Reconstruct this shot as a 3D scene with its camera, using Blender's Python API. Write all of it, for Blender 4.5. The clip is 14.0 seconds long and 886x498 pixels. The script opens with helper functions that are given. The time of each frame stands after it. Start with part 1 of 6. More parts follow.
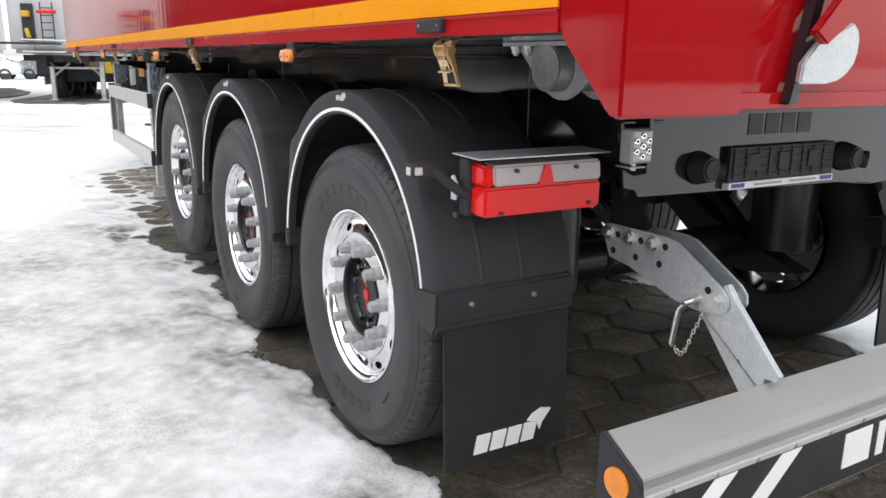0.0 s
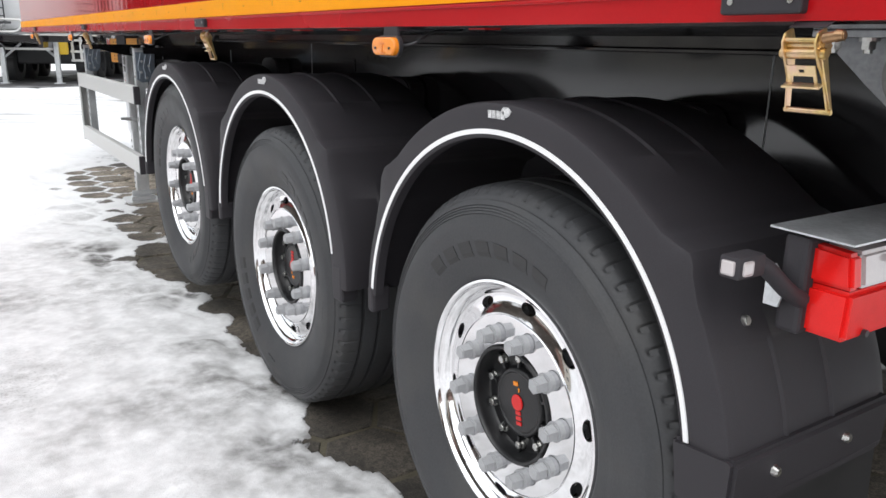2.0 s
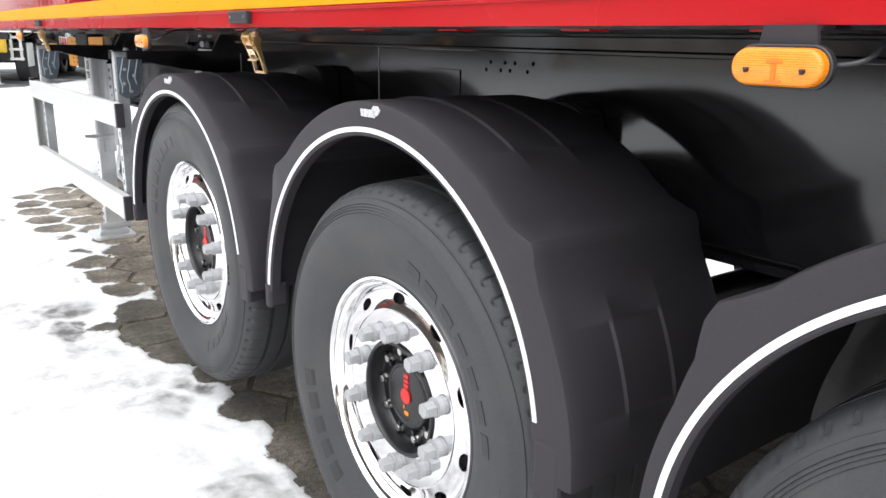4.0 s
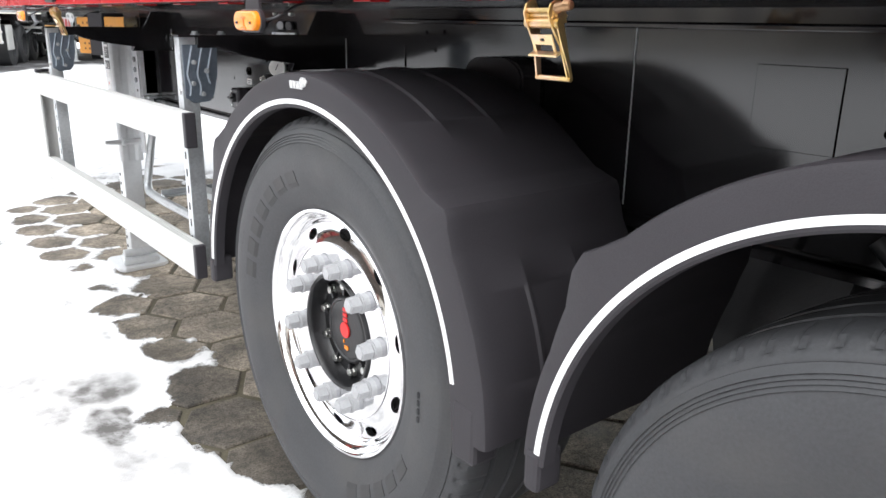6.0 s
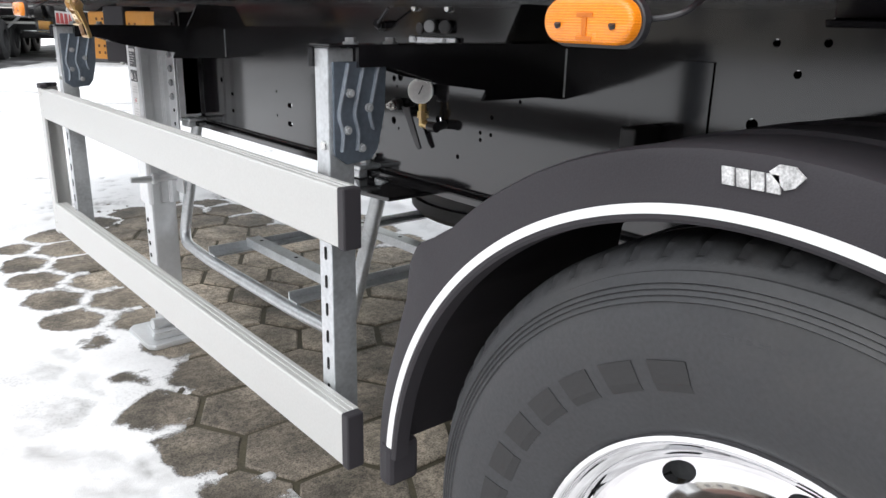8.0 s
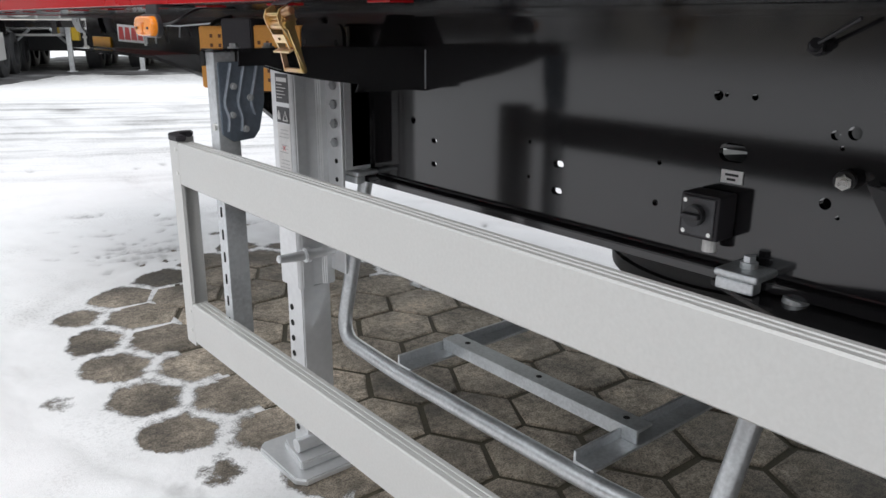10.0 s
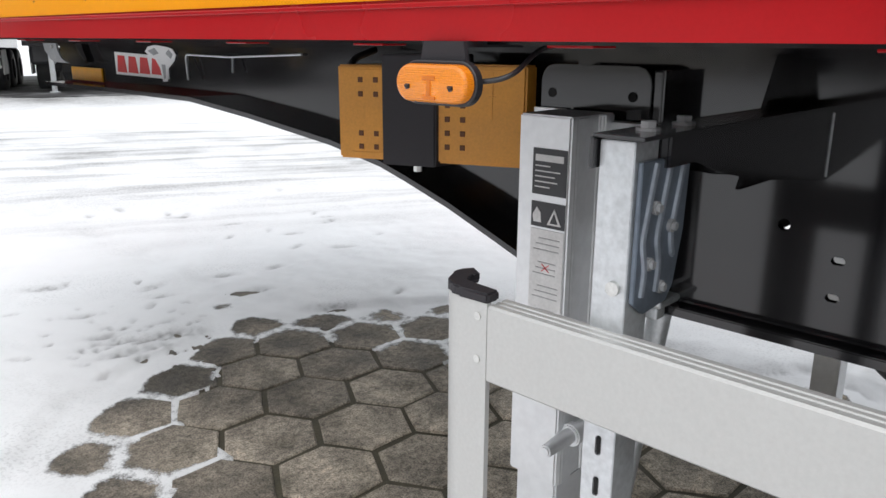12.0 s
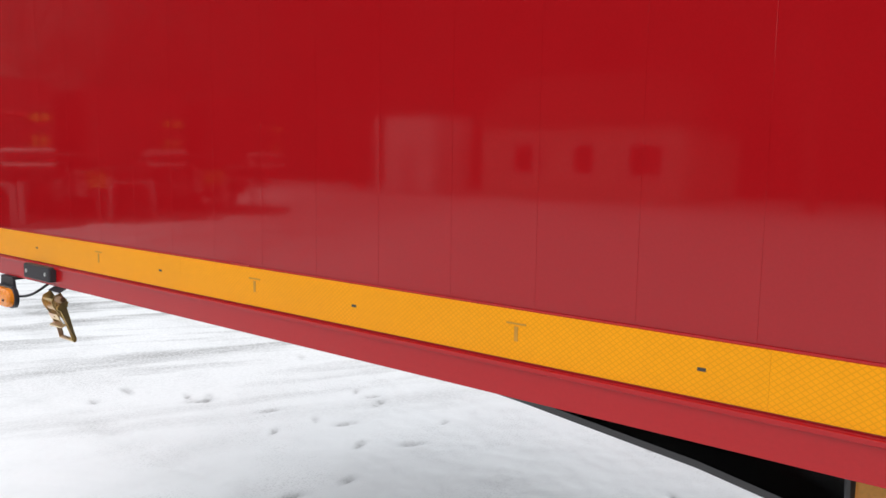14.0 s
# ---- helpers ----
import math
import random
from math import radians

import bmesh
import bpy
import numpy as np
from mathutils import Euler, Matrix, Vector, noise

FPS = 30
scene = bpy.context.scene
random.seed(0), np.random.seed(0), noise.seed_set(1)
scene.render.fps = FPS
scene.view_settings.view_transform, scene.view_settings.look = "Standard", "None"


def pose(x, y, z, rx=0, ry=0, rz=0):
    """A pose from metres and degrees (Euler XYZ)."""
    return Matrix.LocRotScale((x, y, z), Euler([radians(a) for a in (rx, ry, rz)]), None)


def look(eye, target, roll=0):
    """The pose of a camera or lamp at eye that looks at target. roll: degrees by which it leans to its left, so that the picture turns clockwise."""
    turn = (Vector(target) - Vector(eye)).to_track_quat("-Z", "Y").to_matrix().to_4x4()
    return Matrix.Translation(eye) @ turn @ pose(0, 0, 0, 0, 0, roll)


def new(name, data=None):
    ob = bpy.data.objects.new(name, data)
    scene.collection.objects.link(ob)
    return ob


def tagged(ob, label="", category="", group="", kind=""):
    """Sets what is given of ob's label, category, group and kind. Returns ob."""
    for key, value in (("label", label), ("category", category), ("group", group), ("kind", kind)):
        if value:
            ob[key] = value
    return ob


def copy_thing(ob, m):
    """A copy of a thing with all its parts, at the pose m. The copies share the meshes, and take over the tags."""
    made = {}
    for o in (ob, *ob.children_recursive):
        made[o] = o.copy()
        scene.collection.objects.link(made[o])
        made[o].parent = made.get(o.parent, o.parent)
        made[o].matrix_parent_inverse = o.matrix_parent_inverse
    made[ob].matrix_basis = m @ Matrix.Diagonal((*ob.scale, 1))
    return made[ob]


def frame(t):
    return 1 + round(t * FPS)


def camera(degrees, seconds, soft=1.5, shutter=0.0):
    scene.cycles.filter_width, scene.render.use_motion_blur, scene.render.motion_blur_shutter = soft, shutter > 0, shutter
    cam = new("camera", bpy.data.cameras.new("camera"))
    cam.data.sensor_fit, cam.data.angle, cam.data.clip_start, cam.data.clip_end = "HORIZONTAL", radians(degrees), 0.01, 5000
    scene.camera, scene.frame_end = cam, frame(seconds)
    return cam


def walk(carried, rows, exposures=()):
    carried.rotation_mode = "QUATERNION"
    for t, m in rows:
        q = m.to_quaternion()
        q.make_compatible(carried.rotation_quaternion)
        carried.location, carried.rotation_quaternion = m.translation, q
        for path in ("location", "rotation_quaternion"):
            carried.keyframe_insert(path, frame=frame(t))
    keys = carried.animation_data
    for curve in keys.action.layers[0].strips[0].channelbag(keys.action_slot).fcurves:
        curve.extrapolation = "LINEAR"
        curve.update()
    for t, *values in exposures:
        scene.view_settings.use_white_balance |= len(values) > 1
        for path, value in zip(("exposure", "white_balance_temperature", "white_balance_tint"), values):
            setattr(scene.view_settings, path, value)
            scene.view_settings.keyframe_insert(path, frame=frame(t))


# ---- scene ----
cam = camera(60.1, 14.0)
PATH = [
    (0, (-0.986, -2.274, 1.293), (0.007, -0.604, 0.817), 0.8),
    (0.5, (-0.98, -2.055, 1.287), (0.021, -0.39, 0.812), 0.9),
    (1, (-0.949, -1.803, 1.286), (0.079, -0.154, 0.812), 0.9),
    (1.5, (-0.951, -1.524, 1.281), (0.102, 0.105, 0.795), 0.9),
    (2, (-0.975, -1.234, 1.317), (0.096, 0.373, 0.796), 1.0),
    (2.5, (-0.967, -0.944, 1.332), (0.125, 0.642, 0.792), 1.0),
    (2.7, (-0.96, -0.818, 1.338), (0.144, 0.759, 0.797), 1.0),
    (4.8, (-0.842, 0.443, 1.326), (0.349, 1.96, 0.794), 0.8),
    (5, (-0.843, 0.562, 1.33), (0.347, 2.076, 0.79), 0.7),
    (5.5, (-0.835, 0.852, 1.32), (0.361, 2.356, 0.766), 0.7),
    (6, (-0.802, 1.17, 1.313), (0.396, 2.665, 0.74), 0.8),
    (6.5, (-0.771, 1.455, 1.342), (0.429, 2.946, 0.761), 0.7),
    (7, (-0.762, 1.748, 1.367), (0.447, 3.23, 0.782), 0.9),
    (7.5, (-0.7, 2.047, 1.34), (0.52, 3.519, 0.753), 0.9),
    (8, (-0.637, 2.34, 1.306), (0.592, 3.807, 0.728), 1.2),
    (8.2, (-0.629, 2.458, 1.297), (0.599, 3.925, 0.714), 1.1),
    (10.3, (-0.675, 3.638, 1.319), (0.559, 5.107, 0.755), 0.1),
    (10.5, (-0.688, 3.75, 1.32), (0.563, 5.207, 0.76), 0.2),
    (11, (-0.687, 4.037, 1.327), (0.611, 5.455, 0.777), 0.2),
    (11.5, (-0.655, 4.339, 1.337), (0.691, 5.716, 0.794), 0.1),
    (12, (-0.664, 4.641, 1.354), (0.733, 5.971, 0.825), 0.3),
    (12.5, (-0.711, 4.921, 1.409), (0.753, 6.191, 0.915), 0.4),
    (13, (-0.692, 5.237, 1.489), (0.817, 6.478, 1.06), 0.7),
    (13.2, (-0.686, 5.356, 1.516), (0.837, 6.591, 1.122), 0.9),
    (13.6, (-0.724, 5.557, 1.557), (0.821, 6.788, 1.246), 0.9),
    (13.8, (-0.755, 5.666, 1.593), (0.804, 6.889, 1.321), 1.1),
    (14, (-0.764, 5.752, 1.638), (0.788, 6.993, 1.405), 0.8),
]
walk(cam, [(t, look(eye, target, roll)) for t, eye, target, roll in PATH], exposures=[(0.0, 0.88), (2.7, 1.06), (4.8, 1.78), (8.2, 1.18), (10.5, 0.61), (12.0, 0.72), (14.0, 0.58)])

# ---- world and sun: a bright overcast winter day ----
world = bpy.data.worlds.new("overcast")
scene.world = world
world.use_nodes = True
wn = world.node_tree
sky = wn.nodes.new("ShaderNodeTexSky")
sky.sky_type = "NISHITA"
sky.sun_disc = False
sky.sun_elevation = radians(62)
sky.sun_rotation = radians(237)
sky.air_density, sky.dust_density, sky.ozone_density = 2.0, 1.0, 1.0
veil = wn.nodes.new("ShaderNodeHueSaturation")
veil.inputs["Saturation"].default_value = 0.2
wn.links.new(sky.outputs[0], veil.inputs["Color"])
wn.links.new(veil.outputs[0], wn.nodes["Background"].inputs["Color"])
wn.nodes["Background"].inputs["Strength"].default_value = 0.15
sun = new("sun", bpy.data.lights.new("sun", "SUN"))
sun.data.energy, sun.data.angle, sun.data.color = 0.48, radians(80), (1.0, 0.97, 0.94)
sun.matrix_world = look((-3.4, -2.2, 8.0), (0, 0, 0))


# ---- materials ----
def material(name, colour, rough=0.5, metal=0.0, vary=0.12, scale=6.0, fine=60.0, bump=0.0, coat=0.0, dirt=None, dirt_amount=0.0, spec=0.5):
    m = bpy.data.materials.new(name)
    m.use_nodes = True
    nt = m.node_tree
    b = nt.nodes["Principled BSDF"]
    tc = nt.nodes.new("ShaderNodeTexCoord")

    def noise_node(s, detail=4.0):
        n = nt.nodes.new("ShaderNodeTexNoise")
        n.inputs["Scale"].default_value = s
        n.inputs["Detail"].default_value = detail
        nt.links.new(tc.outputs["Object"], n.inputs["Vector"])
        return n

    big, small = noise_node(scale), noise_node(fine, 6.0)
    mix = nt.nodes.new("ShaderNodeMix")
    mix.data_type = "RGBA"
    mix.blend_type = "MULTIPLY"
    ramp = nt.nodes.new("ShaderNodeMapRange")
    add = nt.nodes.new("ShaderNodeMath")
    add.operation = "ADD"
    nt.links.new(big.outputs["Fac"], add.inputs[0])
    nt.links.new(small.outputs["Fac"], add.inputs[1])
    ramp.inputs["From Min"].default_value, ramp.inputs["From Max"].default_value = 0.7, 1.3
    ramp.inputs["To Min"].default_value, ramp.inputs["To Max"].default_value = 1 - vary, 1 + vary
    nt.links.new(add.outputs[0], ramp.inputs["Value"])
    mix.inputs["Factor"].default_value = 1.0
    mix.inputs["A"].default_value = (*colour, 1)
    nt.links.new(ramp.outputs[0], mix.inputs["B"])
    out = mix.outputs["Result"]
    if dirt:
        patch = noise_node(scale * 0.7, 8.0)
        r2 = nt.nodes.new("ShaderNodeMapRange")
        r2.inputs["From Min"].default_value, r2.inputs["From Max"].default_value = 0.5, 0.72
        r2.inputs["To Max"].default_value = dirt_amount
        nt.links.new(patch.outputs["Fac"], r2.inputs["Value"])
        m2 = nt.nodes.new("ShaderNodeMix")
        m2.data_type = "RGBA"
        nt.links.new(r2.outputs[0], m2.inputs["Factor"])
        nt.links.new(out, m2.inputs["A"])
        m2.inputs["B"].default_value = (*dirt, 1)
        out = m2.outputs["Result"]
    nt.links.new(out, b.inputs["Base Color"])
    rr = nt.nodes.new("ShaderNodeMapRange")
    rr.inputs["From Min"].default_value, rr.inputs["From Max"].default_value = 0.3, 0.7
    rr.inputs["To Min"].default_value, rr.inputs["To Max"].default_value = rough * 0.85, min(1, rough * 1.15)
    nt.links.new(big.outputs["Fac"], rr.inputs["Value"])
    nt.links.new(rr.outputs[0], b.inputs["Roughness"])
    b.inputs["Metallic"].default_value = metal
    b.inputs["Coat Weight"].default_value = coat
    b.inputs["Coat Roughness"].default_value = 0.04
    b.inputs["Specular IOR Level"].default_value = spec
    if bump:
        bp = nt.nodes.new("ShaderNodeBump")
        bp.inputs["Strength"].default_value = bump
        bp.inputs["Distance"].default_value = 0.003
        nt.links.new(small.outputs["Fac"], bp.inputs["Height"])
        nt.links.new(bp.outputs[0], b.inputs["Normal"])
    return m


RED = material("red_paint", (0.335, 0.005, 0.008), 0.05, vary=0.05, scale=2.0, fine=300, spec=0.38)
SILL = material("red_sill_paint", (0.40, 0.005, 0.008), 0.26, vary=0.05, scale=2.0, fine=200, spec=0.4)
BLACK = material("black_chassis_paint", (0.0112, 0.0106, 0.0120), 0.10, vary=0.1, scale=2, fine=20, spec=0.65)
PLASTIC = material("black_mudguard_plastic", (0.031, 0.0285, 0.0325), 0.55, vary=0.15, scale=4, fine=500, bump=0.12, spec=0.3)
FLAP = material("black_flap_rubber", (0.013, 0.013, 0.014), 0.6, vary=0.15, scale=5, fine=250, bump=0.1)
RUBBER = material("tyre_rubber", (0.038, 0.039, 0.042), 0.58, vary=0.2, scale=7, fine=180, bump=0.15, dirt=(0.06, 0.058, 0.055), dirt_amount=0.5)
LETTER = material("moulded_tyre_lettering", (0.020, 0.020, 0.021), 0.5, vary=0.15, scale=9, fine=200)
CHROME = material("polished_aluminium", (0.85, 0.85, 0.86), 0.075, metal=1.0, vary=0.03, scale=12, fine=120)
NUT = material("grey_plastic_nut_cover", (0.36, 0.365, 0.375), 0.42, vary=0.1, scale=20, fine=200, dirt=(0.27, 0.27, 0.28), dirt_amount=0.4)
HUB = material("black_hub_casting", (0.010, 0.010, 0.011), 0.34, vary=0.2, scale=20, fine=150, bump=0.15)
STEEL = material("zinc_plated_bolt", (0.62, 0.62, 0.60), 0.3, metal=1.0, vary=0.15, scale=30, fine=200)
GALV = material("galvanised_steel", (0.58, 0.60, 0.615), 0.40, metal=0.75, vary=0.18, scale=14, fine=120, dirt=(0.62, 0.64, 0.65), dirt_amount=0.5, bump=0.05)
GALVBLUE = material("blue_grey_zinc_plate", (0.16, 0.19, 0.23), 0.4, metal=0.6, vary=0.15, scale=10, fine=100)
LEGZINC = material("bright_zinc_sheet", (0.70, 0.71, 0.72), 0.36, metal=0.5, vary=0.06, scale=9, fine=60, dirt=(0.52, 0.53, 0.54), dirt_amount=0.35)
ALU = material("anodised_aluminium_rail", (0.53, 0.53, 0.515), 0.42, metal=0.3, vary=0.05, scale=3, fine=200, bump=0.03)
ALUDARK = material("aluminium_bumper_extrusion", (0.36, 0.345, 0.335), 0.40, metal=0.5, vary=0.06, scale=3, fine=250)
PAWL = material("iridescent_chromate", (0.78, 0.60, 0.34), 0.34, metal=0.85, vary=0.1, scale=60, fine=120, dirt=(0.80, 0.52, 0.46), dirt_amount=0.8)
BRASSDARK = material("brown_chromate", (0.36, 0.22, 0.12), 0.34, metal=0.9, vary=0.2, scale=60, fine=120)
BRASS = material("yellow_chromated_steel", (0.60, 0.44, 0.19), 0.32, metal=0.95, vary=0.2, scale=25, fine=120, dirt=(0.75, 0.5, 0.42), dirt_amount=0.7)
AMBER = material("amber_lens", (0.84, 0.255, 0.012), 0.24, vary=0.12, scale=40, fine=400, spec=0.4, coat=0.5)


def lens_ribs(m, pitch):
    """Fine moulded ribs along the lens."""
    nt = m.node_tree
    tc = nt.nodes.new("ShaderNodeTexCoord")
    wave = nt.nodes.new("ShaderNodeTexWave")
    wave.bands_direction = "Z"
    wave.inputs["Scale"].default_value = 0.314 / pitch
    wave.inputs["Distortion"].default_value = 0.3
    nt.links.new(tc.outputs["Object"], wave.inputs["Vector"])
    bp = nt.nodes.new("ShaderNodeBump")
    bp.inputs["Strength"].default_value = 0.55
    bp.inputs["Distance"].default_value = 0.0008
    nt.links.new(wave.outputs["Fac"], bp.inputs["Height"])
    nt.links.new(bp.outputs[0], nt.nodes["Principled BSDF"].inputs["Normal"])


lens_ribs(AMBER, 0.0026)
CHOCK = material("orange_chock_plastic", (0.66, 0.29, 0.04), 0.5, vary=0.1, scale=12, fine=200, bump=0.08)
REDLENS = material("red_lamp_lens", (0.72, 0.014, 0.012), 0.2, vary=0.06, scale=30, fine=500, spec=0.3)
CLEARLENS = material("grey_clear_lens", (0.50, 0.46, 0.46), 0.15, vary=0.05, scale=40, fine=500, coat=0.7)
WHITE = material("white_reflective_film", (0.85, 0.85, 0.85), 0.4, vary=0.04, scale=20, fine=300)
LABEL = material("dark_printed_label", (0.025, 0.025, 0.028), 0.4, vary=0.1, scale=20, fine=200)
PAPER = material("pale_printed_label", (0.62, 0.61, 0.60), 0.45, vary=0.1, scale=30, fine=200)
REDFILM = material("red_sticker_film", (0.62, 0.02, 0.02), 0.4, vary=0.05, scale=20, fine=200)
BLUEFILM = material("blue_sticker_film", (0.03, 0.06, 0.3), 0.4, vary=0.05, scale=20, fine=200)
GREYCAST = material("grey_cast_bracket", (0.33, 0.34, 0.35), 0.5, metal=0.3, vary=0.2, scale=12, fine=100, bump=0.15, dirt=(0.45, 0.45, 0.45), dirt_amount=0.6)
HINGETUBE = material("dull_bare_steel", (0.20, 0.195, 0.19), 0.42, metal=0.5, vary=0.2, scale=9, fine=60, dirt=(0.34, 0.33, 0.33), dirt_amount=0.6)
JOINT = material("joint_grit", (0.080, 0.070, 0.046), 0.9, vary=0.35, scale=12, fine=150, bump=0.4)
TARP = material("grey_trailer_panel", (0.50, 0.51, 0.52), 0.45, vary=0.08, scale=1.5, fine=30)
CARWHITE = material("white_car_paint", (0.75, 0.75, 0.75), 0.2, vary=0.03, coat=0.5)
GLASS = material("dark_window_glass", (0.02, 0.022, 0.025), 0.06, vary=0.05)
YELLOW = material("yellow_plastic", (0.55, 0.36, 0.02), 0.5)
BARK = material("bark", (0.09, 0.07, 0.055), 0.9, vary=0.3, scale=5, fine=40, bump=0.5)
HOUSE = material("house_render", (0.50, 0.46, 0.40), 0.85, vary=0.1, scale=1, fine=20)
ROOF = material("roof_sheet", (0.16, 0.09, 0.07), 0.8, vary=0.2, scale=2, fine=20)
TWIG = material("bare_twigs", (0.07, 0.055, 0.045), 0.9, vary=0.3, scale=3, fine=20)


def tape_material():
    """Orange retroreflective tape with a fine honeycomb."""
    m = material("orange_reflective_tape", (0.87, 0.335, 0.002), 0.35, vary=0.04, scale=4, fine=150, spec=0.16)
    nt = m.node_tree
    b = nt.nodes["Principled BSDF"]
    tc = nt.nodes.new("ShaderNodeTexCoord")
    turn = nt.nodes.new("ShaderNodeVectorRotate")
    turn.rotation_type = "X_AXIS"
    turn.inputs["Angle"].default_value = radians(38)
    nt.links.new(tc.outputs["Object"], turn.inputs["Vector"])
    back = nt.nodes.new("ShaderNodeVectorRotate")
    back.rotation_type = "X_AXIS"
    back.inputs["Angle"].default_value = radians(-38)
    nt.links.new(tc.outputs["Object"], back.inputs["Vector"])
    bands = []
    for rot in (turn, back):
        w = nt.nodes.new("ShaderNodeTexWave")
        w.wave_type, w.bands_direction, w.wave_profile = "BANDS", "Z", "SIN"
        w.inputs["Scale"].default_value = 62
        w.inputs["Distortion"].default_value = 0.0
        nt.links.new(rot.outputs[0], w.inputs["Vector"])
        bands.append(w.outputs["Fac"])
    top = nt.nodes.new("ShaderNodeMath")
    top.operation = "MAXIMUM"
    nt.links.new(bands[0], top.inputs[0])
    nt.links.new(bands[1], top.inputs[1])
    r = nt.nodes.new("ShaderNodeMapRange")
    r.inputs["From Min"].default_value, r.inputs["From Max"].default_value = 0.8, 1.0
    r.inputs["To Min"].default_value, r.inputs["To Max"].default_value = 1.0, 0.85
    nt.links.new(top.outputs[0], r.inputs["Value"])
    old = b.inputs["Base Color"].links[0].from_socket
    mx = nt.nodes.new("ShaderNodeMix")
    mx.data_type, mx.blend_type = "RGBA", "MULTIPLY"
    mx.inputs["Factor"].default_value = 1.0
    nt.links.new(old, mx.inputs["A"])
    nt.links.new(r.outputs[0], mx.inputs["B"])
    nt.links.new(mx.outputs["Result"], b.inputs["Base Color"])
    return m


TAPE = tape_material()


def paver_material():
    """Worn concrete slab, each one a little different, with damp stains and moss specks."""
    m = material("worn_concrete_slab", (0.375, 0.32, 0.255), 0.8, vary=0.55, scale=7, fine=240, bump=1.0, dirt=(0.075, 0.066, 0.045), dirt_amount=0.6)
    nt = m.node_tree
    b = nt.nodes["Principled BSDF"]
    info = nt.nodes.new("ShaderNodeObjectInfo")
    r = nt.nodes.new("ShaderNodeMapRange")
    r.inputs["To Min"].default_value, r.inputs["To Max"].default_value = 0.7, 1.25
    nt.links.new(info.outputs["Random"], r.inputs["Value"])
    old = b.inputs["Base Color"].links[0].from_socket
    mx = nt.nodes.new("ShaderNodeMix")
    mx.data_type, mx.blend_type = "RGBA", "MULTIPLY"
    mx.inputs["Factor"].default_value = 1.0
    nt.links.new(old, mx.inputs["A"])
    nt.links.new(r.outputs[0], mx.inputs["B"])
    nt.links.new(mx.outputs["Result"], b.inputs["Base Color"])
    # pits and damp stains
    for scale, detail, lo, hi, low in ((150, 6, 0.46, 0.64, 0.5), (38, 8, 0.42, 0.66, 0.62), (2.6, 5, 0.42, 0.62, 0.68)):
        n = nt.nodes.new("ShaderNodeTexNoise")
        n.inputs["Scale"].default_value, n.inputs["Detail"].default_value = scale, detail
        p = nt.nodes.new("ShaderNodeMapRange")
        p.inputs["From Min"].default_value, p.inputs["From Max"].default_value = lo, hi
        p.inputs["To Min"].default_value, p.inputs["To Max"].default_value = 1.08, low
        nt.links.new(n.outputs["Fac"], p.inputs["Value"])
        old = b.inputs["Base Color"].links[0].from_socket
        mx = nt.nodes.new("ShaderNodeMix")
        mx.data_type, mx.blend_type = "RGBA", "MULTIPLY"
        mx.inputs["Factor"].default_value = 1.0
        nt.links.new(old, mx.inputs["A"])
        nt.links.new(p.outputs[0], mx.inputs["B"])
        nt.links.new(mx.outputs["Result"], b.inputs["Base Color"])
    # slabs turn darker towards the rear, along a noisy border
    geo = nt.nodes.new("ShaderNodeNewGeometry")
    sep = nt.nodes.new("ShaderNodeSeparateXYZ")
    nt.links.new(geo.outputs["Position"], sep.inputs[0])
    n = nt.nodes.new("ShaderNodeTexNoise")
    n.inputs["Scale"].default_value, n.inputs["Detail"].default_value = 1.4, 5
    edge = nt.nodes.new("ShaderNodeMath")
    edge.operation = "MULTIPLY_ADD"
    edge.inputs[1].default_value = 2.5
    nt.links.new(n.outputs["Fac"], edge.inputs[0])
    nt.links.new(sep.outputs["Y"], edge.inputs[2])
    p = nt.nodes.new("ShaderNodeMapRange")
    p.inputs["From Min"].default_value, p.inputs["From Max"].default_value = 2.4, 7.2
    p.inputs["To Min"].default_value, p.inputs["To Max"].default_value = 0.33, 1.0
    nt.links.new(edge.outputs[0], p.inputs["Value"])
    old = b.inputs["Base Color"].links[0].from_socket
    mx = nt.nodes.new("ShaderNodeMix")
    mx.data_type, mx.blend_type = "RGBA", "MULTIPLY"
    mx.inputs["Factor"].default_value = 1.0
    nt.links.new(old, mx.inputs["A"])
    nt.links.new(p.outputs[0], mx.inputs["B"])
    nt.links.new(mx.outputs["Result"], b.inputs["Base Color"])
    # darker tone along the snow edge, lifted further in against the trailer's shade
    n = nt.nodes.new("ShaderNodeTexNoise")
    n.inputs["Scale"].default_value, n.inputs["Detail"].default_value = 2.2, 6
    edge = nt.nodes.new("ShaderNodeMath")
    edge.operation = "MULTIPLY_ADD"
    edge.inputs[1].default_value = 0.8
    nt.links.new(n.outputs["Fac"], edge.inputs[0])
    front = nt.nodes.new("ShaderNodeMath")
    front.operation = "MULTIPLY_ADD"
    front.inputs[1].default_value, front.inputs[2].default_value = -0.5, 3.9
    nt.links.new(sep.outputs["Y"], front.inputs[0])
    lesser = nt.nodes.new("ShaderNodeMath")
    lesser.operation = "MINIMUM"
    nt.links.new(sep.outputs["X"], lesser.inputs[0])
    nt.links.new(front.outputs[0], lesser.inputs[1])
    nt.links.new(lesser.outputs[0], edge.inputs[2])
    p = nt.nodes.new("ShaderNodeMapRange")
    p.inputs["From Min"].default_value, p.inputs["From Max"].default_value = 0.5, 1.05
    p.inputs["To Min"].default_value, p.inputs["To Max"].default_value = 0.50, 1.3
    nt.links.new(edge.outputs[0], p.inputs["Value"])
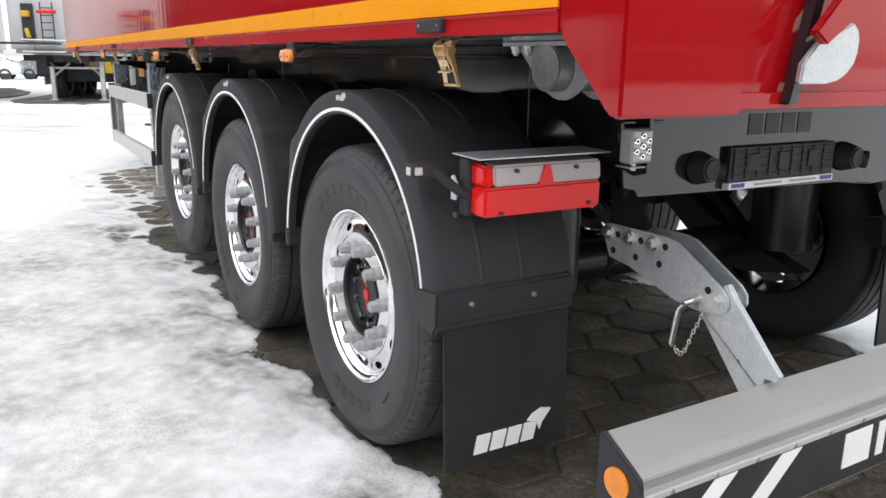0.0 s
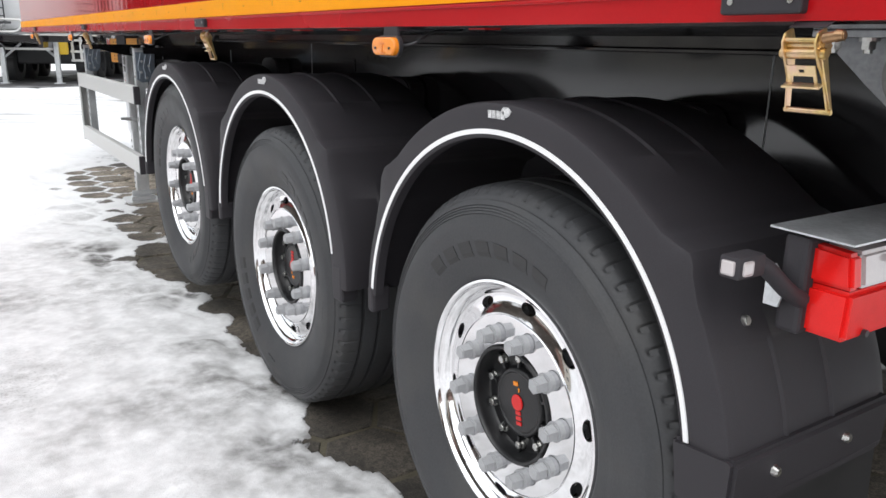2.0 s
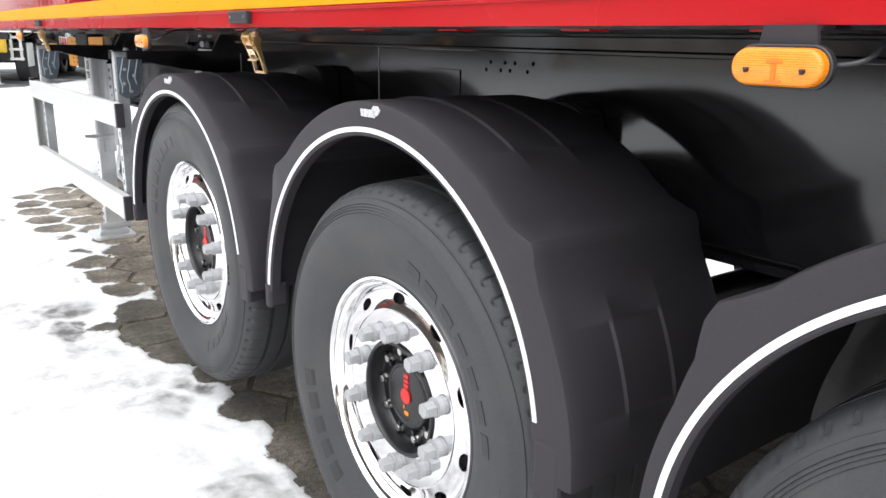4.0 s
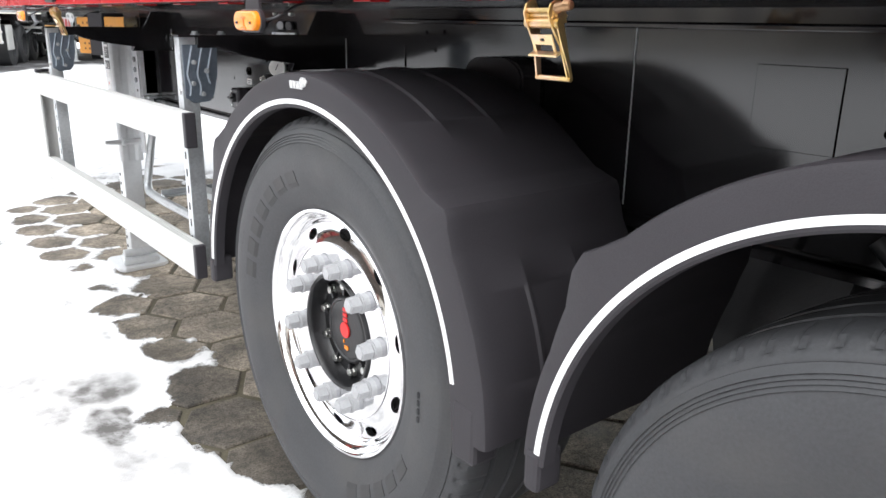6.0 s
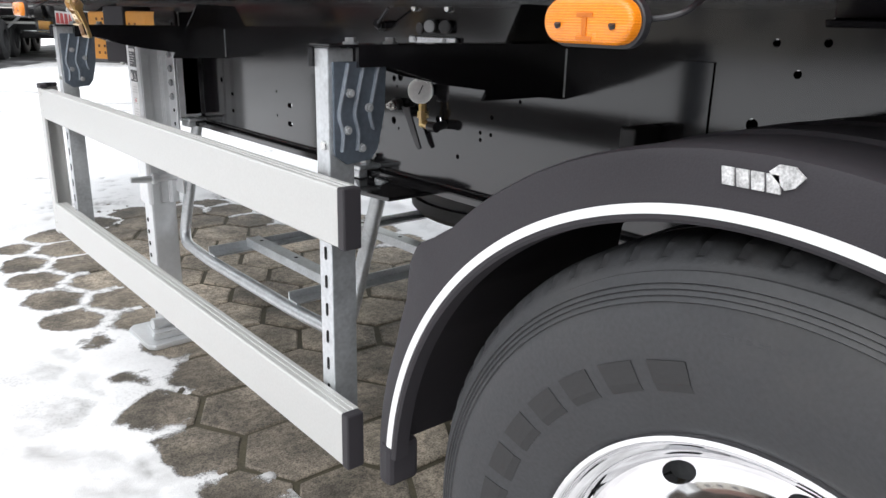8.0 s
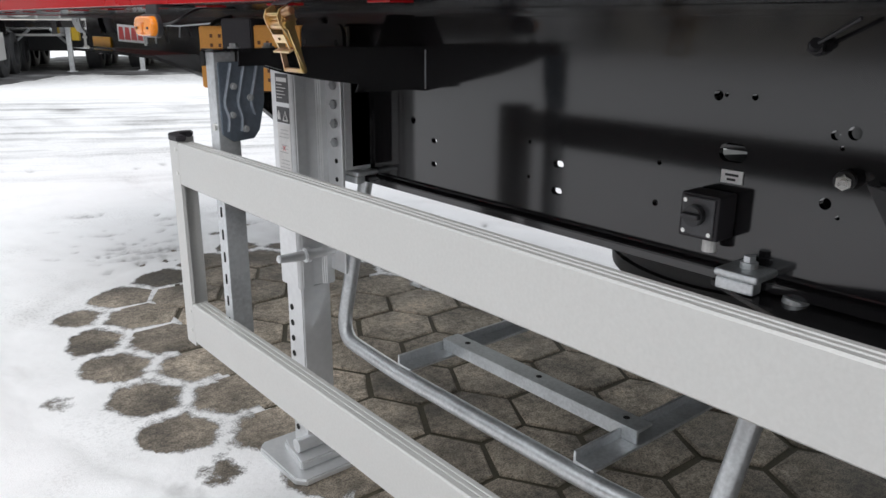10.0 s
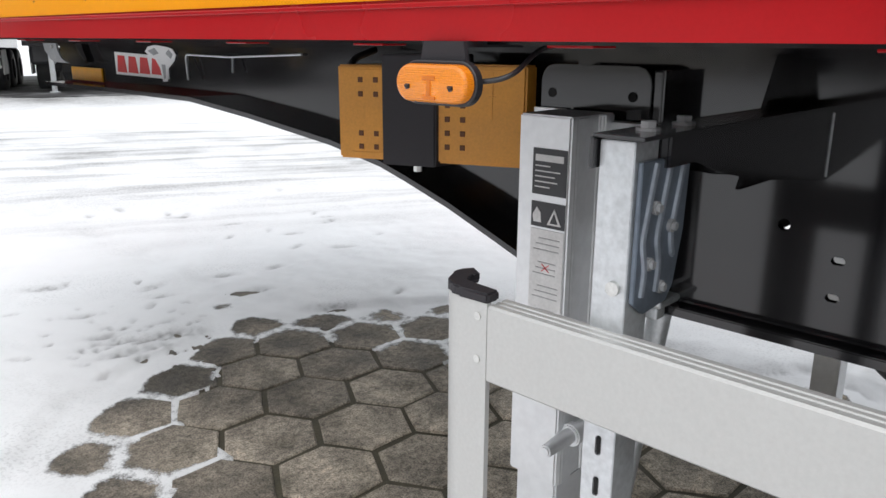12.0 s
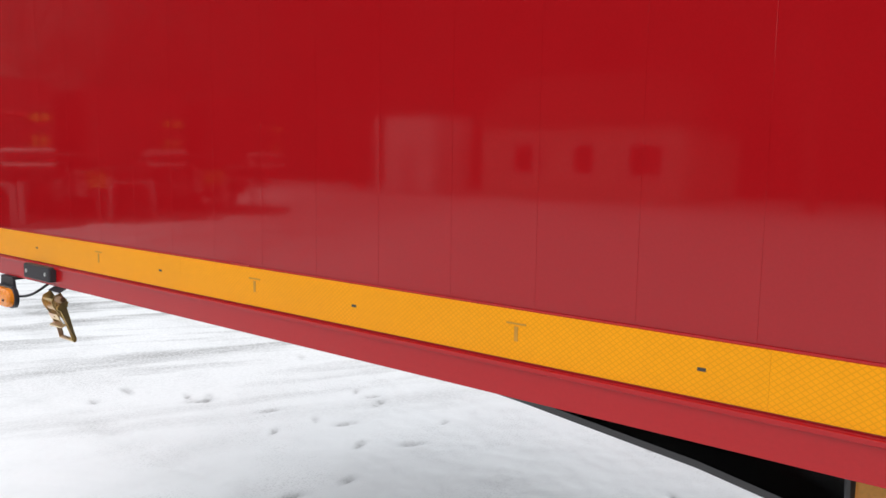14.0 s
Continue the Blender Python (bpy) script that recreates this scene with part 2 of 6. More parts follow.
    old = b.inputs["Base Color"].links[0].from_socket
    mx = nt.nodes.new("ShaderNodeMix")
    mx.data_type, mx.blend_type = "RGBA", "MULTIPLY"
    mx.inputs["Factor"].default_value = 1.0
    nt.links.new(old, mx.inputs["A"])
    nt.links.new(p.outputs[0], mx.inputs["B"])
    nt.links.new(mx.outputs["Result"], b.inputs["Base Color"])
    for n in list(nt.nodes):
        if n.type == "TEX_NOISE":
            geo = nt.nodes.new("ShaderNodeNewGeometry")
            nt.links.new(geo.outputs["Position"], n.inputs["Vector"])
    return m


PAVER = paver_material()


def snow_material():
    """Trodden snow: white crust, grey slush where it is thin or driven over."""
    m = bpy.data.materials.new("trodden_snow")
    m.use_nodes = True
    nt = m.node_tree
    b = nt.nodes["Principled BSDF"]
    geo = nt.nodes.new("ShaderNodeNewGeometry")
    attr = nt.nodes.new("ShaderNodeVertexColor")
    attr.layer_name = "slush"

    def noise_node(scale, detail=5.0, vec=None):
        n = nt.nodes.new("ShaderNodeTexNoise")
        n.inputs["Scale"].default_value, n.inputs["Detail"].default_value = scale, detail
        nt.links.new(vec or geo.outputs["Position"], n.inputs["Vector"])
        return n

    def ranged(sock, a, c, lo, hi):
        r = nt.nodes.new("ShaderNodeMapRange")
        for k, val in zip(("From Min", "From Max", "To Min", "To Max"), (a, c, lo, hi)):
            r.inputs[k].default_value = val
        nt.links.new(sock, r.inputs["Value"])
        return r.outputs[0]

    def maths(op, p, q):
        n = nt.nodes.new("ShaderNodeMath")
        n.operation = op
        n.use_clamp = True
        for i, s in enumerate((p, q)):
            if isinstance(s, (int, float)):
                n.inputs[i].default_value = s
            else:
                nt.links.new(s, n.inputs[i])
        return n.outputs[0]

    blotch = noise_node(2.4, 6)
    grain = noise_node(45, 8)
    fine = noise_node(260, 3)
    sl = maths("MULTIPLY", attr.outputs["Color"], ranged(noise_node(16, 8).outputs["Fac"], 0.3, 0.66, 0.5, 1.1))
    thin = ranged(blotch.outputs["Fac"], 0.5, 0.74, 0.0, 0.09)
    f = maths("ADD", sl, maths("MULTIPLY", thin, ranged(grain.outputs["Fac"], 0.3, 0.6, 0.5, 1.0)))
    # driven-over stretch: long streaks along the wheel tracks
    turn = nt.nodes.new("ShaderNodeVectorRotate")
    turn.rotation_type = "Z_AXIS"
    turn.inputs["Angle"].default_value = math.atan2(0.48, 0.877)
    nt.links.new(geo.outputs["Position"], turn.inputs["Vector"])
    sep = nt.nodes.new("ShaderNodeSeparateXYZ")
    nt.links.new(turn.outputs[0], sep.inputs[0])
    squash = nt.nodes.new("ShaderNodeVectorMath")
    squash.operation = "MULTIPLY"
    squash.inputs[1].default_value = (0.26, 2.1, 1.0)
    nt.links.new(turn.outputs[0], squash.inputs[0])
    streak = noise_node(1.6, 7, squash.outputs[0])
    band = maths("MULTIPLY", ranged(sep.outputs["Y"], 8.8, 11.0, 0.0, 1.0), ranged(sep.outputs["Y"], 15.5, 18.5, 1.0, 0.0))
    rut = maths("MULTIPLY", band, ranged(streak.outputs["Fac"], 0.49, 0.70, 0.0, 0.62))
    rut = maths("MULTIPLY", rut, ranged(grain.outputs["Fac"], 0.3, 0.62, 0.45, 1.0))
    f = maths("ADD", f, rut)
    f = maths("ADD", f, maths("MULTIPLY", band, ranged(grain.outputs["Fac"], 0.3, 0.7, 0.10, 0.25)))
    # coarse crumbs trodden loose in patches
    crumb = maths("MULTIPLY", ranged(noise_node(85, 2).outputs["Fac"], 0.52, 0.62, 0.0, 1.0), ranged(noise_node(1.3, 4).outputs["Fac"], 0.48, 0.64, 0.0, 0.16))
    f = maths("ADD", f, crumb)
    mix = nt.nodes.new("ShaderNodeMix")
    mix.data_type = "RGBA"
    nt.links.new(f, mix.inputs["Factor"])
    mix.inputs["A"].default_value = (0.925, 0.925, 0.93, 1)
    mix.inputs["B"].default_value = (0.13, 0.125, 0.12, 1)
    nt.links.new(mix.outputs["Result"], b.inputs["Base Color"])
    b.inputs["Roughness"].default_value = 0.6
    # the crust frays out into loose flakes where it thins over the slabs
    cover = nt.nodes.new("ShaderNodeVertexColor")
    cover.layer_name = "cover"
    flakes = maths("ADD", ranged(noise_node(22, 6).outputs["Fac"], 0.3, 0.7, 0.0, 0.45), ranged(noise_node(190, 4).outputs["Fac"], 0.3, 0.7, 0.0, 0.3))
    gap = nt.nodes.new("ShaderNodeMath")
    gap.operation = "SUBTRACT"
    nt.links.new(cover.outputs["Color"], gap.inputs[0])
    nt.links.new(flakes, gap.inputs[1])
    nt.links.new(ranged(gap.outputs[0], -0.05, 0.36, 0.0, 1.0), b.inputs["Alpha"])
    bp = nt.nodes.new("ShaderNodeBump")
    bp.inputs["Strength"].default_value, bp.inputs["Distance"].default_value = 0.35, 0.006
    s = nt.nodes.new("ShaderNodeMath")
    s.operation = "ADD"
    nt.links.new(grain.outputs["Fac"], s.inputs[0])
    nt.links.new(fine.outputs["Fac"], s.inputs[1])
    nt.links.new(s.outputs[0], bp.inputs["Height"])
    nt.links.new(bp.outputs[0], b.inputs["Normal"])
    return m


SNOW = snow_material()


# ---- mesh helpers ----
def part(name, bm, mat, parent=None, label="", smooth=False):
    """Links a bmesh as one mesh object under a thing or a part."""
    bmesh.ops.recalc_face_normals(bm, faces=bm.faces)
    me = bpy.data.meshes.new(name)
    bm.to_mesh(me)
    bm.free()
    me.materials.append(mat)
    if smooth:
        me.polygons.foreach_set("use_smooth", [True] * len(me.polygons))
        me.set_sharp_from_angle(angle=radians(35))
    ob = new(name, me)
    if parent:
        ob.parent = parent
    if label:
        ob["label"] = label
    return ob


def again(ob, m, parent=None):
    """The same mesh once more, at another pose."""
    c = new(ob.name.split(".")[0], ob.data)
    c.parent = parent or ob.parent
    c.matrix_local = m
    if "label" in ob:
        c["label"] = ob["label"]
    return c


def empty(name, m=None, parent=None, **tags):
    e = new(name)
    e.empty_display_size = 0.1
    if parent:
        e.parent = parent
    if m:
        e.matrix_local = m
    return tagged(e, **tags)


def box(bm, x0, x1, y0, y1, z0, z1, bevel=0.0, m=None):
    r = bmesh.ops.create_cube(bm, size=1.0)
    vs = r["verts"]
    for v in vs:
        v.co = ((x0 + x1) / 2 + v.co.x * (x1 - x0), (y0 + y1) / 2 + v.co.y * (y1 - y0), (z0 + z1) / 2 + v.co.z * (z1 - z0))
    if bevel:
        es = list({e for v in vs for e in v.link_edges})
        vs = list({v for f in bmesh.ops.bevel(bm, geom=es, offset=bevel, segments=2, affect="EDGES", profile=0.5)["faces"] for v in f.verts} | {v for v in vs if v.is_valid})
    if m:
        bmesh.ops.transform(bm, matrix=m, verts=vs)
    return bm


def cyl(bm, a, b, r, seg=20, r2=None, bevel=0.0):
    a, b = Vector(a), Vector(b)
    d = b - a
    vs = bmesh.ops.create_cone(bm, cap_ends=True, segments=seg, radius1=r, radius2=r if r2 is None else r2, depth=d.length)["verts"]
    if bevel:
        es = [e for e in {e for v in vs for e in v.link_edges} if any(len(f.verts) > 4 for f in e.link_faces)]
        vs = list({v for f in bmesh.ops.bevel(bm, geom=es, offset=bevel, segments=2, affect="EDGES")["faces"] for v in f.verts} | {v for v in vs if v.is_valid})
    bmesh.ops.transform(bm, matrix=Matrix.Translation((a + b) / 2) @ d.to_track_quat("Z", "Y").to_matrix().to_4x4(), verts=vs)
    return bm


def prism(bm, pts, axis, lo, hi, bevel=0.0):
    """A polygon in the two other axes, in their order, drawn out along the axis."""
    def at(p, w):
        return {"x": (w, p[0], p[1]), "y": (p[0], w, p[1]), "z": (p[0], p[1], w)}[axis]
    a = [bm.verts.new(at(p, lo)) for p in pts]
    b = [bm.verts.new(at(p, hi)) for p in pts]
    n = len(pts)
    faces = [bm.faces.new(a), bm.faces.new(b[::-1])] + [bm.faces.new((a[i], b[i], b[(i + 1) % n], a[(i + 1) % n])) for i in range(n)]
    if bevel:
        bmesh.ops.bevel(bm, geom=list({e for f in faces for e in f.edges}), offset=bevel, segments=2, affect="EDGES")
    return bm


def pipe(bm, pts, r, seg=10):
    """A tube along points."""
    pts = [Vector(p) for p in pts]
    rings, up = [], None
    for i, p in enumerate(pts):
        d = (pts[min(i + 1, len(pts) - 1)] - pts[max(i - 1, 0)]).normalized()
        side = d.cross(Vector((0, 0, 1)) if abs(d.z) < 0.9 else Vector((0, 1, 0))).normalized() if up is None else (up - d * up.dot(d)).normalized()
        up = side
        o = d.cross(side)
        rings.append([bm.verts.new(p + r * (math.cos(a) * side + math.sin(a) * o)) for a in (math.tau * k / seg for k in range(seg))])
    for a, b in zip(rings, rings[1:]):
        for k in range(seg):
            bm.faces.new((a[k], a[(k + 1) % seg], b[(k + 1) % seg], b[k]))
    bm.faces.new(rings[0][::-1])
    bm.faces.new(rings[-1])
    return bm


def bend(pts, r=0.08, n=6):
    """Rounds the inner corners of a polyline."""
    pts = [Vector(p) for p in pts]
    out = [pts[0]]
    for a, b, c in zip(pts, pts[1:], pts[2:]):
        p, q = b + (a - b).normalized() * r, b + (c - b).normalized() * r
        out += [(1 - t) ** 2 * p + 2 * t * (1 - t) * b + t * t * q for t in (k / n for k in range(n + 1))]
    return out + [pts[-1]]


def revolve(bm, prof, seg=64, closed=False):
    """A profile of (x, r) turned round the x axis."""
    rings = [[bm.verts.new((x, r * math.cos(math.tau * k / seg), r * math.sin(math.tau * k / seg))) for k in range(seg)] for x, r in prof]
    pairs = list(zip(rings, rings[1:])) + ([(rings[-1], rings[0])] if closed else [])
    for a, b in pairs:
        for k in range(seg):
            bm.faces.new((a[k], a[(k + 1) % seg], b[(k + 1) % seg], b[k]))
    return rings


B = bmesh.new

# ---- ground: snow sheet, grit bed, hexagonal slabs ----
PITCH, HEX0 = 0.332, (1.54, 6.92)


def step_curve(v, table):
    """Piecewise straight curve through (v, value) pairs."""
    for (a, p), (b, q) in zip(table, table[1:]):
        if v <= b:
            return p + (q - p) * max(0.0, min(1.0, (v - a) / (b - a)))
    return table[-1][1]


LEFT = [(-4, -0.05), (-0.4, -0.03), (0.2, 0.0), (2.5, 0.0), (3.2, -0.02), (4.2, 0.05), (5.0, 0.13), (5.4, 0.10), (6.0, -0.08), (6.5, -0.06), (7.1, 0.10), (7.5, 0.5), (7.9, 1.2), (8.4, 1.6)]
RIGHT = [(-4, 2.4), (1.2, 2.4), (3.0, 2.5), (5.0, 2.38), (5.8, 2.3), (6.5, 2.2), (7.2, 1.95), (7.7, 1.5), (8.4, 1.2)]
REAR = -2.4


def bareness(x, y):
    """Metres by which a place lies inside the swept, snow-free ground under the trailer; minus outside."""
    d = 0.13 * max(0.0, min(1.0, (y - 2.4) / 0.8)) + min(x - step_curve(y, LEFT), step_curve(y, RIGHT) - x, y - REAR)
    v = Vector((x, y, 0.0))
    return d + 0.24 * noise.noise(v * 1.6) + 0.10 * noise.noise(v * 3.7) + 0.07 * noise.noise(v * 6.3) + 0.03 * noise.noise(v * 19.0)


PRINTS = []
for k in range(60):
    px, py = random.uniform(-1.5, 6.0), random.uniform(7.0, 12.5)
    PRINTS.append((px, py, random.uniform(-0.3, 1.3), random.uniform(0.25, 0.6)))
PRINTS += [(1.51, 8.16, -0.5, 0.75), (2.42, 8.50, -0.5, 0.6), (2.25, 9.57, -0.5, 0.6), (0.65, 8.06, -0.4, 0.6), (0.66, 7.95, -0.4, 0.6), (0.60, 7.80, -0.3, 0.7), (0.69, 8.40, -0.5, 0.6), (0.72, 8.96, -0.5, 0.9),
           (1.11, 8.42, -0.5, 0.5), (1.53, 8.50, -0.4, 0.5), (0.89, 7.87, -0.4, 1.1), (0.76, 7.79, -0.3, 0.9), (1.67, 7.63, -0.6, 0.9), (2.41, 9.03, -0.5, 0.6), (2.89, 9.28, -0.5, 0.5), (2.09, 10.08, -0.5, 0.7)]
# loose crumbs round the trodden edge
for k in range(70):
    px, py = random.gauss(0.75, 0.22), random.gauss(8.0, 0.30)
    PRINTS.append((px, py, random.uniform(0, 3.1), random.uniform(0.12, 0.28)))


def joint_distance(x, y):
    """Distance to the nearest joint between the six-sided slabs."""
    best = 9.0
    q = (x - HEX0[0]) / (PITCH * math.sqrt(3) / 2)
    for i in (math.floor(q), math.floor(q) + 1):
        off = HEX0[1] + PITCH * 0.5 * (i % 2)
        j = round((y - off) / PITCH)
        dx, dy = x - (HEX0[0] + i * PITCH * math.sqrt(3) / 2), y - (off + j * PITCH)
        a = max(abs(dy), abs(dx) * math.sqrt(3) / 2 + abs(dy) / 2)
        best = min(best, a)
    return PITCH / 2 - best


def snow_height(x, y):
    """Height of the snow's surface, and how grey its slush is."""
    d = bareness(x, y)
    v = Vector((x, y, 0.0))
    soft = 0.010 * noise.noise(v * 0.8) + 0.007 * noise.noise(v * 3.1) + 0.006 * noise.noise(v * 7.3) + 0.0035 * noise.noise(v * 15.0)
    full = 0.026 + soft
    hd = joint_distance(x, y)
    reach = step_curve(y, [(2.4, 0.10), (4.0, 0.2), (5.2, 0.35), (6.0, 0.6), (9.0, 0.7)])
    edge = step_curve(y, [(1.5, 0.12), (3.4, 0.13), (4.5, 0.15), (5.3, 0.28), (9.0, 0.30)])
    if d <= 0.0:
        t = min(1.0, -d / 0.16)
        t = t * t * (3 - 2 * t)
        z, cover = full * t + 0.0022 * (1 - t), 1.0
    else:
        w = 0.150 * max(0.0, 1 - d / edge) ** 1.2 + 0.014
        cover = max(0.0, min(1.0, (w - hd) / 0.08 + 0.6))
        lift = 0.0022 if d < edge else 0.0022 - 0.008 * (d - edge) / reach
        z = lift + 0.004 * max(0.0, w - hd) / 0.15 if cover > 0.0 else -0.004
        z += 0.0012 * noise.noise(v * 23.0)
        if d > reach:
            z, cover = -0.05, 1.0
    grey = max(0.0, min(1.0, (d + 0.5) / 0.55)) * (0.5 if y < 2.0 else 0.2 if y < 4.5 else 0.1) * max(0.0, 0.5 + 1.2 * noise.noise(v * 4.0))
    thin = max(0.0, min(1.0, (0.6 - x) / 0.8)) * max(0.0, min(1.0, (5.3 - y) / 1.8))
    melt = max(0.0, min(1.0, (hd - 0.03) / 0.09)) * max(0.0, min(1.0, 0.35 + 1.1 * noise.noise(v * 0.9)))
    grey += thin * max(0.0, 0.33 + 0.20 * noise.noise(v * 1.7) + 0.10 * noise.noise(v * 5.0) + 0.16 * melt)
    near = max(0.0, 1 - abs(x + 0.55) / 1.2) * max(0.0, 1 - max(0.0, y - 3.0) / 2.5)
    grey += near * max(0.0, noise.noise(Vector((x * 1.8, y * 2.3, 4.0))) + 0.12) * 0.45
    rim = max(0.0, min(1.0, 1 + d / 0.42)) if d < 0 else 0.0
    grey += step_curve(y, [(2.3, 0.3), (2.8, 0.85), (5.6, 0.85), (6.4, 0.0)]) * rim * max(0.0, min(1.0, (hd - 0.012) / 0.03)) * max(0.0, min(1.0, 0.3 + 1.5 * noise.noise(v * 2.1)))
    for px, py, a, s in PRINTS if y > 6.5 else ():
        dx, dy = x - px, y - py
        if abs(dx) < 0.25 and abs(dy) < 0.25:
            u, w = dx * math.cos(a) + dy * math.sin(a), -dx * math.sin(a) + dy * math.cos(a)
            g = math.exp(-((u / (0.12 * s)) ** 2) - (w / (0.045 * s)) ** 2)
            z -= 0.016 * g
            grey += 0.8 * g * max(0.2, 0.7 + 0.9 * noise.noise(v * 30.0))
    s = 0.48 * x + 0.877 * y
    if 10.8 < s < 17.0:
        w = math.sin((s - 10.8) / 6.2 * math.pi)
        along = 0.877 * x - 0.48 * y
        ruts = noise.noise(Vector((along * 0.35, s * 2.4 + 0.25 * noise.noise(Vector((along * 0.8, s, 3.0))), 2.0))) + 0.6 * noise.noise(Vector((along * 1.6, s * 6.0, 7.0)))
        grey += w * max(0.0, ruts - 0.06) * 0.65
        z -= w * max(0.0, ruts) * 0.012
    park = math.exp(-(((y + 0.25 * x - 24.6) / 2.6) ** 2)) if x > -6 else 0.0
    grey += park * max(0.0, 0.75 + 0.5 * noise.noise(v * 0.9))
    return z, max(0.0, min(1.0, grey)), 0.02 + cover * 1.08 if cover else 0.0


def ticks(lo, a, b, hi, fine):
    """Grid lines: fine between a and b, growing wider outside."""
    mid = list(np.arange(a, b, fine))
    out, up, w, p = [], [], fine, a
    while p > lo:
        w *= 1.16
        p -= w
        out.append(p)
    w, p = fine, mid[-1]
    while p < hi:
        w *= 1.16
        p += w
        up.append(p)
    return out[::-1] + mid + up


gx = ticks(-900, -1.4, 3.3, 900, 0.0225)
gy = ticks(-900, -2.2, 10.2, 900, 0.0235)
verts, shade, crust = [], [], []
for yy in gy:
    for xx in gx:
        zz, gg, cc = snow_height(float(xx), float(yy)) if -60 < xx < 60 and -60 < yy < 60 else (0.02, 0.0, 1.1)
        verts.append((float(xx), float(yy), zz))
        shade.append(gg)
        crust.append(cc)
nx = len(gx)
quads = [(j * nx + i, j * nx + i + 1, (j + 1) * nx + i + 1, (j + 1) * nx + i) for j in range(len(gy) - 1) for i in range(nx - 1)]
me = bpy.data.meshes.new("ground")
me.from_pydata(verts, [], quads)
layer = me.color_attributes.new("slush", "FLOAT_COLOR", "POINT")
layer.data.foreach_set("color", np.repeat(np.array(shade), 4))
layer = me.color_attributes.new("cover", "FLOAT_COLOR", "POINT")
layer.data.foreach_set("color", np.repeat(np.array(crust), 4))
me.polygons.foreach_set("use_smooth", [True] * len(me.polygons))
me.materials.append(SNOW)
ground = tagged(new("ground", me), "white trodden snow with grey slush and footprints", "snow", kind="structure")

bm = B()
box(bm, -1.6, 3.6, -3.2, 8.6, -0.045, -0.009)
tagged(part("pavement_bed", bm, JOINT), "dark grit bed in the slab joints", "grit bed", kind="structure")


def hex_slab(bm, rng, cx=0.0, cy=0.0, z=0.0, r=PITCH / math.sqrt(3) - 0.0085):
    """A six-sided slab with worn, chipped edges, top at z."""
    corners = [Vector((math.cos(i * math.pi / 3), math.sin(i * math.pi / 3))) * (r + rng.uniform(-0.007, 0.001)) for i in range(6)]
    outline = []
    for i in range(6):
        p, q = corners[i], corners[(i + 1) % 6]
        t = rng.uniform(0.35, 0.65)
        outline += [p, (p * (1 - t) + q * t) * (1 + rng.uniform(-0.022, 0.012))]
    rings = []
    for inset, h in ((0.0, -0.04), (0.0, -0.006), (0.007, 0.0)):
        rings.append([bm.verts.new((cx + p.x * (1 - inset / r), cy + p.y * (1 - inset / r), z + h + (rng.uniform(-0.002, 0.0) if inset else 0.0))) for p in outline])
    for a, b in zip(rings, rings[1:]):
        for i in range(12):
            bm.faces.new((a[i], a[(i + 1) % 12], b[(i + 1) % 12], b[i]))
    mid = bm.verts.new((cx, cy, z + 0.0005))
    for i in range(12):
        bm.faces.new((rings[-1][i], rings[-1][(i + 1) % 12], mid))


# ---- the trailer ----
trailer = empty("semi_trailer", label="red and black three-axle tipper semi-trailer parked on paving slabs in snow", category="trailer")


# body: plank walls, sill rail, orange tape
wall = empty("side_wall", parent=trailer)
bm = B()
face = [(-0.06348, 0.0005), (-0.0632, 0.0003)] + [(-0.0628 + 0.1256 * k / 8, 0.0003 - 0.00012 * math.sin(math.pi * k / 8)) for k in range(1, 8)] + [(0.0632, 0.0003), (0.06348, 0.0005)]
prism(bm, [(x, y) for y, x in face] + [(0.03, 0.0634), (0.03, -0.0634)], "z", 1.463, 2.75)
plank = part("panel", bm, RED, wall, smooth=True)
plank.location = (0, -0.9525, 0)
y = -0.9525 + 0.127
while y < 8.7:
    again(plank, pose(0, y, 0), wall)
    y += 0.127
bm = B()
box(bm, 0.024, 0.04, -1.05, 8.8, 1.36, 2.75)
part("inner_skin", bm, RED, wall)
bm = B()
prism(bm, [(-0.006, 1.352), (-0.006, 1.392), (-0.002, 1.396), (-0.002, 1.463), (0.024, 1.463), (0.024, 1.352)], "y", -1.05, 8.8)
box(bm, -0.010, -0.004, -1.05, 8.8, 1.389, 1.395, 0.001)
part("sill_rail", bm, SILL, trailer, "red painted floor-edge rail")
bm = B()
box(bm, -0.0045, -0.002, 7.9541, 8.798, 1.399, 1.460)
part("reflective_tape", bm, TAPE, trailer)
y = -1.046
first = None
while y < 7.9:
    if first is None:
        bm = B()
        box(bm, -0.0045, -0.002, 0.0001, 0.9999, 1.399, 1.460)
        first = part("reflective_tape", bm, TAPE, trailer, "orange honeycomb reflective tape")
        first.location = (0, y, 0)
    else:
        again(first, pose(0, y, 0))
    y += 1.0
bm = B()
box(bm, -0.0049, -0.004, -0.0045, 0.0045, -0.0018, 0.0018)
rivet = part("rivet", bm, LABEL, trailer)
rivet.location = (0, 0.02, 1.429)
for k in range(18):
    if k:
        again(rivet, pose(0, 0.02 + 0.5 * k, 1.429))
bm = B()
prism(bm, [(-0.0052, 0.0105), (-0.0052, 0.0125), (-0.0046, 0.0125), (-0.0046, 0.0105)], "y", -0.014, 0.014)
prism(bm, [(-0.0052, -0.010), (-0.0052, 0.008), (-0.0046, 0.008), (-0.0046, -0.010)], "y", -0.0025, 0.0025)
stamp = part("approval_mark", bm, material("grey_print", (0.50, 0.23, 0.02), 0.5), trailer)
stamp.location = (0, 0.245, 1.432)
for k in range(1, 18):
    again(stamp, pose(0, 0.245 + 0.5 * k, 1.432))
bm = B()
